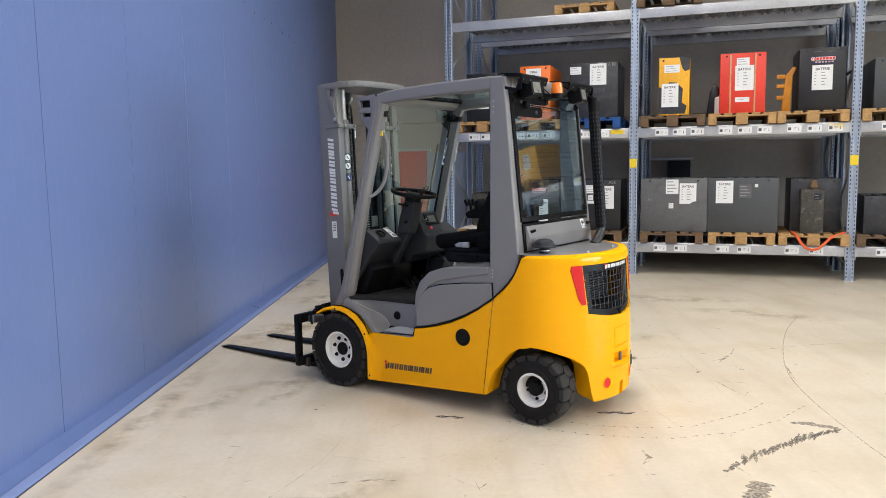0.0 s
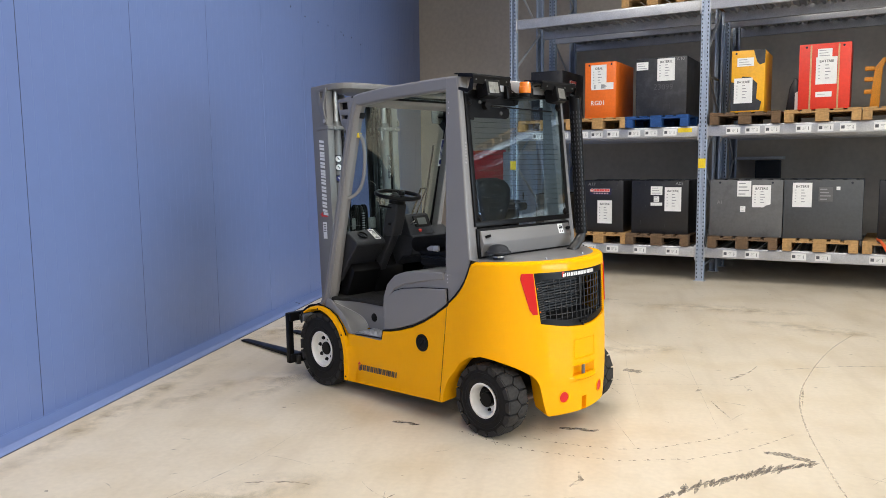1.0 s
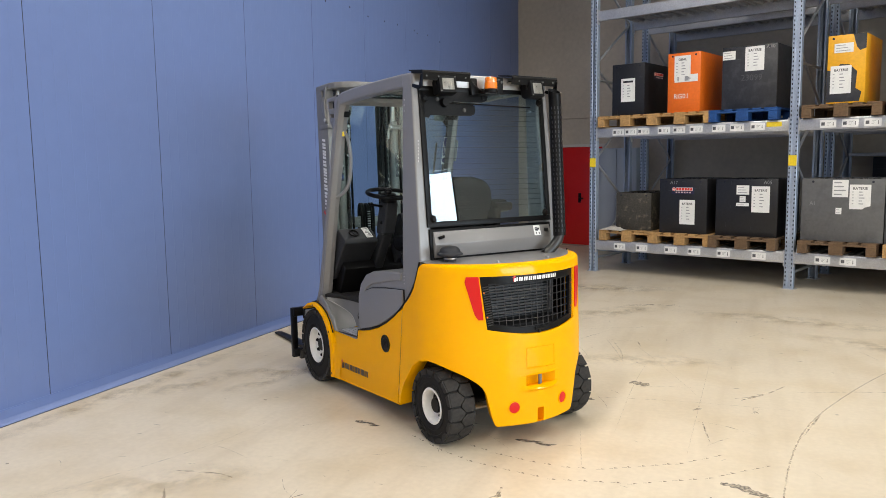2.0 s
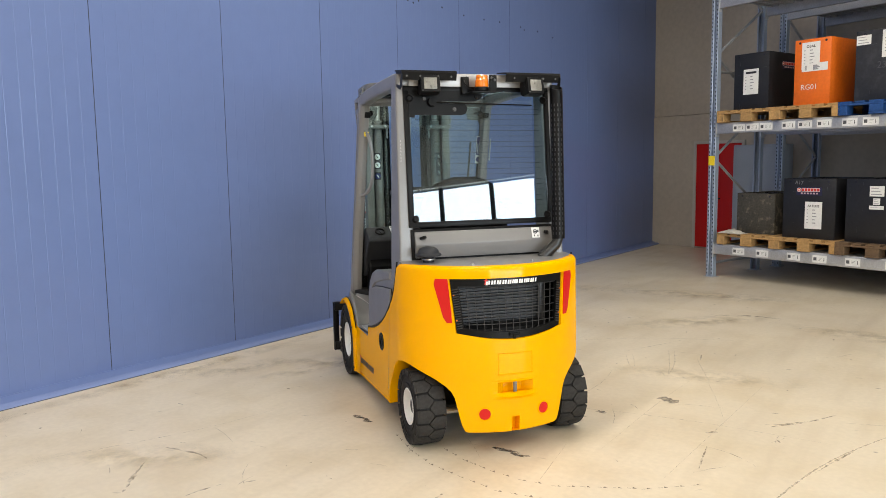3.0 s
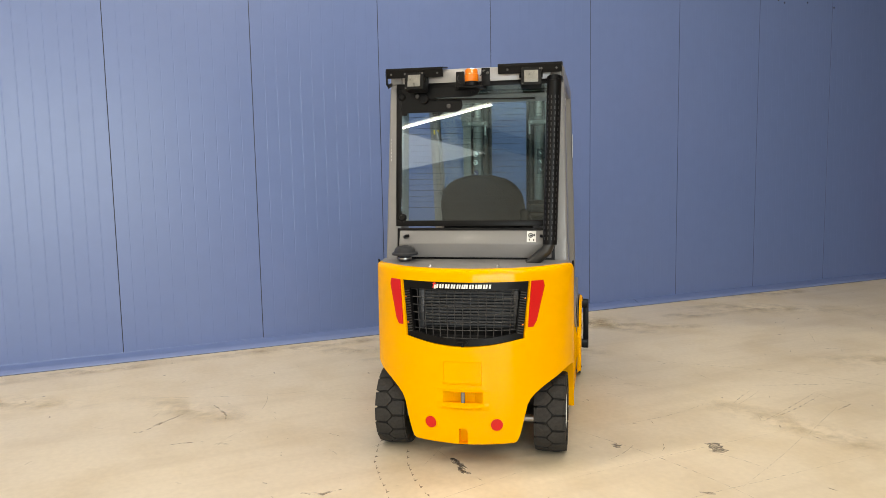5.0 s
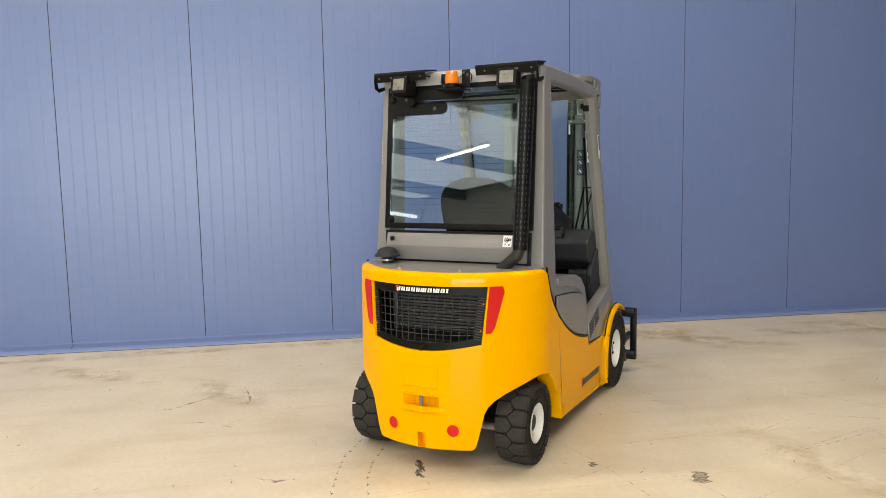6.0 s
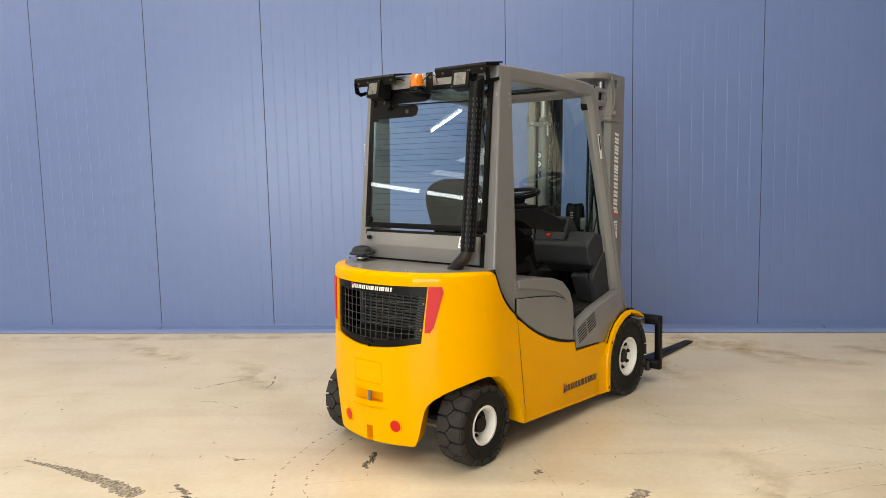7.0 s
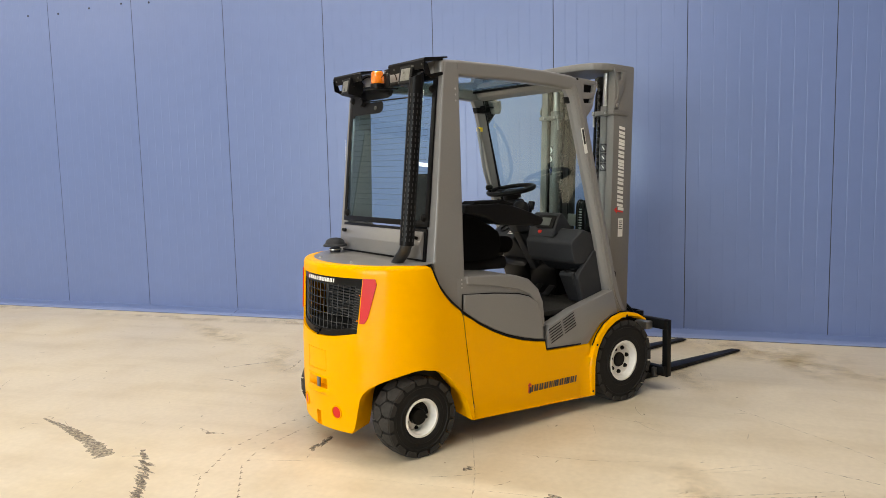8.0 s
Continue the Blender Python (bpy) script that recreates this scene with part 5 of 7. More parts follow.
# rear window in its black frame, on the plane of the rear posts
RW = pose(-1.4165, 0, 1.165, 0, 6.1, 0)
bm = bmesh.new()
for y0, y1, z0, z1 in ((-0.432, 0.432, 0.0, 0.030), (-0.432, 0.432, 0.745, 0.77), (-0.432, -0.402, 0.030, 0.745), (0.402, 0.432, 0.030, 0.745)):
    box(-0.0105, 0.012, y0, y1, z0, z1, 0.001, bm)
frame_r = part("rear_window_frame", turned(bm, RW), BLACK, truck, "black enamel window border")
pane = part("rear_window", turned(box(-0.009, -0.004, -0.402, 0.402, 0.030, 0.745), RW), REARTINT, truck, "tinted heated rear window", smooth=0)
pane.visible_shadow = False
bm = bmesh.new()
for k in range(19):
    z = 0.10 + k * 0.0305
    box(0.0, 0.0016, -0.37, 0.37, z, z + 0.0014, bm=bm)
part("heater_wires", turned(bm, RW), BLACK, frame_r)
bm = prism([(0.402, 0.745), (0.402, 0.600), (0.375, 0.597), (0.37, 0.612), (0.10, 0.612), (0.075, 0.622), (0.066, 0.645), (0.07, 0.668), (0.085, 0.676), (0.21, 0.676), (0.215, 0.690), (0.02, 0.690), (-0.015, 0.700), (-0.025, 0.72), (-0.025, 0.745)], 'x', -0.0103, -0.003)
part("enamel_patch", turned(bm, RW), BLACK, frame_r)
for y, z in ((0.40, 0.70), (-0.40, 0.70), (0.395, 0.045), (-0.395, 0.045)):
    part("window_knob", turned(lathe([(0, 0.016), (0.012, 0.016), (0.014, 0.012), (0.020, 0.004), (0.022, 0)], 18), RW @ pose(-0.008, y, z, 0, -90, 0)), PLASTIC, frame_r)
part("wiper_arm", turned(tube([(-0.02, 0.27, 0.682), (-0.024, 0.0, 0.674), (-0.022, -0.32, 0.668)], 0.004, 8), RW), BLACK, truck)
for y, z in ((0.142, 0.643), (0.315, 0.70), (0.01, 0.715)):
    part("enamel_bolt", turned(lathe([(0, 0.006), (0.009, 0.006), (0.012, 0.0)], 14), RW @ pose(-0.0103, y, z, 0, -90, 0)), ZINC if y > 0.1 else PLASTIC, frame_r)
part("wiper_motor", turned(lathe([(0, 0.03), (0.022, 0.03), (0.026, 0.0)], 18), RW @ pose(-0.005, 0.275, 0.681, 0, -90, 0)), PLASTIC, truck)

# grey panel and deck behind the cab
part("panel_seal", prism([(-1.446, 0.985), (-1.428, 1.155), (-1.415, 1.155), (-1.43, 0.985)], 'y', -0.425, 0.425, 0.003), BLACK, truck)
panel = part("rear_panel", prism([(-1.453, 1.0), (-1.463, 1.075), (-1.440, 1.142), (-1.43, 1.142), (-1.44, 1.0)], 'y', -0.408, 0.408, 0.004), GREY, truck, "grey rear service panel", smooth=25)
for s in (1, -1):
    part("rubber_catch", turned(box(-0.03, 0.004, -0.012, 0.012, -0.008, 0.008, 0.004), pose(-1.452, s * 0.375, 1.108, 0, 20, s * 40)), BLACK, panel)
stick = part("sticker", turned(box(-0.001, 0.001, -0.024, 0.024, -0.03, 0.03), pose(-1.4525, -0.305, 1.112, 0, 18.9, 0)), WHITEL, panel, "white safety sticker")
bm = turned(lathe([(0.009, 0), (0.013, 0), (0.013, 0.001), (0.009, 0.001)], 18, closed=True), pose(-0.0018, 0.004, 0.006, 0, -90, 0))
box(-0.0022, -0.001, -0.004, 0.010, 0.000, 0.010, bm=bm)
box(-0.0022, -0.001, -0.018, -0.010, 0.002, 0.014, bm=bm)
box(-0.0022, -0.001, -0.014, -0.008, -0.024, -0.014, bm=bm)
box(-0.0022, -0.001, 0.008, 0.013, -0.022, -0.012, bm=bm)
part("sticker_print", turned(bm, pose(-1.4525, -0.305, 1.112, 0, 18.9, 0)), BLACKL, stick)
deck = []
for k in range(25):
    v = -0.50 + 1.0 * k / 24
    deck.append([(rear_u(v, 0.98) + 0.045, v, 0.984), (-1.43, v, 0.990)])
decko = part("deck_plate", grid_mesh(deck), GREY, truck, "grey deck plate", recalc=True)
for v, u in ((0.18, -1.72), (-0.16, -1.72)):
    part("deck_bolt", turned(lathe([(0, 0.010), (0.006, 0.010), (0.007, 0.004), (0.011, 0.003), (0.012, 0)], 10), pose(u, v, 0.985)), STEEL, decko)

# air intake mushroom and exhaust
m = pose(-1.53, 0.36, 0.986)
intake = part("air_intake", turned(lathe([(0.030, 0), (0.030, 0.012), (0.035, 0.014), (0.035, 0.024), (0.028, 0.026), (0.028, 0.038), (0.060, 0.036), (0.069, 0.037), (0.0705, 0.041), (0.069, 0.046), (0.058, 0.052), (0.053, 0.066), (0.047, 0.074), (0.034, 0.081), (0.016, 0.085), (0, 0.086)], 32), m), DASH, truck, "black mushroom air intake", smooth=40)
part("clamp", turned(lathe([(0.0365, 0.015), (0.0365, 0.022), (0.030, 0.024)], 24), m), STEEL, intake)
ex0, ex1 = Vector((-1.540, -0.405, 1.060)), Vector((-1.468, -0.425, 1.885))
exh = part("exhaust_pipe", tube([(-1.535, -0.300, 0.975), (-1.54, -0.345, 1.012), (-1.541, -0.388, 1.050), (-1.538, -0.405, 1.085), ex1], 0.030, 18), EXPIPE, truck, "black vertical exhaust")
axis = (ex1 - ex0)
am = Matrix.Translation(ex0) @ axis.to_track_quat('Z', 'Y').to_matrix().to_4x4()
bm = lathe([(0.033, 0.02), (0.0365, 0.02), (0.0365, axis.length - 0.012), (0.033, axis.length - 0.012)], 28)
guardp = part("heat_guard", turned(bm, am), BLACK, exh, "perforated black heat guard")
# slots are flat plates whose paler grey stands in for light caught inside
slot = None
for ring in range(27):
    for k in range(12):
        a = 360 * (k + 0.12 * (ring % 2)) / 12
        mm = am @ pose(0, 0, 0.05 + ring * 0.0275, 0, 0, a) @ pose(0.0366, 0, 0)
        if slot is None:
            slot = part("slot", box(-0.0005, 0.0005, -0.0024, 0.0024, -0.0075, 0.0075), SLOT, guardp, smooth=0)
            slot.matrix_basis = mm
        else:
            share("slot", slot, guardp, mm)
tip = lathe([(0.0355, -0.01), (0.0365, 0.0), (0.0365, 0.050), (0.033, 0.050), (0.033, 0.0), (0, -0.002)], 24)
for v in tip.verts:
    if v.co.z > 0.04:
        v.co.z += 0.55 * v.co.x
part("exhaust_tip", turned(tip, Matrix.Translation(ex1) @ pose(0, 0, -0.01, 0, 4, 0)), BLACK, exh, "slanted open exhaust end")

# beacon, work lights and their brackets
bc = pose(-1.425, 0.005, 1.899)
beacon = part("beacon", turned(lathe([(0.036, 0), (0.040, 0.003), (0.040, 0.020), (0.034, 0.024), (0, 0.024)], 28), bc), BLACK, truck, "black beacon base")
part("amber_dome", turned(lathe([(0.035, 0.024), (0.037, 0.028), (0.036, 0.060), (0.033, 0.064), (0.033, 0.083), (0.028, 0.088), (0, 0.089)], 28), bc), AMBER, beacon, "amber ribbed dome")
part("beacon_shelf", box(-1.47, -1.33, -0.06, 0.075, 1.890, 1.898, 0.002), BLACK, truck)
arm_b = part("beacon_arm", box(-1.412, -1.406, -0.090, -0.045, 1.900, 1.992, 0.002), PLASTIC, truck)
for dz in (1.965, 1.975):
    part("arm_bolt", turned(lathe([(0, 0.005), (0.006, 0.005), (0.008, 0)], 10), pose(-1.412, -0.078 if dz < 1.97 else -0.058, dz, 0, -90, 0)), ZINC, arm_b)
part("beacon_bracket", prism([(-1.345, 1.89), (-1.345, 1.985), (-1.36, 1.985), (-1.375, 1.89)], 'y', 0.055, 0.10, 0.003), BLACK, truck)
part("cable", tube([(-1.42, 0.045, 1.90), (-1.40, 0.085, 1.93), (-1.36, 0.09, 1.965), (-1.34, 0.06, 1.99)], 0.003, 6, smooth_path=1), BLACK, truck)
part("cable", tube([(-1.43, -0.04, 1.95), (-1.41, -0.075, 1.985), (-1.37, -0.085, 1.97), (-1.35, -0.07, 1.94)], 0.0025, 6, smooth_path=1), BLACK, truck)
for s in (1, -1):
    y0, y1 = (0.155, 0.462) if s > 0 else (-0.462, -0.135)
    shelf = part("lamp_shelf", prism([(-1.445, 1.993), (-1.432, 1.954), (-1.427, 1.954), (-1.436, 1.993), (-1.30, 2.011), (-1.30, 2.018), (-1.44, 2.004)], 'y', y0, y1), BLACK, truck, "black sheet metal lamp shelf")
    for pts in ([(-1.33, 2.013), (-1.44, 2.003), (-1.448, 1.983), (-1.33, 1.996)], [(-1.425, 1.98), (-1.448, 1.98), (-1.44, 1.92), (-1.40, 1.908)], [(-1.44, 1.925), (-1.40, 1.905), (-1.33, 1.925), (-1.33, 1.942), (-1.40, 1.927)]):
        part("shelf_end", prism(pts, 'y', s * 0.462 - 0.002 * s, s * 0.462 + 0.002 * s), BLACK, shelf)
    for v in (0.185, 0.36, 0.435):
        part("shelf_bolt", turned(lathe([(0, 0.004), (0.005, 0.004), (0.006, 0)], 8), pose(-1.4375, s * v, 1.974, 0, -90, 0)), ZINC, shelf)
    lm = pose(-1.425, s * 0.305, 1.930, 0, 12, s * -6)
    lamp = part("work_light", turned(prism([(-0.030, -0.047), (-0.030, 0.047), (0.040, 0.047), (0.062, 0.030), (0.062, -0.030), (0.040, -0.047)], 'y', -0.053, 0.053, 0.007), lm), PLASTIC, truck, "square black work light", smooth=40)
    part("lens", turned(box(-0.0325, -0.026, -0.036, 0.036, -0.032, 0.032, 0.004), lm), CLEAR, lamp, "clear ribbed lens")
    bm = bmesh.new()
    for k in range(5):
        box(-0.0335, -0.0315, -0.026 + k * 0.012, -0.023 + k * 0.012, -0.026, 0.026, bm=bm)
    part("lens_ribs", turned(bm, lm), CLEAR, lamp)
    part("lamp_screw", turned(cyl((-0.032, -0.044, 0.039), (-0.030, -0.044, 0.039), 0.004, 8), lm), ZINC, lamp)
    part("lamp_screw", turned(cyl((-0.032, 0.044, -0.039), (-0.030, 0.044, -0.039), 0.004, 8), lm), ZINC, lamp)
    part("lamp_stirrup", turned(tube([(0.0, -0.056, 0.0), (0.005, -0.056, 0.058), (0.005, 0.056, 0.058), (0.0, 0.056, 0.0)], 0.004, 6), lm), BLACK, lamp)
    part("cable", tube([(-1.40, s * 0.29, 1.93), (-1.385, s * 0.24, 1.965), (-1.37, s * 0.20, 1.985), (-1.34, s * 0.17, 1.975)], 0.0035, 6, smooth_path=2), BLACK, truck)

# ---- mast, carriage and forks ----
MASTM = pose(0.1, 0, 2.08) @ pose(0, 0, 0, 0, 2.4, 0) @ pose(-0.1, 0, -2.08)     # tilted forward at the top
mast = empty("mast", MASTM, "", "")
mast.parent = truck
for k in ("label", "category"):
    if k in mast:
        del mast[k]
MW, MU0, MU1 = 0.324, 0.116, 0.296
CYL_U, CYL_V, CYL_R = 0.155, 0.222, 0.034
for s in (1, -1):
    rail = part("mast_channel", prism([(MU0, s * MW), (MU1, s * MW), (MU1, s * 0.268), (MU1 - 0.02, s * 0.268), (MU1 - 0.02, s * 0.302), (MU0 + 0.02, s * 0.302), (MU0 + 0.02, s * 0.268), (MU0, s * 0.268)], 'z', 0.12, 2.076, 0.004), MASTGREY, mast, "grey outer mast channel", smooth=30)
    part("slotted_hole", turned(prism([(0.016 * math.cos(2 * math.pi * k / 20), 0.016 * math.sin(2 * math.pi * k / 20) + (0.045 if k <= 10 else -0.045)) for k in range(20)], 'y', -0.0005, 0.0012), pose(MU0 + 0.045, s * MW, 0.72)), BLACK, rail)
    part("inner_channel", prism([(0.150, s * 0.298), (0.270, s * 0.298), (0.270, s * 0.135), (0.252, s * 0.135), (0.252, s * 0.278), (0.205, s * 0.278), (0.205, s * 0.135), (0.190, s * 0.135), (0.190, s * 0.262), (0.150, s * 0.262)], 'z', 0.10, 2.03, 0.002), RAIL, mast, smooth=30)
    part("lift_cylinder", cyl((CYL_U, s * CYL_V, 0.25), (CYL_U, s * CYL_V, 1.83), CYL_R, 24), MASTGREY, mast, "grey lift cylinder")
    part("lift_rod", cyl((CYL_U, s * CYL_V, 1.83), (CYL_U, s * CYL_V, 2.05), 0.022, 18), STEEL, mast)
    clamp = part("cylinder_clamp", box(0.100, 0.240, min(s * 0.148, s * 0.332), max(s * 0.148, s * 0.332), 1.770, 1.798, 0.005), MASTGREY, mast)
    for u, v in ((0.100, 0.175), (0.100, 0.275)):
        part("clamp_bolt", cyl((u - 0.012, s * v, 1.784), (u + 0.006, s * v, 1.784), 0.008, 10), STEEL, clamp)
    part("clamp_pin", cyl((0.112, s * 0.160, 1.70), (0.112, s * 0.160, 1.775), 0.007, 10), STEEL, clamp)
    # cast ear on the outside of the channel, with a three-cornered opening, built as bars round it
    y0, y1 = s * MW, s * (MW + 0.014)
    bm = prism([(0.205, 2.058), (0.095, 2.058), (0.099, 2.036), (0.205, 2.036)], 'y', y0, y1, 0.002)
    prism([(0.097, 2.042), (0.118, 2.042), (0.144, 1.985), (0.128, 1.962)], 'y', y0, y1, 0.002, bm)
    prism([(0.168, 2.042), (0.205, 2.042), (0.190, 1.93), (0.160, 1.985)], 'y', y0, y1, 0.002, bm)
    prism([(0.128, 1.966), (0.144, 1.988), (0.162, 1.988), (0.190, 1.935), (0.150, 1.86), (0.148, 1.815), (0.130, 1.803), (0.112, 1.812), (0.108, 1.835), (0.128, 1.87), (0.134, 1.92)], 'y', y0, y1, 0.003, bm)
    ear = part("mast_ear", bm, MASTGREY, mast)
    part("ear_pin", turned(lathe([(0, 0.006), (0.008, 0.006), (0.009, 0.003), (0.013, 0.003), (0.014, 0)], 16), pose(0.130, s * (MW + 0.014), 1.828, -90 * s, 0, 0)), STEEL, ear)
    bm = bmesh.new()
    for k in range(62):
        turned(box(-0.006, 0.006, -0.011, 0.011, 0, 0.022, 0.003, seg=1), pose(0.150, s * 0.165, 0.58 + k * 0.0225, 0, 0, 90 * (k % 2)), bm)
    tagged(part("lift_chain", bm, CHAIN, mast, "dark oiled leaf chain"), kind="stuff")
    for dv in (0.142, 0.268):
        part("hose", tube([(0.145, s * dv, 0.5), (0.145, s * dv, 1.2), (0.145, s * dv, 1.88), (0.17, s * dv, 1.96), (0.20, s * dv, 1.88), (0.20, s * dv, 0.8)], 0.009, 8, smooth_path=2), BLACK, mast)
    if s > 0:
        put = lambda a, b, o: Vector((0.165 + b, MW + o, 1.155 + a))
    else:
        put = lambda a, b, o: Vector((0.222 - b, -MW - o, 1.155 + a))
    brand_bars("brand_mark", put, 0.545, 0.056, WHITEL, rail)
    st = part("mast_plate", box(0.185, 0.228, min(s * (MW + 0.0002), s * (MW + 0.002)), max(s * (MW + 0.0002), s * (MW + 0.002)), 1.000, 1.118), WHITEL, rail, "white rating plate")
    bm = bmesh.new()
    for k in range(5):
        box(0.190, 0.222 - 0.006 * (k % 2), s * (MW + 0.0022) - 0.0006, s * (MW + 0.0022) + 0.0006, 1.050 + k * 0.012, 1.055 + k * 0.012, bm=bm)
    part("plate_print", bm, BLACKL, st)
    # warning signs wrapped on the back of the cylinder
    for k, zc in enumerate((1.565, 1.505, 1.425) if s > 0 else (1.565, 1.505, 1.445)):
        sm_ = pose(CYL_U, s * CYL_V, zc, 0, 0, 180 - s * 25)
        sg = part("warning_sign", turned(grid_mesh([[(CYL_R * 1.02 * math.cos(a / 100), CYL_R * 1.02 * math.sin(a / 100), z) for a in range(-70, 71, 20)] for z in (-0.028, 0.028)]), sm_), BLACKL, mast)
        disc = grid_mesh([[(CYL_R * 1.05 * math.cos(0.62 * r * math.cos(a * math.pi / 8)), CYL_R * 1.05 * math.sin(0.62 * r * math.cos(a * math.pi / 8)), 0.021 * r * math.sin(a * math.pi / 8)) for a in range(17)] for r in (0.02, 0.5, 1.0)])
        part("sign_disc", turned(disc, sm_), BLUEL if (k == 2 and s > 0) else WHITEL if s > 0 else GREYP, sg)
        part("sign_bar", turned(box(CYL_R * 1.05, CYL_R * 1.09, -0.003, 0.003, -0.012, 0.012), sm_ @ pose(0, 0, 0, 35, 0, 0)), WHITEL if (k == 2 or s < 0) else BLACKL, sg)
    part("chain_wheel", cyl((0.155, s * 0.176, 1.985), (0.155, s * 0.154, 1.985), 0.040, 20), STEEL, mast)
    part("tilt_cylinder", cyl((-0.12, s * 0.24, 0.50), (0.09, s * 0.24, 0.62), 0.03, 14), BLACK, mast)
head = [(MU1, -MW + 0.003), (MU1, MW - 0.003), (0.10, MW), (0.06, 0.318), (0.02, 0.300), (-0.02, 0.265), (-0.045, 0.215), (-0.058, 0.15), (-0.063, 0.05), (-0.063, -0.05), (-0.058, -0.15), (-0.045, -0.215), (-0.02, -0.265), (0.02, -0.300), (0.06, -0.318), (0.10, -MW)]
part("mast_head", prism(head, 'z', 2.040, 2.083, 0.006), MASTGREY, mast, "grey rounded mast crossmember", smooth=30)
part("mast_crossbar", box(0.20, 0.25, -0.30, 0.30, 1.05, 1.13, 0.006), MASTGREY, mast)
part("mast_foot", box(0.08, 0.26, -0.32, 0.32, 0.13, 0.28, 0.01), BLACK, mast)

carriage = part("fork_carriage", box(0.30, 0.345, -0.57, 0.55, 0.405, 0.468, 0.005), BLACK, truck, "black fork carriage")
part("lower_bar", box(0.30, 0.345, -0.57, 0.55, 0.10, 0.16, 0.005), BLACK, carriage)
for y in (-0.555, 0.535):
    part("end_bar", box(0.325, 0.367, y - 0.020, y + 0.020, 0.092, 0.462, 0.004), BLACK, carriage)
for y in (-0.23, 0.23):
    part("carriage_plate", box(0.15, 0.30, y - 0.02, y + 0.02, 0.09, 0.52, 0.005), BLACK, carriage)
for y in (-0.36, -0.10, 0.10, 0.36):
    part("stop_block", box(0.30, 0.335, y - 0.02, y + 0.02, 0.462, 0.50, 0.004), BLACK, carriage)
for s in (1, -1):
    part("side_shift_valve", box(0.24, 0.30, s * 0.43 - 0.05, s * 0.43 + 0.05, 0.40, 0.45, 0.006), STEEL, carriage)
    part("grey_block", box(0.28, 0.322, s * 0.50 - 0.015, s * 0.50 + 0.015, 0.085, 0.15, 0.005), CHAIN, carriage)
part("hydraulic_hose", tube([(0.22, 0.30, 0.50), (0.27, 0.40, 0.515), (0.28, 0.48, 0.46), (0.24, 0.50, 0.40)], 0.007, 8, smooth_path=2), BLACK, truck)
part("hydraulic_hose", tube([(0.22, -0.10, 0.55), (0.30, -0.20, 0.56), (0.31, -0.30, 0.50), (0.26, -0.38, 0.45)], 0.010, 8, smooth_path=2), BLACK, truck)
for y in (0.22, -0.27):
    poly = [(0.345, 0.50), (0.345, 0.02), (0.37, 0.004), (1.56, 0.004), (1.61, 0.010), (1.56, 0.020), (0.90, 0.034), (0.40, 0.046), (0.385, 0.06), (0.38, 0.49)]
    b = prism(poly, 'y', y - 0.05, y + 0.05, 0.003)
    for v in b.verts:
        if v.co.x > 1.5:
            v.co.y = y + (v.co.y - y) * interp(v.co.x, [(1.5, 0.8), (1.61, 0.45)])
    part("fork", b, BLACK, truck, "black steel fork arm on the floor")

# ---- cab inside ----
seat = empty("seat", Matrix(), "", "")
seat.parent = truck
for k in ("label", "category"):
    if k in seat:
        del seat[k]


def cushion(sx, sy, sz, r, bend=0.0):
    b = box(-sx / 2, sx / 2, -sy / 2, sy / 2, -sz / 2, sz / 2, r, seg=4)
    return b


part("seat_base", prism([(-1.16, 0.885), (-0.74, 0.87), (-0.72, 0.90), (-0.74, 0.945), (-1.16, 0.95)], 'y', -0.24, 0.22, 0.014, seg=3), PLASTIC, seat)
part("suspension", box(-1.12, -0.70, -0.19, 0.21, 0.935, 0.985, 0.018, seg=3), BLACK, seat)
b = cushion(0.46, 0.46, 0.10, 0.045)
for v in b.verts:
    v.co.z += 0.018 * (abs(v.co.y) / 0.23) ** 3
part("seat_cushion", turned(b, pose(-0.87, 0.01, 1.015, 0, 7, 0)), SEATM, seat, "black fabric seat cushion", smooth=60)
part("bolster", turned(cushion(0.16, 0.07, 0.13, 0.03), pose(-1.05, 0.215, 1.03, 0, 15, 0)), SEATM, seat, smooth=60)
part("bolster", turned(cushion(0.16, 0.07, 0.13, 0.03), pose(-1.05, -0.195, 1.03, 0, 15, 0)), SEATM, seat, smooth=60)
part("hip_guard", prism([(-1.16, 0.93), (-0.84, 0.93), (-0.80, 0.96), (-0.785, 1.02), (-0.80, 1.09), (-0.86, 1.13), (-0.98, 1.20), (-1.16, 1.24)], 'y', -0.262, -0.215, 0.016, seg=3), SEATM, seat, smooth=40)
part("slide_bar", tube([(-0.98, 0.225, 0.925), (-0.74, 0.225, 0.925), (-0.71, 0.19, 0.935)], 0.006, 8), BLACK, seat)
b = bmesh.new()
rows = []
for i in range(21):
    z = i / 20
    w = 0.20 + 0.045 * math.sin(min(1.0, z / 0.4) * math.pi / 2) if z < 0.45 else 0.245 * max(0.0, 1 - ((z - 0.45) / 0.56) ** 3.2) ** 0.45
    th = 0.055 * max(0.05, 1 - z ** 7) ** 0.6
    row = []
    for k in range(28):
        a = 2 * math.pi * k / 28
        c, sn = math.cos(a), math.sin(a)
        row.append((th * math.copysign(abs(c) ** 0.6, c) - 0.14 * z + 0.05 * (sn * sn) * (1 - z * 0.5), w * math.copysign(abs(sn) ** 0.75, sn), z * 0.42))
    rows.append(row + [row[0]])
b = grid_mesh(rows)
bmesh.ops.holes_fill(b, edges=b.edges)
part("seat_back", turned(b, pose(-1.02, 0.01, 1.01)), SEATM, seat, "black fabric backrest", smooth=60)
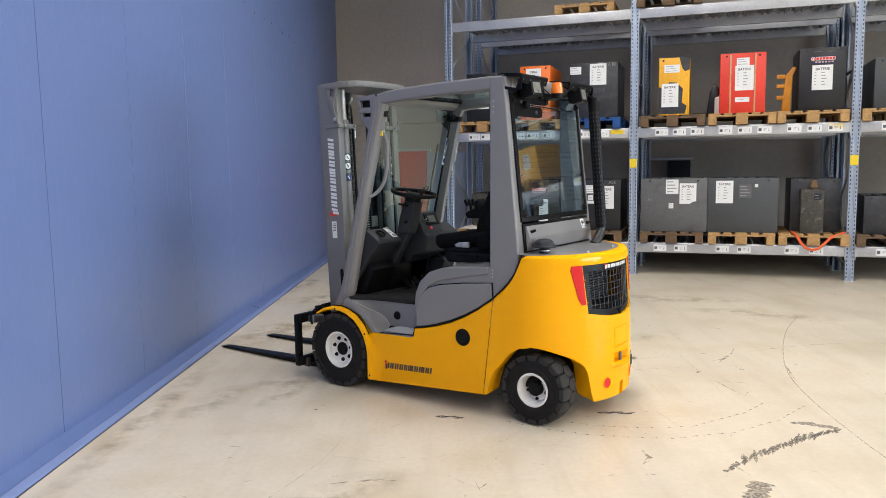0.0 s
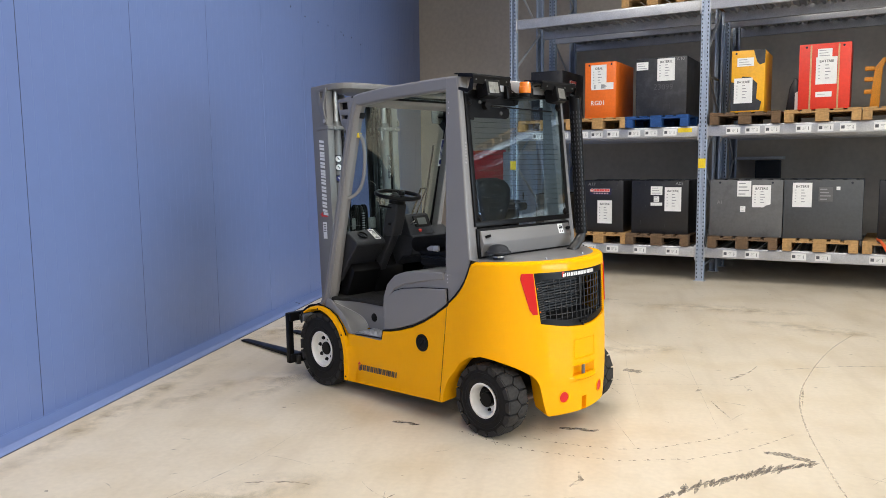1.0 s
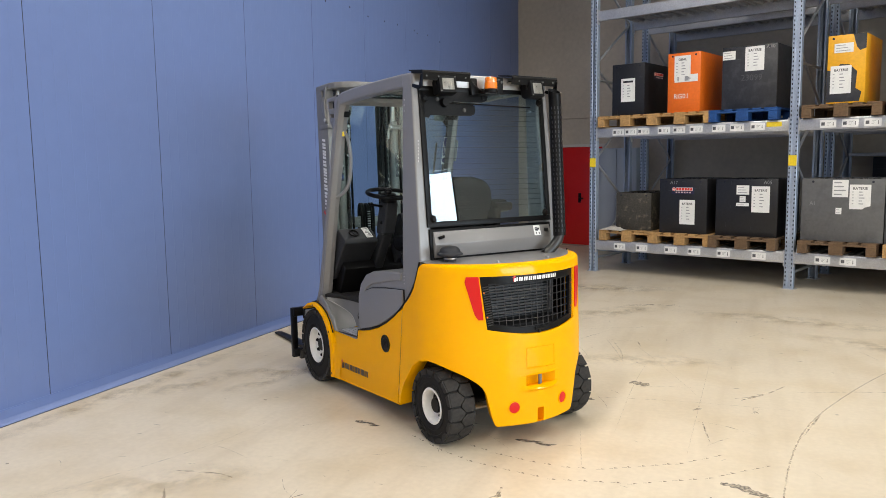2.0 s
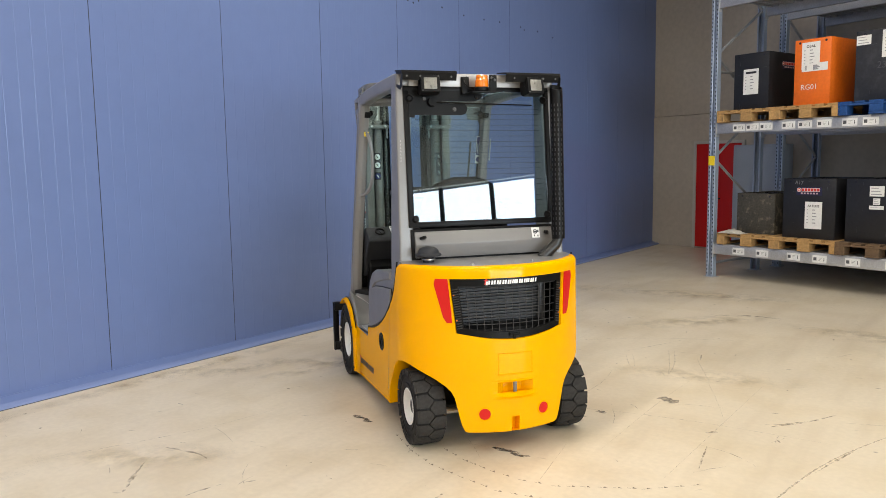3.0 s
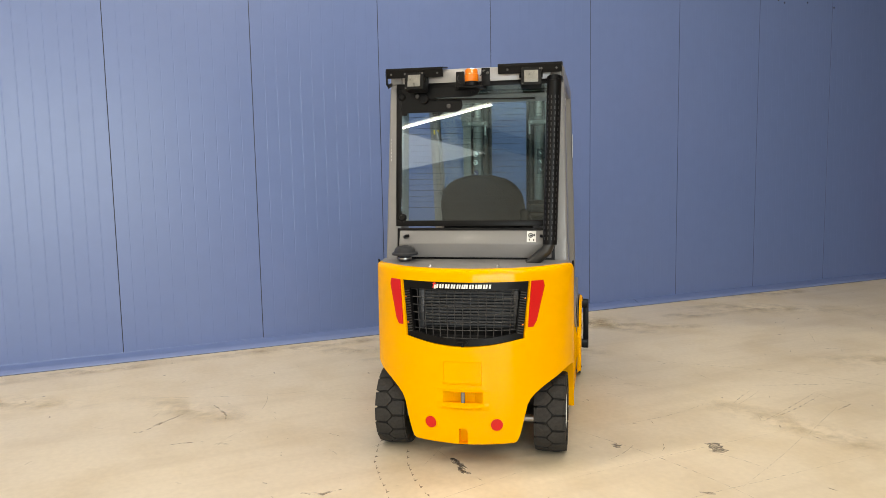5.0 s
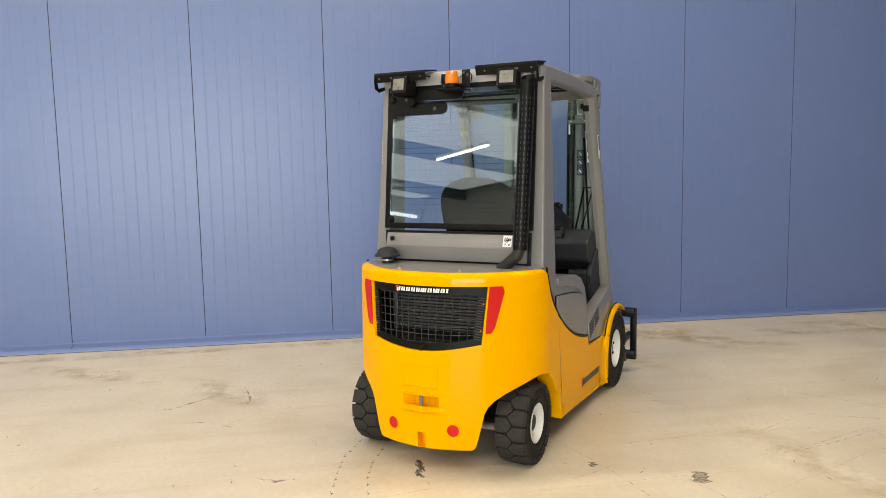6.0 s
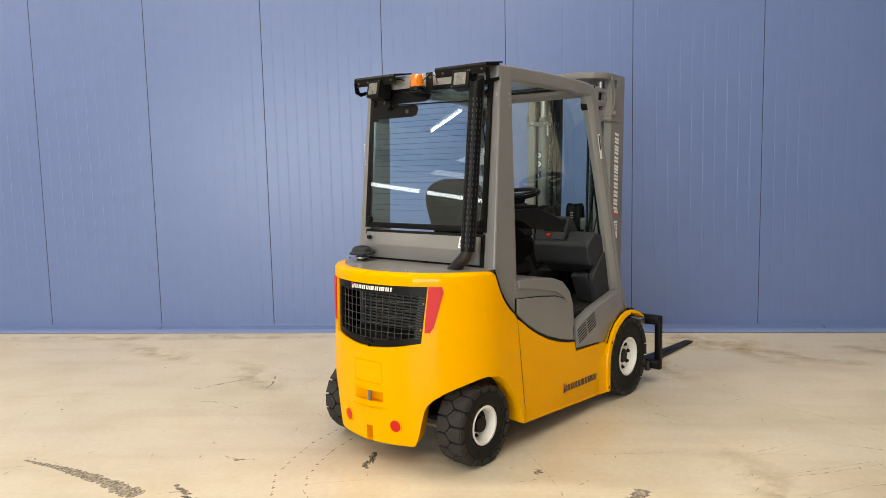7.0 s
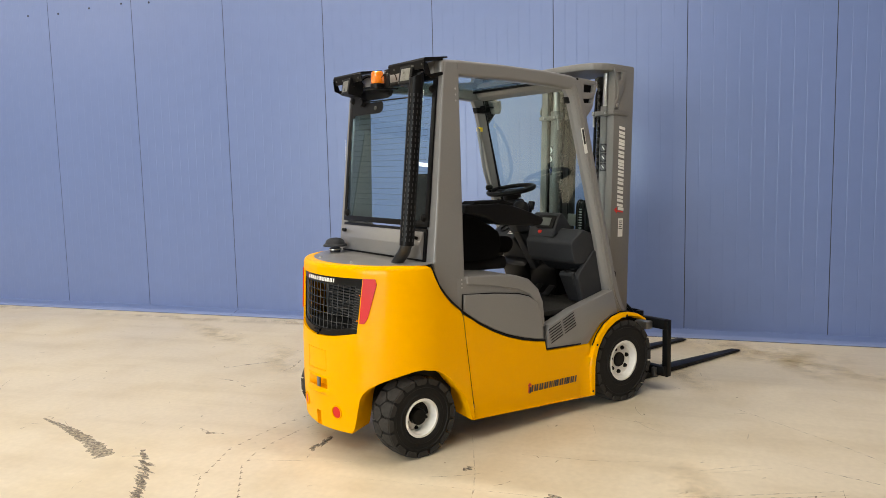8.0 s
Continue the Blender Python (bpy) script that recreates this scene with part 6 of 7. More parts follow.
part("seat_lever", prism([(-0.925, 0.975), (-0.83, 0.975), (-0.815, 0.99), (-0.85, 1.008), (-0.925, 1.012)], 'y', 0.228, 0.246, 0.005), SILVER, seat, "silver seat lever")

# dashboards either side of the mast, column and wheel
dl = [(-0.085, 0.72), (-0.125, 0.88), (-0.178, 1.045), (-0.198, 1.076), (-0.305, 1.010), (-0.318, 0.985), (-0.20, 0.855), (-0.105, 0.72)]
dash_l = part("dashboard", prism(dl, 'y', 0.16, 0.41, 0.012, seg=3), DASH, truck, "dark grey dashboard with round vent", smooth=40)
slope_l = pose(-0.255, 0.0, 1.0445, 0, -32, 0)
part("round_vent", turned(lathe([(0.037, 0.0), (0.036, 0.006), (0.031, 0.007), (0.029, 0.002), (0.028, -0.004), (0, -0.004)], 28), slope_l @ pose(0, 0.315, 0.0005)), PLASTIC, dash_l)
part("vent_grip", turned(box(-0.024, 0.024, -0.003, 0.003, -0.004, 0.004, 0.001), slope_l @ pose(0, 0.315, 0.0, 0, 0, 25)), DASH, dash_l)
part("data_plate", turned(box(-0.055, 0.055, -0.024, 0.024, 0, 0.002), slope_l @ pose(0, 0.215, 0.0006)), WHITEL, dash_l, "pale printed plate")
bm = bmesh.new()
for k in range(7):
    box(-0.046 + k * 0.014, -0.041 + k * 0.014, -0.019, 0.019 - 0.010 * (k % 3), 0.002, 0.0032, bm=bm)
part("plate_print", turned(bm, slope_l @ pose(0, 0.215, 0.0006)), GREYP, dash_l)
part("left_kick_panel", prism([(-0.06, 0.62), (-0.10, 0.735), (-0.20, 0.85), (-0.24, 0.80), (-0.15, 0.62)], 'y', 0.14, 0.38, 0.01), BLACK, truck)
dr = [(-0.10, 0.80), (-0.14, 0.93), (-0.175, 1.012), (-0.205, 1.050), (-0.285, 1.078), (-0.372, 1.018), (-0.388, 0.995), (-0.365, 0.895), (-0.345, 0.872), (-0.27, 0.865), (-0.19, 0.80)]
dash_r = part("dashboard", prism(dr, 'y', -0.425, -0.03, 0.012, seg=3), DASH, truck, "dark grey dashboard with display", smooth=40)
pod = [(-0.365, 1.020), (-0.352, 1.062), (-0.305, 1.160), (-0.288, 1.170), (-0.262, 1.160), (-0.205, 1.085), (-0.20, 1.02)]
disp = part("display", prism(pod, 'y', -0.248, -0.022, 0.014, seg=3), DASH, truck, "grey display unit", smooth=40)
slope_d = pose(-0.330, 0.0, 1.1105, 0, -64, 0)
part("screen_bezel", turned(box(-0.042, 0.042, -0.072, 0.072, 0.0, 0.007, 0.006), slope_d @ pose(0.004, -0.160, 0)), PLASTIC, disp)
part("screen", turned(box(-0.026, 0.026, -0.040, 0.040, 0.005, 0.0085, 0.002), slope_d @ pose(0.004, -0.160, 0)), SCREEN, disp)
part("key", turned(box(-0.004, 0.004, -0.010, 0.010, 0.0, 0.035, 0.002), slope_d @ pose(-0.004, -0.060, 0.0, 0, 0, 20)), STEEL, disp, "silver ignition key")
part("key_ring", turned(lathe([(0.011, -0.001), (0.013, 0), (0.011, 0.001), (0.009, 0)], 16, closed=True), slope_d @ pose(-0.022, -0.063, 0.030, 0, 80, 0)), STEEL, disp)
slope_r = pose(-0.330, 0.0, 1.0475, 0, -34.6, 0)
part("tray_recess", turned(box(-0.024, 0.022, -0.045, 0.045, 0.0, 0.002), slope_r @ pose(-0.018, -0.215, 0.001)), BLACK, dash_r)
part("stop_button", turned(lathe([(0.013, 0), (0.013, 0.012), (0.018, 0.014), (0.016, 0.024), (0, 0.026)], 16), slope_r @ pose(-0.010, -0.125, 0)), REDL, dash_r, "red stop button")
cheek = [(-0.298, 0.632), (-0.343, 0.786), (-0.335, 0.815), (-0.205, 0.945), (-0.17, 0.945), (-0.095, 0.69), (-0.09, 0.64)]
pocket_r = part("side_pocket", prism(cheek, 'y', -0.437, -0.400, 0.008, seg=3), DASH, truck, "dark grey side pocket", smooth=40)
part("pocket_front", prism([(-0.27, 0.63), (-0.355, 0.80), (-0.345, 0.822), (-0.24, 0.822), (-0.12, 0.63)], 'y', -0.40, -0.285, 0.010, seg=3), DASH, pocket_r, smooth=40)
part("cup_rim", turned(lathe([(0.050, 0.0), (0.048, 0.007), (0.041, 0.007), (0.039, -0.002), (0, -0.002)], 26), pose(-0.298, -0.343, 0.822, 0, -6, 0)), PLASTIC, pocket_r)
part("centre_cowl", prism([(0.0, 0.62), (-0.09, 0.85), (-0.13, 0.94), (-0.20, 0.80), (-0.18, 0.62)], 'y', -0.10, 0.15, 0.015), BLACK, truck)
CV = 0.10
colo = part("steering_column", prism([(-0.315, 1.255), (-0.425, 1.255), (-0.398, 1.13), (-0.362, 1.03), (-0.255, 1.03), (-0.272, 1.12)], 'y', CV - 0.048, CV + 0.048, 0.018, seg=3), DASH, truck, "dark grey steering column", smooth=40)
part("lower_column", prism([(-0.262, 1.04), (-0.358, 1.04), (-0.27, 0.90), (-0.185, 0.76), (-0.12, 0.63), (-0.02, 0.63), (-0.085, 0.78), (-0.18, 0.92)], 'y', CV - 0.036, CV + 0.036, 0.014, seg=3), DASH, colo, smooth=40)
part("tilt_knob", turned(lathe([(0, 0.012), (0.010, 0.010), (0.012, 0)], 14), pose(-0.345, CV + 0.048, 1.115, -90, 0, 0)), BLACK, colo)
sm = Matrix.Translation((-0.384, 0.105, 1.312)) @ pose(0, 0, 0, 0, -10, 0)
ring = [(0.148 + 0.014 * math.cos(2 * math.pi * k / 10), 0.014 * math.sin(2 * math.pi * k / 10)) for k in range(10)]
sw = part("steering_wheel", turned(lathe(ring, 44, closed=True), sm), PLASTIC, truck, "black steering wheel with knob", smooth=60)
part("wheel_boss", turned(lathe([(0.058, -0.055), (0.058, -0.015), (0.045, 0.0), (0, 0.004)], 24), sm), PLASTIC, sw)
for a in (90, 210, 330):
    part("spoke", turned(box(0.03, 0.145, -0.016, 0.016, -0.012, -0.002, 0.004), sm @ pose(0, 0, 0, 0, 0, a)), PLASTIC, sw)
part("spinner_knob", turned(lathe([(0.010, 0.0), (0.010, 0.022), (0.022, 0.028), (0.024, 0.042), (0.018, 0.054), (0, 0.056)], 18), sm @ pose(-0.118, 0.072, 0)), PLASTIC, sw)
part("direction_lever", tube([(-0.36, 0.14, 1.225), (-0.37, 0.25, 1.245)], 0.008, 8), PLASTIC, colo)
arm = [(-1.13, 1.262), (-0.90, 1.262), (-0.82, 1.250), (-0.74, 1.228), (-0.57, 1.168), (-0.555, 1.148), (-0.575, 1.122), (-0.62, 1.118), (-0.90, 1.142), (-1.0, 1.19), (-1.13, 1.215)]
part("armrest", prism(arm, 'y', -0.375, -0.255, 0.016, seg=3), PLASTIC, truck, "black armrest", smooth=40)
part("arm_pad", prism([(-1.08, 1.262), (-1.06, 1.278), (-0.86, 1.276), (-0.79, 1.256), (-0.78, 1.242), (-0.82, 1.248), (-0.90, 1.258)], 'y', -0.370, -0.260, 0.006, seg=2), SEATM, truck, smooth=40)
part("joystick_pod", turned(lathe([(0, 0.075), (0.030, 0.068), (0.048, 0.045), (0.052, 0.0), (0.045, -0.03)], 22), pose(-0.675, -0.30, 1.19, 0, 10, 0)), PLASTIC, truck, smooth=40)
js = part("joystick", tube([(-0.60, -0.29, 1.16), (-0.585, -0.29, 1.21)], 0.010, 10), BLACK, truck)
for k in range(3):
    part("finger_lever", turned(cushion(0.022, 0.020, 0.050, 0.008), pose(-0.592 + 0.012 * k, -0.315 + 0.026 * k, 1.232, 0, 14 + 8 * k, 0)), PLASTIC, js)
for y in (0.02, -0.09):
    part("pedal", turned(box(-0.045, 0.045, -0.030, 0.030, 0, 0.012, 0.004), pose(-0.24, y, 0.66, 0, -38, 0)), BLACK, truck)
part("front_wall", prism([(0.03, 0.60), (-0.055, 0.80), (-0.075, 0.80), (-0.01, 0.60)], 'y', -0.43, 0.43), BLACK, truck)

# entry grab rail, mirror, stickers on the posts, wiper in front
rail = part("grab_rail", tube([(-0.345, 0.448, 1.738), (-0.375, 0.432, 1.735), (-0.398, 0.408, 1.69), (-0.396, 0.390, 1.60), (-0.384, 0.385, 1.495), (-0.362, 0.385, 1.405), (-0.330, 0.395, 1.345), (-0.295, 0.425, 1.308), (-0.275, 0.445, 1.300)], 0.012, 10, smooth_path=2), GREY, truck, "grey entry grab rail")
part("rail_tag", box(-0.392, -0.360, 0.408, 0.438, 1.695, 1.725, 0.003), YELLOWL, rail, "small yellow tag")
for y in (0.391, -0.391):
    clip = part("mirror_clamp", turned(cushion(0.030, 0.036, 0.034, 0.010), pose(-0.372, y, 1.848)), PLASTIC, truck)
    part("clamp_bracket", tube([(-0.372, y, 1.848), (-0.345, y * 1.10, 1.836)], 0.007, 8), PLASTIC, clip)
    part("mirror_arm", tube([(-0.372, y, 1.852), (-0.325, y * 1.02, 1.858), (-0.285, y * 0.97, 1.856)], 0.006, 8), PLASTIC, clip)
    part("mirror", turned(prism([(0.050, 0.046), (-0.050, 0.042), (-0.054, 0.034), (-0.052, -0.012), (-0.034, -0.044), (-0.026, -0.047), (0.034, -0.042), (0.040, -0.036), (0.054, 0.038)], 'x', -0.006, 0.006, 0.004), pose(-0.278, y * 0.95, 1.856, 0, -10, 8 if y > 0 else -8)), MASTGREY, truck, "grey backed mirror")
wsm = pose(ws0.x, 0, ws0.z, 0, ang, 0)
st = part("screen_sticker", turned(box(-0.0085, -0.0065, -0.432, -0.388, 0.870, 1.068), wsm), WHITEL, truck, "blue and white notice sticker")
part("sticker_field", turned(box(-0.0095, -0.0085, -0.429, -0.391, 0.935, 1.064), wsm), BLUEL, st)
part("sticker_disc", turned(lathe([(0, 0.001), (0.019, 0.001), (0.019, 0)], 20), wsm @ pose(-0.0085, -0.410, 0.902, 0, -90, 0)), BLUEL, st)
bm = bmesh.new()
for k in range(3):
    box(-0.0102, -0.0095, -0.424 + k * 0.011, -0.420 + k * 0.011, 0.942, 1.055 - 0.02 * k, bm=bm)
part("sticker_print", turned(bm, wsm), WHITEL, st)
stick = part("outer_sticker", turned(box(-0.012, 0.012, -0.001, 0.001, -0.075, 0.075), pose(-0.330, -0.4775, 1.60, 0, -13, 0)), WHITEL, truck, "white sticker with dark print")
part("sticker_print", turned(box(-0.007, 0.007, -0.0022, -0.001, -0.02, 0.068), pose(-0.330, -0.4775, 1.60, 0, -13, 0)), BLACKL, stick)
wip = part("front_wiper", tube([(-0.03, -0.20, 0.86), (-0.07, -0.25, 1.05), (-0.14, -0.33, 1.34), (-0.13, -0.39, 1.34)], 0.007, 8), BLACK, truck, "black windscreen wiper")
part("wiper_arm", tube([(-0.03, -0.235, 0.86), (-0.07, -0.29, 1.05), (-0.135, -0.39, 1.34)], 0.005, 8), BLACK, wip)
part("wiper_blade", tube([(-0.10, -0.355, 0.98), (-0.25, -0.362, 1.66)], 0.007, 8), BLACK, wip)
# hoses and a link chain looping over in the middle of the mast
for v in (-0.052, -0.034, 0.030, 0.046):
    part("mast_hose", tube([(0.20, v, 0.35), (0.20, v, 1.14), (0.205, v, 1.205), (0.225, v, 1.228), (0.248, v, 1.205), (0.255, v, 1.12), (0.255, v, 0.40)], 0.010, 8, smooth_path=2), BLACK, mast, "black hydraulic hose")
link_back = part("hose_carrier", tube([(0.205, -0.003, 0.35), (0.205, -0.003, 1.13), (0.212, -0.003, 1.19), (0.230, -0.003, 1.212), (0.250, -0.003, 1.19), (0.255, -0.003, 1.10), (0.255, -0.003, 0.40)], 0.024, 10, smooth_path=2), BLACK, mast, "black link chain carrying the hoses")
src = None
for k in range(28):
    m = pose(0.180, -0.003, 0.68 + k * 0.018)
    if src is None:
        src = part("chain_link", box(-0.004, 0.004, -0.012, 0.012, -0.004, 0.004, 0.0015, seg=1), PALEP, link_back)
        src.matrix_basis = m
    else:
        share("chain_link", src, link_back, m)
bm = bmesh.new()
for k in range(7):
    box(-1.372, -1.370, 0.4695, 0.4705, 1.52 + k * 0.018, 1.530 + k * 0.018, bm=bm)
part("post_print", turned(bm, pose(-0.012, -0.01, 0)), WHITEL, truck)


# ---- pallet rack along the back wall ----
rack = empty("pallet_rack", RACK, "long galvanised pallet rack standing on the concrete floor", "rack")
S = [0.0, 2.58, 5.20, 7.82, 10.44, 13.06, 15.20]
LEVELS = (0.435, 1.955, 3.49)
DEPTH, RACK_H = 1.05, 5.2


def rack_post():
    """An open profile post, 100 mm wide, with returned lips."""
    w, d, t = 0.05, 0.075, 0.003
    prof = [(-w, d), (-w, 0.004), (-w + 0.004, 0), (-0.018, 0), (-0.014, 0.006), (0.014, 0.006), (0.018, 0), (w - 0.004, 0), (w, 0.004), (w, d), (w - 0.02, d), (w - 0.02, d - t), (w - t, d - t), (w - t, 0.006), (-w + t, 0.006), (-w + t, d - t), (-w + 0.02, d - t), (-w + 0.02, d)]
    return prism(prof, 'z', 0.0, RACK_H)


psrc = hsrc = fsrc = None
for s in S:
    for back_side in (0, 1):
        m = pose(s, 0, 0) if not back_side else pose(s, DEPTH, 0, 0, 0, 180)
        if psrc is None:
            psrc = p = part("post", rack_post(), POSTBLUE, rack, smooth=25)
            p.matrix_basis = m
            bm = bmesh.new()
            for k in range(int(RACK_H / 0.05) - 1):
                for x in (-0.033, 0.033):
                    box(x - 0.006, x + 0.006, -0.0012, 0.001, 0.05 + k * 0.05 - 0.011, 0.05 + k * 0.05 + 0.011, bm=bm)
            hsrc = tagged(part("post_slotting", bm, JOINT, rack, smooth=0), kind="stuff")
            hsrc.matrix_basis = m
            fsrc = part("foot_plate", box(-0.07, 0.07, -0.02, 0.11, 0, 0.008), GALV, rack, smooth=0)
            fsrc.matrix_basis = m
        else:
            share("post", psrc, rack, m)
            tagged(share("post_slotting", hsrc, rack, m), kind="stuff")
            share("foot_plate", fsrc, rack, m)
    # frame bracing
    z = 0.25
    k = 0
    while z < RACK_H - 0.7:
        y0, y1 = (0.06, DEPTH - 0.06) if k % 2 == 0 else (DEPTH - 0.06, 0.06)
        part("brace", tube([(s, y0, z), (s, y1, z + 0.62)], 0.017, 6), GALV, rack)
        z += 0.64
        k += 1
    for z in (0.18, 2.6, 4.6):
        part("brace", tube([(s, 0.06, z), (s, DEPTH - 0.06, z)], 0.017, 6), GALV, rack)
    if s in (0.0, 2.58, 5.2):
        part("yellow_tag", box(s - 0.045, s + 0.045, -0.004, -0.001, 1.43, 1.55), YELLOWL, rack, smooth=0)
deck_p = lab = labp = None
for b, (s0, s1) in enumerate(zip(S, S[1:])):
    for lev, zt in enumerate(LEVELS):
        for yb in (0.0, DEPTH):
            y0, y1 = (-0.004, 0.046) if yb == 0 else (DEPTH - 0.046, DEPTH + 0.004)
            prof = [(y0, zt), (y1, zt), (y1, zt - 0.13), (y0, zt - 0.13)] if yb else [(y0, zt - 0.018), (y0 + 0.006, zt), (y1, zt), (y1, zt - 0.13), (y0, zt - 0.13), (y0, zt - 0.035)]
            part("beam", prism(prof, 'x', s0 + 0.054, s1 - 0.054, 0.004), GALV, rack, smooth=25)
            for sx in (s0 + 0.055, s1 - 0.055):
                part("beam_connector", box(sx - 0.006, sx + 0.006, y0 - 0.008, y1, zt - 0.17, zt + 0.02, 0.002), GALV, rack, smooth=0)
        n = 12 if s1 - s0 > 2.4 else 9
        w = (s1 - s0 - 0.13) / n
        for k in range(n):
            x = s0 + 0.065 + k * w
            if deck_p is None:
                prof = [(0.004, 0), (w * 0.2, 0), (w * 0.25, -0.025), (w * 0.40, -0.025), (w * 0.45, 0), (w * 0.62, 0), (w * 0.67, -0.025), (w * 0.82, -0.025), (w * 0.87, 0), (w - 0.004, 0), (w - 0.004, -0.004), (0.004, -0.004)]
                top = [(a, c) for a, c in prof[:10]]
                low = [(a, c - 0.003) for a, c in top[::-1]]
                deck_p = o = part("deck_panel", prism(top + low, 'y', 0.05, DEPTH - 0.05), GALVD, rack, smooth=0)
            else:
                o = share("deck_panel", deck_p, rack, Matrix())
            o.matrix_basis = pose(x, 0, zt + 0.003)
        if lev == 2:
            continue
        # white bin labels on the beam
        if lev == 0:
            spots = [0.30, 0.62, 1.02, 1.33, 1.70, 2.12] if b == 0 else [0.24, 0.50, 1.02, 1.28, 1.84, 2.12]
        else:
            spots = [0.26, 0.44, 0.62, 0.90, 1.10, 1.32, 1.60, 1.82, 2.06] if b == 0 else [0.24, 0.46, 0.68, 1.02, 1.25, 1.48, 1.82, 2.05, 2.28]
        for sp in spots:
            m = pose(s0 + sp + 0.12, -0.006, zt - 0.068)
            if lab is None:
                lab = o = part("label", box(-0.082, 0.082, -0.001, 0.001, -0.042, 0.042), WHITEL, rack, smooth=0)
                bm = box(-0.070, -0.034, -0.0018, -0.001, -0.018, 0.018)
                for k in range(3):
                    box(-0.012, 0.030 - 0.010 * k, -0.0018, -0.001, 0.012 - k * 0.014, 0.0145 - k * 0.014, bm=bm)
                prism([(0.045, -0.01), (0.058, -0.01), (0.0515, -0.026)], 'y', -0.0018, -0.001, bm=bm)
                box(0.0485, 0.0545, -0.0018, -0.001, -0.012, 0.018, bm=bm)
                labp = tagged(part("label_print", bm, GREYP, o, smooth=0), kind="stuff")
            else:
                o = share("label", lab, rack, m)
                tagged(share("label_print", labp, o, Matrix()), kind="stuff")
            o.matrix_basis = m
        if lev == 1:
            part("yellow_plate", box(s1 - 0.30, s1 - 0.13, -0.007, -0.005, zt - 0.075, zt - 0.02), YELLOWL, rack, smooth=0)

# a second rack row stands back to back with it
rack2 = empty("pallet_rack", RACK @ pose(0, 1.50, 0), "empty galvanised pallet rack standing back to back with the loaded one", "rack")
for s in S[:-1]:
    for yb in (0.0, 1.0):
        m = pose(s, yb, 0, 0, 0, 180 if yb else 0)
        share("post", psrc, rack2, m)
        tagged(share("post_slotting", hsrc, rack2, m), kind="stuff")
        share("foot_plate", fsrc, rack2, m)
    for k in range(7):
        z = 0.25 + 0.64 * k
        y0, y1 = (0.06, 0.94) if k % 2 else (0.94, 0.06)
        part("brace", tube([(s, y0, z), (s, y1, z + 0.62)], 0.017, 6), GALV, rack2)
for s0, s1 in zip(S[:-1], S[1:-1]):
    # decks and lowest beams are unseen, added to keep light off the floor
    for zt in LEVELS:
        for k in range(12):
            share("deck_panel", deck_p, rack2, pose(s0 + 0.065 + k * (s1 - s0 - 0.13) / 12, -0.03, zt + 0.003))
        for y0 in (0.0, 0.95):
            part("beam", box(s0 + 0.054, s1 - 0.054, y0, y0 + 0.05, zt - 0.13, zt, 0.004), GALV, rack2)


# ---- pallets ----
def pallet(mat, label):
    """A 0.8 by 1.2 m pallet, front edge on y = 0."""
    e = empty("pallet", Matrix(), label, "pallet", "pallets on the rack")
    for y in (0.0725, 0.6, 1.1275):
        for x in (-0.35, 0.0, 0.35):
            w = 0.072 if x == 0 else 0.05
            part("block", box(x - w, x + w, y - 0.0725, y + 0.0725, 0.022, 0.10, 0.004, seg=1), mat, e, smooth=0)
    for x, w in ((-0.35, 0.05), (0, 0.0725), (0.35, 0.05)):
        part("bottom_board", box(x - w, x + w, 0, 1.2, 0, 0.022, 0.003, seg=1), mat, e, smooth=0)
    for y in (0.0725, 0.6, 1.1275):
        part("cross_board", box(-0.4, 0.4, y - 0.0725, y + 0.0725, 0.10, 0.122, 0.003, seg=1), mat, e, smooth=0)
    for x, w in ((-0.3275, 0.0725), (-0.165, 0.05), (0, 0.0725), (0.165, 0.05), (0.3275, 0.0725)):
        part("deck_board", box(x - w, x + w, 0, 1.2, 0.122, 0.144, 0.003, seg=1), mat, e, smooth=0)
    return e


PAL = {}


def put_pallet(kind, s, lev, turn=0.0, y=-0.06):
    mat, label = {"new": (WOOD, "pale wooden pallet with open blocks on the rack"), "old": (WOODD, "dark weathered wooden pallet on the rack"), "blue": (WOODB, "blue painted wooden pallet on the rack")}[kind]
    m = in_rack(s, y, LEVELS[lev] + 0.004, turn)
    if kind not in PAL:
        PAL[kind] = pallet(mat, label)
        PAL[kind].matrix_world = m
    else:
        copy_thing(PAL[kind], m)


# ---- batteries ----
BAT_WORD = letters("BATERIE", 0.042, BLACKL, bold=0.0006)


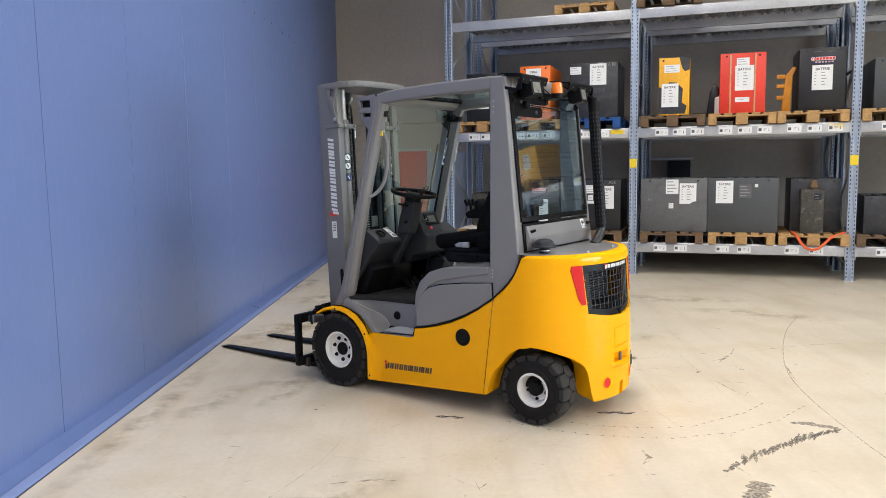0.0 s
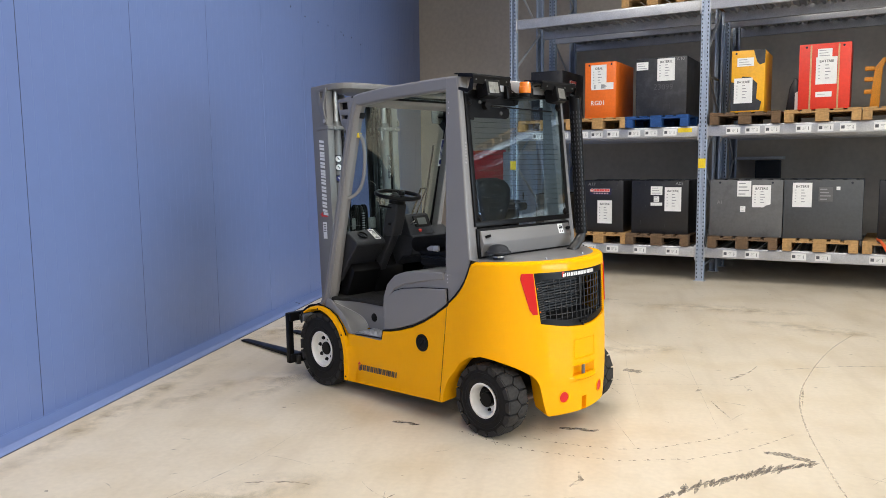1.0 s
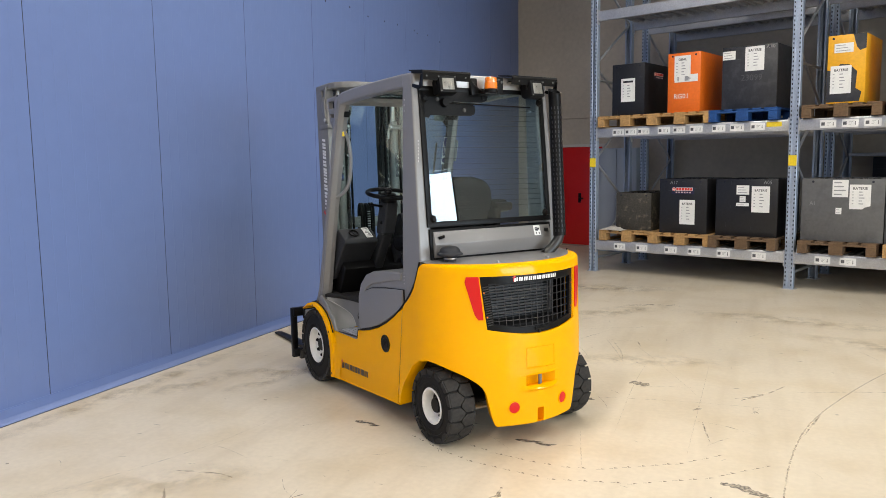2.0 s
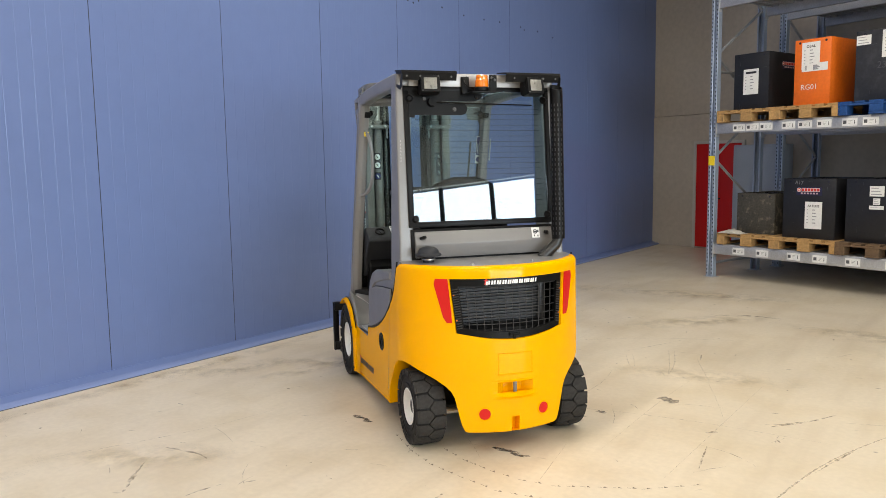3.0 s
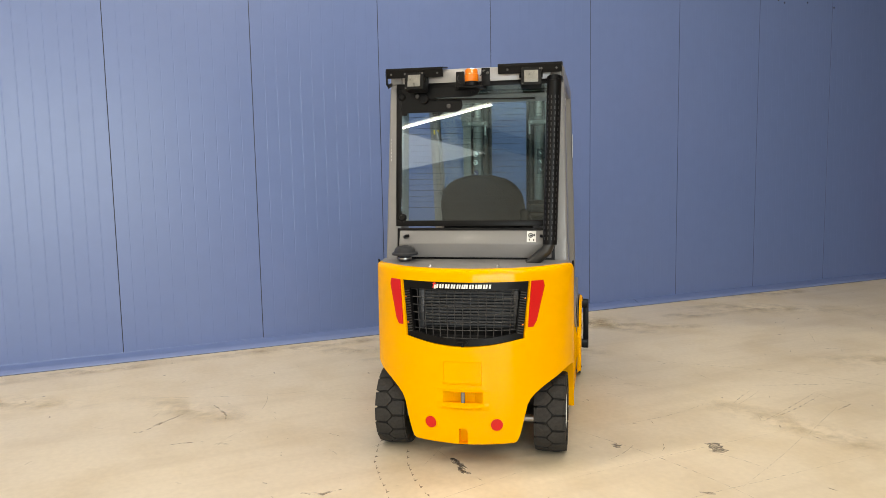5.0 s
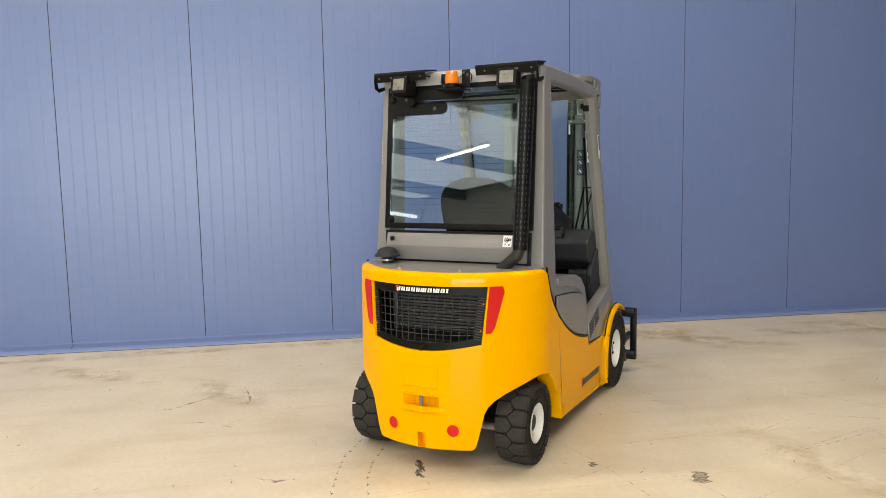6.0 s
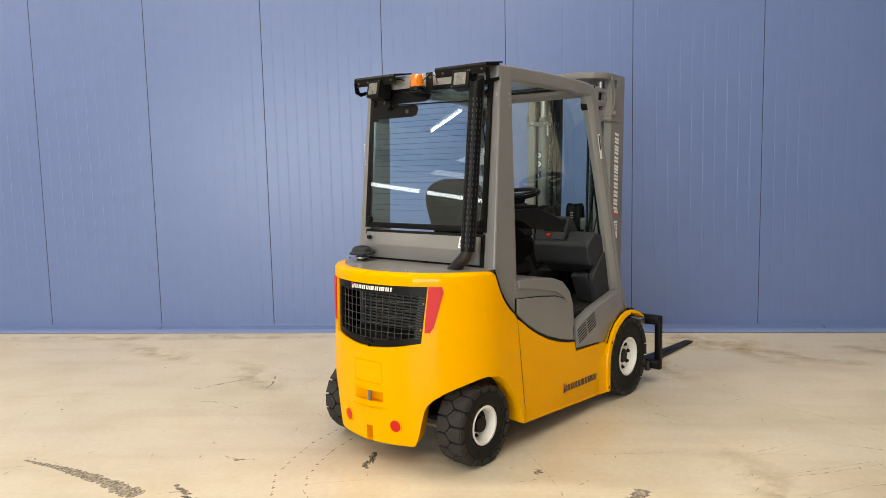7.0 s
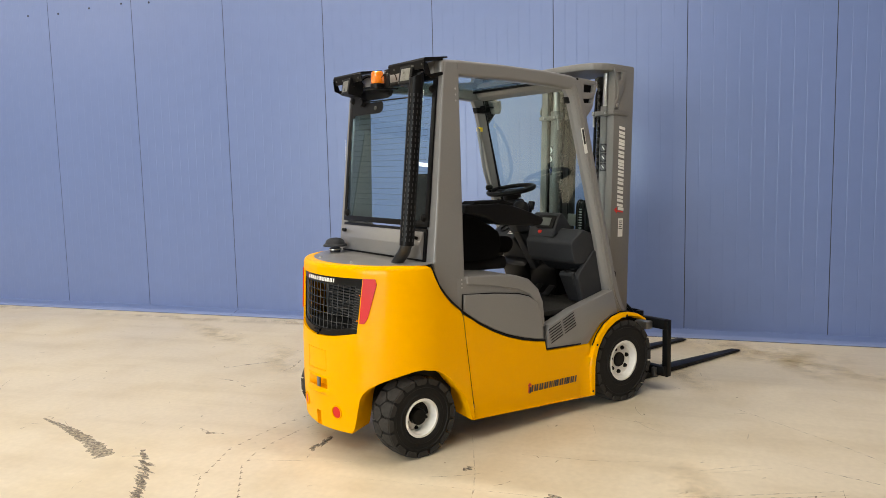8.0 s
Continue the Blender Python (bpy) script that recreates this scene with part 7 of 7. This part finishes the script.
def paper(e, x, z, w, h, word=BAT_WORD, tilt=0.0, y=-0.0015, torn=False):
    """A white paper label on the front, with its heading and rows of writing."""
    m = pose(x, y, z, 0, tilt, 0)
    poly = [(-w / 2, -h / 2), (w * 0.12, -h / 2), (w * 0.25, -h * 0.42), (w / 2, -h * 0.36), (w / 2, h / 2), (-w / 2, h / 2)] if torn else [(-w / 2, -h / 2), (w / 2, -h / 2), (w / 2, h / 2), (-w / 2, h / 2)]
    p = part("paper_label", turned(prism(poly, 'y', -0.0008, 0.0008), m), WHITEL, e, "white paper label", smooth=0)
    if word:
        t = new("lettering", word)
        t.parent = p
        k = w / 0.225
        t.matrix_basis = m @ pose(0, -0.0016, h * 0.34, 90, 0, 0) @ Matrix.Diagonal((k, k, 1, 1))
    bm = bmesh.new()
    for r in range(5):
        z0 = h * 0.20 - r * h * 0.12
        box(-w * 0.38, -w * 0.30, -0.0018, -0.0010, z0 - 0.004, z0 + 0.004, bm=bm)
        box(-w * 0.06, w * (0.10 + 0.05 * (r % 3)), -0.0018, -0.0010, z0 - 0.005, z0 + 0.005, bm=bm)
    pr = part("label_print", turned(bm, m), material("faded_print", (0.28, 0.28, 0.3), 0.6) if "faded_print" not in bpy.data.materials else bpy.data.materials["faded_print"], p, smooth=0)
    tagged(pr, kind="stuff")
    return p


def small_plate(e, x, z, w, h, mat=None, rows=3):
    p = part("type_plate", box(x - w / 2, x + w / 2, -0.0025, 0.0008, z - h / 2, z + h / 2), mat or WHITEL, e, smooth=0)
    bm = bmesh.new()
    for r in range(rows):
        zz = z + h / 2 - h * (r + 0.7) / (rows + 0.4)
        box(x - w * 0.4, x + w * (0.1 + 0.25 * ((r * 7) % 3) / 2), -0.0036, -0.0025, zz - h * 0.035, zz + h * 0.035, bm=bm)
    tagged(part("plate_print", bm, PALEP, p, smooth=0), kind="stuff")


def maker_badge(e, m):
    """A dark plate with a red outlined mark and a line of small pale print, as plain shapes."""
    plate = part("maker_badge", turned(box(-0.15, 0.15, -0.002, 0.001, -0.048, 0.048), m), BADGEBLUE, e, "dark blue maker badge with red and white marks", smooth=0)
    back, bm, low = bmesh.new(), bmesh.new(), bmesh.new()
    for k in range(6):
        x = -0.085 + k * 0.036
        box(x - 0.003, x + 0.032, -0.0026, -0.002, -0.004, 0.036, bm=back)
        box(x, x + 0.029, -0.0034, -0.0026, 0.0, 0.032, bm=bm)
        box(x - 0.01, x + 0.012, -0.0028, -0.002, -0.034, -0.016, bm=low)
    join(back, turned(lathe([(0, 0.0006), (0.025, 0.0006), (0.025, 0)], 16), pose(-0.118, -0.002, 0.014, 90, 0, 0)))
    join(bm, turned(lathe([(0.010, 0.0008), (0.020, 0.0008), (0.020, 0)], 16), pose(-0.118, -0.0026, 0.014, 90, 0, 0)))
    for name, b, mat in (("badge_outline", back, WHITEL), ("badge_mark", bm, REDL), ("badge_print", low, PINKL)):
        part(name, turned(b, m), mat, plate, smooth=0)


def chalk_bars(e, x, z, count, seed):
    """Chalk writing too faint to read, as short bars."""
    rnd = random.Random(seed)
    bm = bmesh.new()
    for k in range(count):
        turned(box(-0.008, 0.008, -0.0016, 0.0, -0.002, 0.002), pose(x + k * 0.024, 0, z + rnd.uniform(-0.006, 0.006), 0, rnd.uniform(-70, 70), 0), bm)
    tagged(part("chalk_writing", bm, CHALK, e, smooth=0), kind="stuff")


def chalk_text(e, text, x, z, size=0.05, tilt=0.0, mat=None):
    t = new("chalk_mark", letters(text, size, mat or CHALK))
    t.parent = e
    t.matrix_basis = pose(x, -0.0012, z, 90, tilt, 0)


def battery(s, lev, w, h, d, mat, label, y=0.06, turn=0.0, lift=0.148, inner=None, lip=0.02, holes=2):
    """A steel traction battery tray, open at the top, front on its local y = 0."""
    e = empty("traction_battery", in_rack(s, y, LEVELS[lev] + lift, turn), label, "battery", "batteries on the rack")
    t = 0.010
    part("tray_front", box(-w / 2, w / 2, 0, t, 0, h, 0.004), mat, e)
    part("tray_back", box(-w / 2, w / 2, d - t, d, 0, h, 0.004), mat, e)
    for x in (-w / 2, w / 2 - t):
        part("tray_side", box(x, x + t, t, d - t, 0, h, 0.003), mat, e)
    part("cell_pack", box(-w / 2 + t, w / 2 - t, t, d - t, 0.01, h - lip), inner or PLASTIC, e, smooth=0)
    nx, ny = max(2, int(w / 0.13)), max(3, int(d / 0.2))
    src = None
    for i in range(nx):
        for j in range(ny):
            m = pose(-w / 2 + w * (i + 0.5) / nx, d * (j + 0.5) / ny, h - lip)
            if src is None:
                src = part("cell_plug", lathe([(0.022, 0), (0.022, 0.010), (0.016, 0.014), (0, 0.014)], 10), PLASTIC, e)
                src.matrix_basis = m
            else:
                share("cell_plug", src, e, m)
    for i in range(holes):
        x = (-0.36 + 0.72 * i / max(1, holes - 1)) * w
        part("lifting_eye", turned(lathe([(0.013, -0.001), (0.013, 0.0012), (0, 0.0012)], 14), pose(x, 0, h - 0.035, 90, 0, 0)), JOINT, e)
    return e


def scuffs(e, w, h, seed, n=9):
    """Pale rubbed streaks and chalk scribble on the front."""
    rnd = random.Random(seed)
    bm = bmesh.new()
    for _ in range(n):
        x, z, l, a = rnd.uniform(-0.45, 0.4) * w, rnd.uniform(0.05, 0.95) * h, rnd.uniform(0.015, 0.07), rnd.choice([0.0, 0.1, -0.1, 1.5, 1.6])
        turned(box(0, l, -0.0011, 0.0, 0, rnd.uniform(0.001, 0.0025)), pose(x, 0, z, 0, math.degrees(a), 0), bm)
    tagged(part("scuff", bm, RUBBED, e, smooth=0), kind="stuff")


# lower level, first bay
put_pallet("new", 0.52, 0, 1.5, y=-0.02)
put_pallet("new", 1.26, 0, 0, y=-0.03)
put_pallet("old", 2.04, 0, 0)
b = battery(0.53, 0, 0.50, 0.50, 0.85, BATOLD, "dirty black traction battery with a rusty rim on a pallet", y=0.16, turn=2)
scuffs(b, 0.5, 0.5, 1, 14)
b = battery(1.26, 0, 0.62, 0.69, 0.85, BATK, "black traction battery with a red badge on a pallet")
paper(b, 0.06, 0.27, 0.20, 0.31)
maker_badge(b, pose(0.0, 0, 0.545))
chalk_text(b, "A17", -0.12, 0.64, 0.06, 4)
scuffs(b, 0.62, 0.69, 2)
b = battery(2.05, 0, 0.73, 0.69, 0.85, BATK, "black traction battery with several white labels")
paper(b, 0.17, 0.45, 0.21, 0.31)
small_plate(b, -0.04, 0.56, 0.15, 0.11)
small_plate(b, -0.04, 0.45, 0.07, 0.07)
small_plate(b, -0.04, 0.385, 0.15, 0.04, rows=1)
chalk_text(b, "A05", 0.25, 0.65, 0.06)
scuffs(b, 0.73, 0.70, 3)
# lower level, second bay
put_pallet("old", 3.08, 0)
put_pallet("new", 3.94, 0)
put_pallet("new", 4.78, 0, -2)
b = battery(3.10, 0, 0.84, 0.70, 0.85, BATG, "mid grey traction battery with torn white labels", y=0.05)
paper(b, 0.18, 0.50, 0.21, 0.27, torn=True)
small_plate(b, -0.02, 0.59, 0.16, 0.19, rows=4)
small_plate(b, -0.03, 0.34, 0.06, 0.07, rows=2)
chalk_text(b, "A1", -0.30, 0.42, 0.06)
scuffs(b, 0.84, 0.70, 4, 16)
b = battery(3.95, 0, 0.84, 0.70, 0.85, BATG2, "charcoal traction battery with two paper labels", y=0.05)
paper(b, -0.22, 0.52, 0.21, 0.29)
small_plate(b, 0.03, 0.53, 0.15, 0.17, BATG, rows=4)
small_plate(b, 0.16, 0.60, 0.04, 0.04, rows=1)
scuffs(b, 0.84, 0.70, 5, 18)
b = battery(4.82, 0, 0.58, 0.68, 0.7, BATD, "dark traction battery standing behind a narrow one", y=0.28)
scuffs(b, 0.58, 0.68, 6)
b = battery(4.76, 0, 0.26, 0.55, 0.22, BATOLD, "narrow old battery with cables and stains", y=0.03, holes=0)
part("cable_plug", turned(lathe([(0.05, 0), (0.06, 0.03), (0.045, 0.09), (0.02, 0.12), (0, 0.12)], 14), pose(0.02, 0.1, 0.55)), WOODD, b)
small_plate(b, 0.06, 0.46, 0.08, 0.08, DASH, rows=2)
path = [(4.52, 0.02, 0.605), (4.56, -0.04, 0.592), (4.59, -0.075, 0.555), (4.63, -0.080, 0.48), (4.69, -0.083, 0.415), (4.76, -0.085, 0.388), (4.83, -0.083, 0.402), (4.90, -0.080, 0.47), (4.97, -0.075, 0.545), (5.06, -0.05, 0.585), (5.14, 0.0, 0.60)]
rows = []
for i, p in enumerate(path):
    a, c = Vector(path[max(i - 1, 0)]), Vector(path[min(i + 1, len(path) - 1)])
    n = (c - a).cross(Vector((0, 1, 0.3))).normalized() * 0.017
    rows.append([(RACK @ Matrix.Translation(Vector(p) + n * k)).translation for k in (-1, -0.4, 0.4, 1)])
bm = grid_mesh(rows)
st = part("ratchet_strap", bm, STRAP, smooth=60)
st.modifiers.new("thick", 'SOLIDIFY').thickness = 0.003
tagged(st, "orange lashing strap hanging over the beam", "strap")
# lower level, third bay
put_pallet("old", 5.66, 0)
b = battery(5.62, 0, 0.56, 0.47, 0.8, BATD, "low dark traction battery in the end bay")
scuffs(b, 0.56, 0.47, 7)
# upper level, first bay
put_pallet("new", 0.50, 1, 0)
put_pallet("new", 1.24, 1, 0)
put_pallet("blue", 2.01, 1, 0)
b = battery(0.48, 1, 0.46, 0.67, 0.85, BATK, "black traction battery with chalk writing on the shelf")
paper(b, 0.0, 0.33, 0.20, 0.30, word=None)
part("label_heading", box(-0.07, 0.07, -0.004, -0.002, 0.425, 0.450), BLACKL, b, smooth=0)
maker_badge(b, pose(0.2305, 0.42, 0.525, 0, 0, 90))
scuffs(b, 0.46, 0.69, 8)
b = battery(1.24, 1, 0.42, 0.735, 0.85, BATO, "bright orange battery tray with a white paper label")
paper(b, -0.02, 0.55, 0.21, 0.30, word=letters("OBAL", 0.045, BLACKL, bold=0.0008))
paper(b, 0.03, 0.42, 0.30, 0.09, word=None, y=-0.0028)
t = new("stencil_mark", letters("RG01", 0.085, WHITEL))
t.parent = b
t.matrix_basis = pose(-0.03, -0.0012, 0.20, 90, 0, 0)
b = battery(2.04, 1, 0.64, 0.735, 0.85, BATD, "dark grey battery tray on a blue pallet")
paper(b, 0.06, 0.58, 0.22, 0.28)
small_plate(b, -0.24, 0.64, 0.15, 0.10)
chalk_text(b, "A40", 0.24, 0.70, 0.06)
chalk_text(b, "23099", 0.03, 0.36, 0.10, 2, RUBBED)
scuffs(b, 0.64, 0.76, 9, 14)
# upper level, second bay
put_pallet("old", 3.07, 1)
put_pallet("new", 3.91, 1)
put_pallet("new", 4.72, 1)
b = battery(3.08, 1, 0.38, 0.74, 0.75, BATY, "yellow battery tray with black worn patches", holes=1)
part("black_patch", prism([(-0.19, 0.02), (0.14, 0.02), (0.16, 0.12), (0.10, 0.16), (0.11, 0.34), (0.03, 0.42), (-0.06, 0.43), (-0.10, 0.38), (-0.15, 0.36), (-0.19, 0.37)], 'y', -0.0012, 0.001), BATD, b, smooth=0)
part("black_patch", prism([(0.19, 0.74), (0.19, 0.58), (0.13, 0.56), (0.10, 0.60), (0.08, 0.66), (0.06, 0.74)], 'y', -0.0012, 0.001), BATD, b, smooth=0)
paper(b, -0.05, 0.26, 0.21, 0.30, y=-0.003)
small_plate(b, -0.03, 0.60, 0.19, 0.10, rows=3)
jar = part("canister", lathe([(0, 0), (0.075, 0), (0.08, 0.01), (0.08, 0.22), (0.06, 0.26), (0.03, 0.28), (0.03, 0.31), (0, 0.31)], 20), WHITEP)
jar.matrix_world = in_rack(3.62, 0.42, LEVELS[1] + 0.148)
tagged(jar, "white plastic canister beside the red battery", "canister")
b = battery(3.91, 1, 0.54, 0.75, 0.8, BATR, "bright red battery tray with white labels and ribs")
paper(b, 0.02, 0.44, 0.22, 0.31)
small_plate(b, 0.0, 0.64, 0.15, 0.10)
small_plate(b, 0.0, 0.17, 0.17, 0.06, rows=1)
for x in (-0.145, 0.145):
    part("rib", box(x - 0.009, x + 0.009, -0.005, 0.002, 0.0, 0.735, 0.002), TAN, b)
b = battery(4.82, 1, 0.52, 0.76, 0.8, BATK, "black battery tray with a red and blue badge")
paper(b, 0.0, 0.40, 0.23, 0.30)
maker_badge(b, pose(0.01, 0, 0.612))
chalk_bars(b, -0.09, 0.715, 4, 3)
chalk_bars(b, 0.06, 0.715, 4, 4)
# yellow bracket and dark cover beside them
br = empty("lifting_bracket", in_rack(4.38, 0.18, LEVELS[1] + 0.148), "orange-yellow welded lifting bracket between two batteries", "bracket")
part("upright", prism([(0.0, 0.0), (0.10, 0.0), (0.12, 0.45), (0.16, 0.55), (0.12, 0.56), (0.04, 0.45)], 'y', 0, 0.08, 0.006), LIFTER, br)
for z in (0.16, 0.30, 0.42):
    part("rung", box(-0.06, 0.04, 0.01, 0.06, z, z + 0.05, 0.008), LIFTER, br)
cv = part("battery_cover", prism([(3.48, 0), (3.64, 0), (3.64, 0.35), (3.58, 0.42), (3.52, 0.30)], 'y', 0.35, 0.75, 0.02), BATK)
cv.matrix_world = RACK @ pose(0, 0, LEVELS[1] + 0.148)
tagged(cv, "crumpled black plastic cover behind the red battery", "cover")
# upper level, third bay, and the top level
put_pallet("new", 5.66, 1)
b = battery(5.66, 1, 0.54, 0.60, 0.8, BATG2, "charcoal battery tray with a taller grey lid")
scuffs(b, 0.54, 0.6, 11)
put_pallet("old", 3.0, 2)
put_pallet("new", 1.9, 2, y=0.1)
# bays further along, seen only mirrored in the rear window
put_pallet("new", 8.75, 1)
b = battery(8.75, 1, 0.50, 0.58, 0.8, BATY, "plain yellow battery tray with one paper label")
paper(b, 0.02, 0.34, 0.16, 0.26)
put_pallet("new", 9.62, 1)
put_pallet("old", 8.55, 0)
b = battery(8.55, 0, 0.72, 0.66, 0.85, BATG, "mid grey traction battery in a far bay")
paper(b, 0.10, 0.42, 0.21, 0.29)
put_pallet("new", 11.3, 2)
put_pallet("new", 12.3, 2)
put_pallet("new", 13.9, 2)
put_pallet("new", 14.7, 2)
put_pallet("old", 11.6, 0)
b = battery(11.6, 0, 0.72, 0.66, 0.85, BATD, "dark traction battery in a far bay")

# cloth on the low pallet
rows = []
for i in range(12):
    rows.append([])
    for j in range(9):
        x, y = -0.16 + 0.32 * i / 11, -0.09 + 0.18 * j / 8
        f = max(0.0, 1 - (x / 0.16) ** 2) * max(0.0, 1 - (y / 0.09) ** 2)
        rows[-1].append((x, y, 0.004 + f * (0.045 + 0.035 * noise.noise(Vector((x * 22, y * 22, 3))))))
b = grid_mesh(rows)
cl = part("rag", b, CLOTH, smooth=80)
cl.matrix_world = in_rack(0.30, 0.03, LEVELS[0] + 0.148)
cl.modifiers.new("thick", 'SOLIDIFY').thickness = 0.004
tagged(cl, "crumpled pale cloth rag on a wooden pallet", "rag")

# ---- behind the rack ----
door = empty("door_1", in_rack(-1.72, BACK - 0.004, 0), "red painted steel door in a pale frame", "door", kind="structure")
part("door_leaf", box(-0.43, 0.43, -0.03, 0.0, 0.03, 1.76, 0.004), DOORRED, door)
bm = box(-0.48, -0.43, -0.045, 0.0, 0, 1.80)
box(0.43, 0.48, -0.045, 0.0, 0, 1.80, bm=bm)
box(-0.48, 0.48, -0.045, 0.0, 1.765, 1.81, bm=bm)
part("door_frame", bm, CREAM, door, smooth=0)
part("door_handle", tube([(-0.02, -0.03, 0.86), (-0.02, -0.07, 0.86), (0.07, -0.07, 0.86)], 0.012, 8), BLACK, door)
part("lock_plate", box(-0.05, 0.01, -0.034, -0.029, 0.78, 0.95, 0.003), BLACK, door)
cab = empty("metal_cabinet", in_rack(-0.80, BACK - 0.46, 0), "pale grey-blue steel cabinet standing against the wall", "cabinet")
part("body", box(-0.36, 0.36, 0.02, 0.45, 0, 1.72, 0.005), CABINET, cab)
for x0, x1 in ((-0.355, -0.004), (0.004, 0.355)):
    part("cabinet_door", box(x0, x1, 0.0, 0.018, 0.06, 1.70, 0.004), CABINET, cab)
part("cabinet_handle", box(0.02, 0.035, -0.02, 0.0, 0.9, 1.02, 0.003), BLACK, cab)
wb = empty("wall_charger", in_rack(3.05, BACK - 0.22, 1.24), "dark grey wall-mounted charger box under a shelf", "charger")
part("charger_body", box(-0.15, 0.20, 0.04, 0.21, 0.0, 0.28, 0.01), DASH, wb)
part("charger_panel", box(-0.12, 0.17, 0.03, 0.04, 0.05, 0.12, 0.003), DASH, wb)
for z in (0.15, 0.185, 0.22):
    part("charger_rib", box(-0.14, 0.19, 0.034, 0.042, z, z + 0.016, 0.002), DASH, wb)
part("charger_shelf", box(-0.42, 0.25, -0.12, 0.21, 0.29, 0.335, 0.004), GALV, wb)
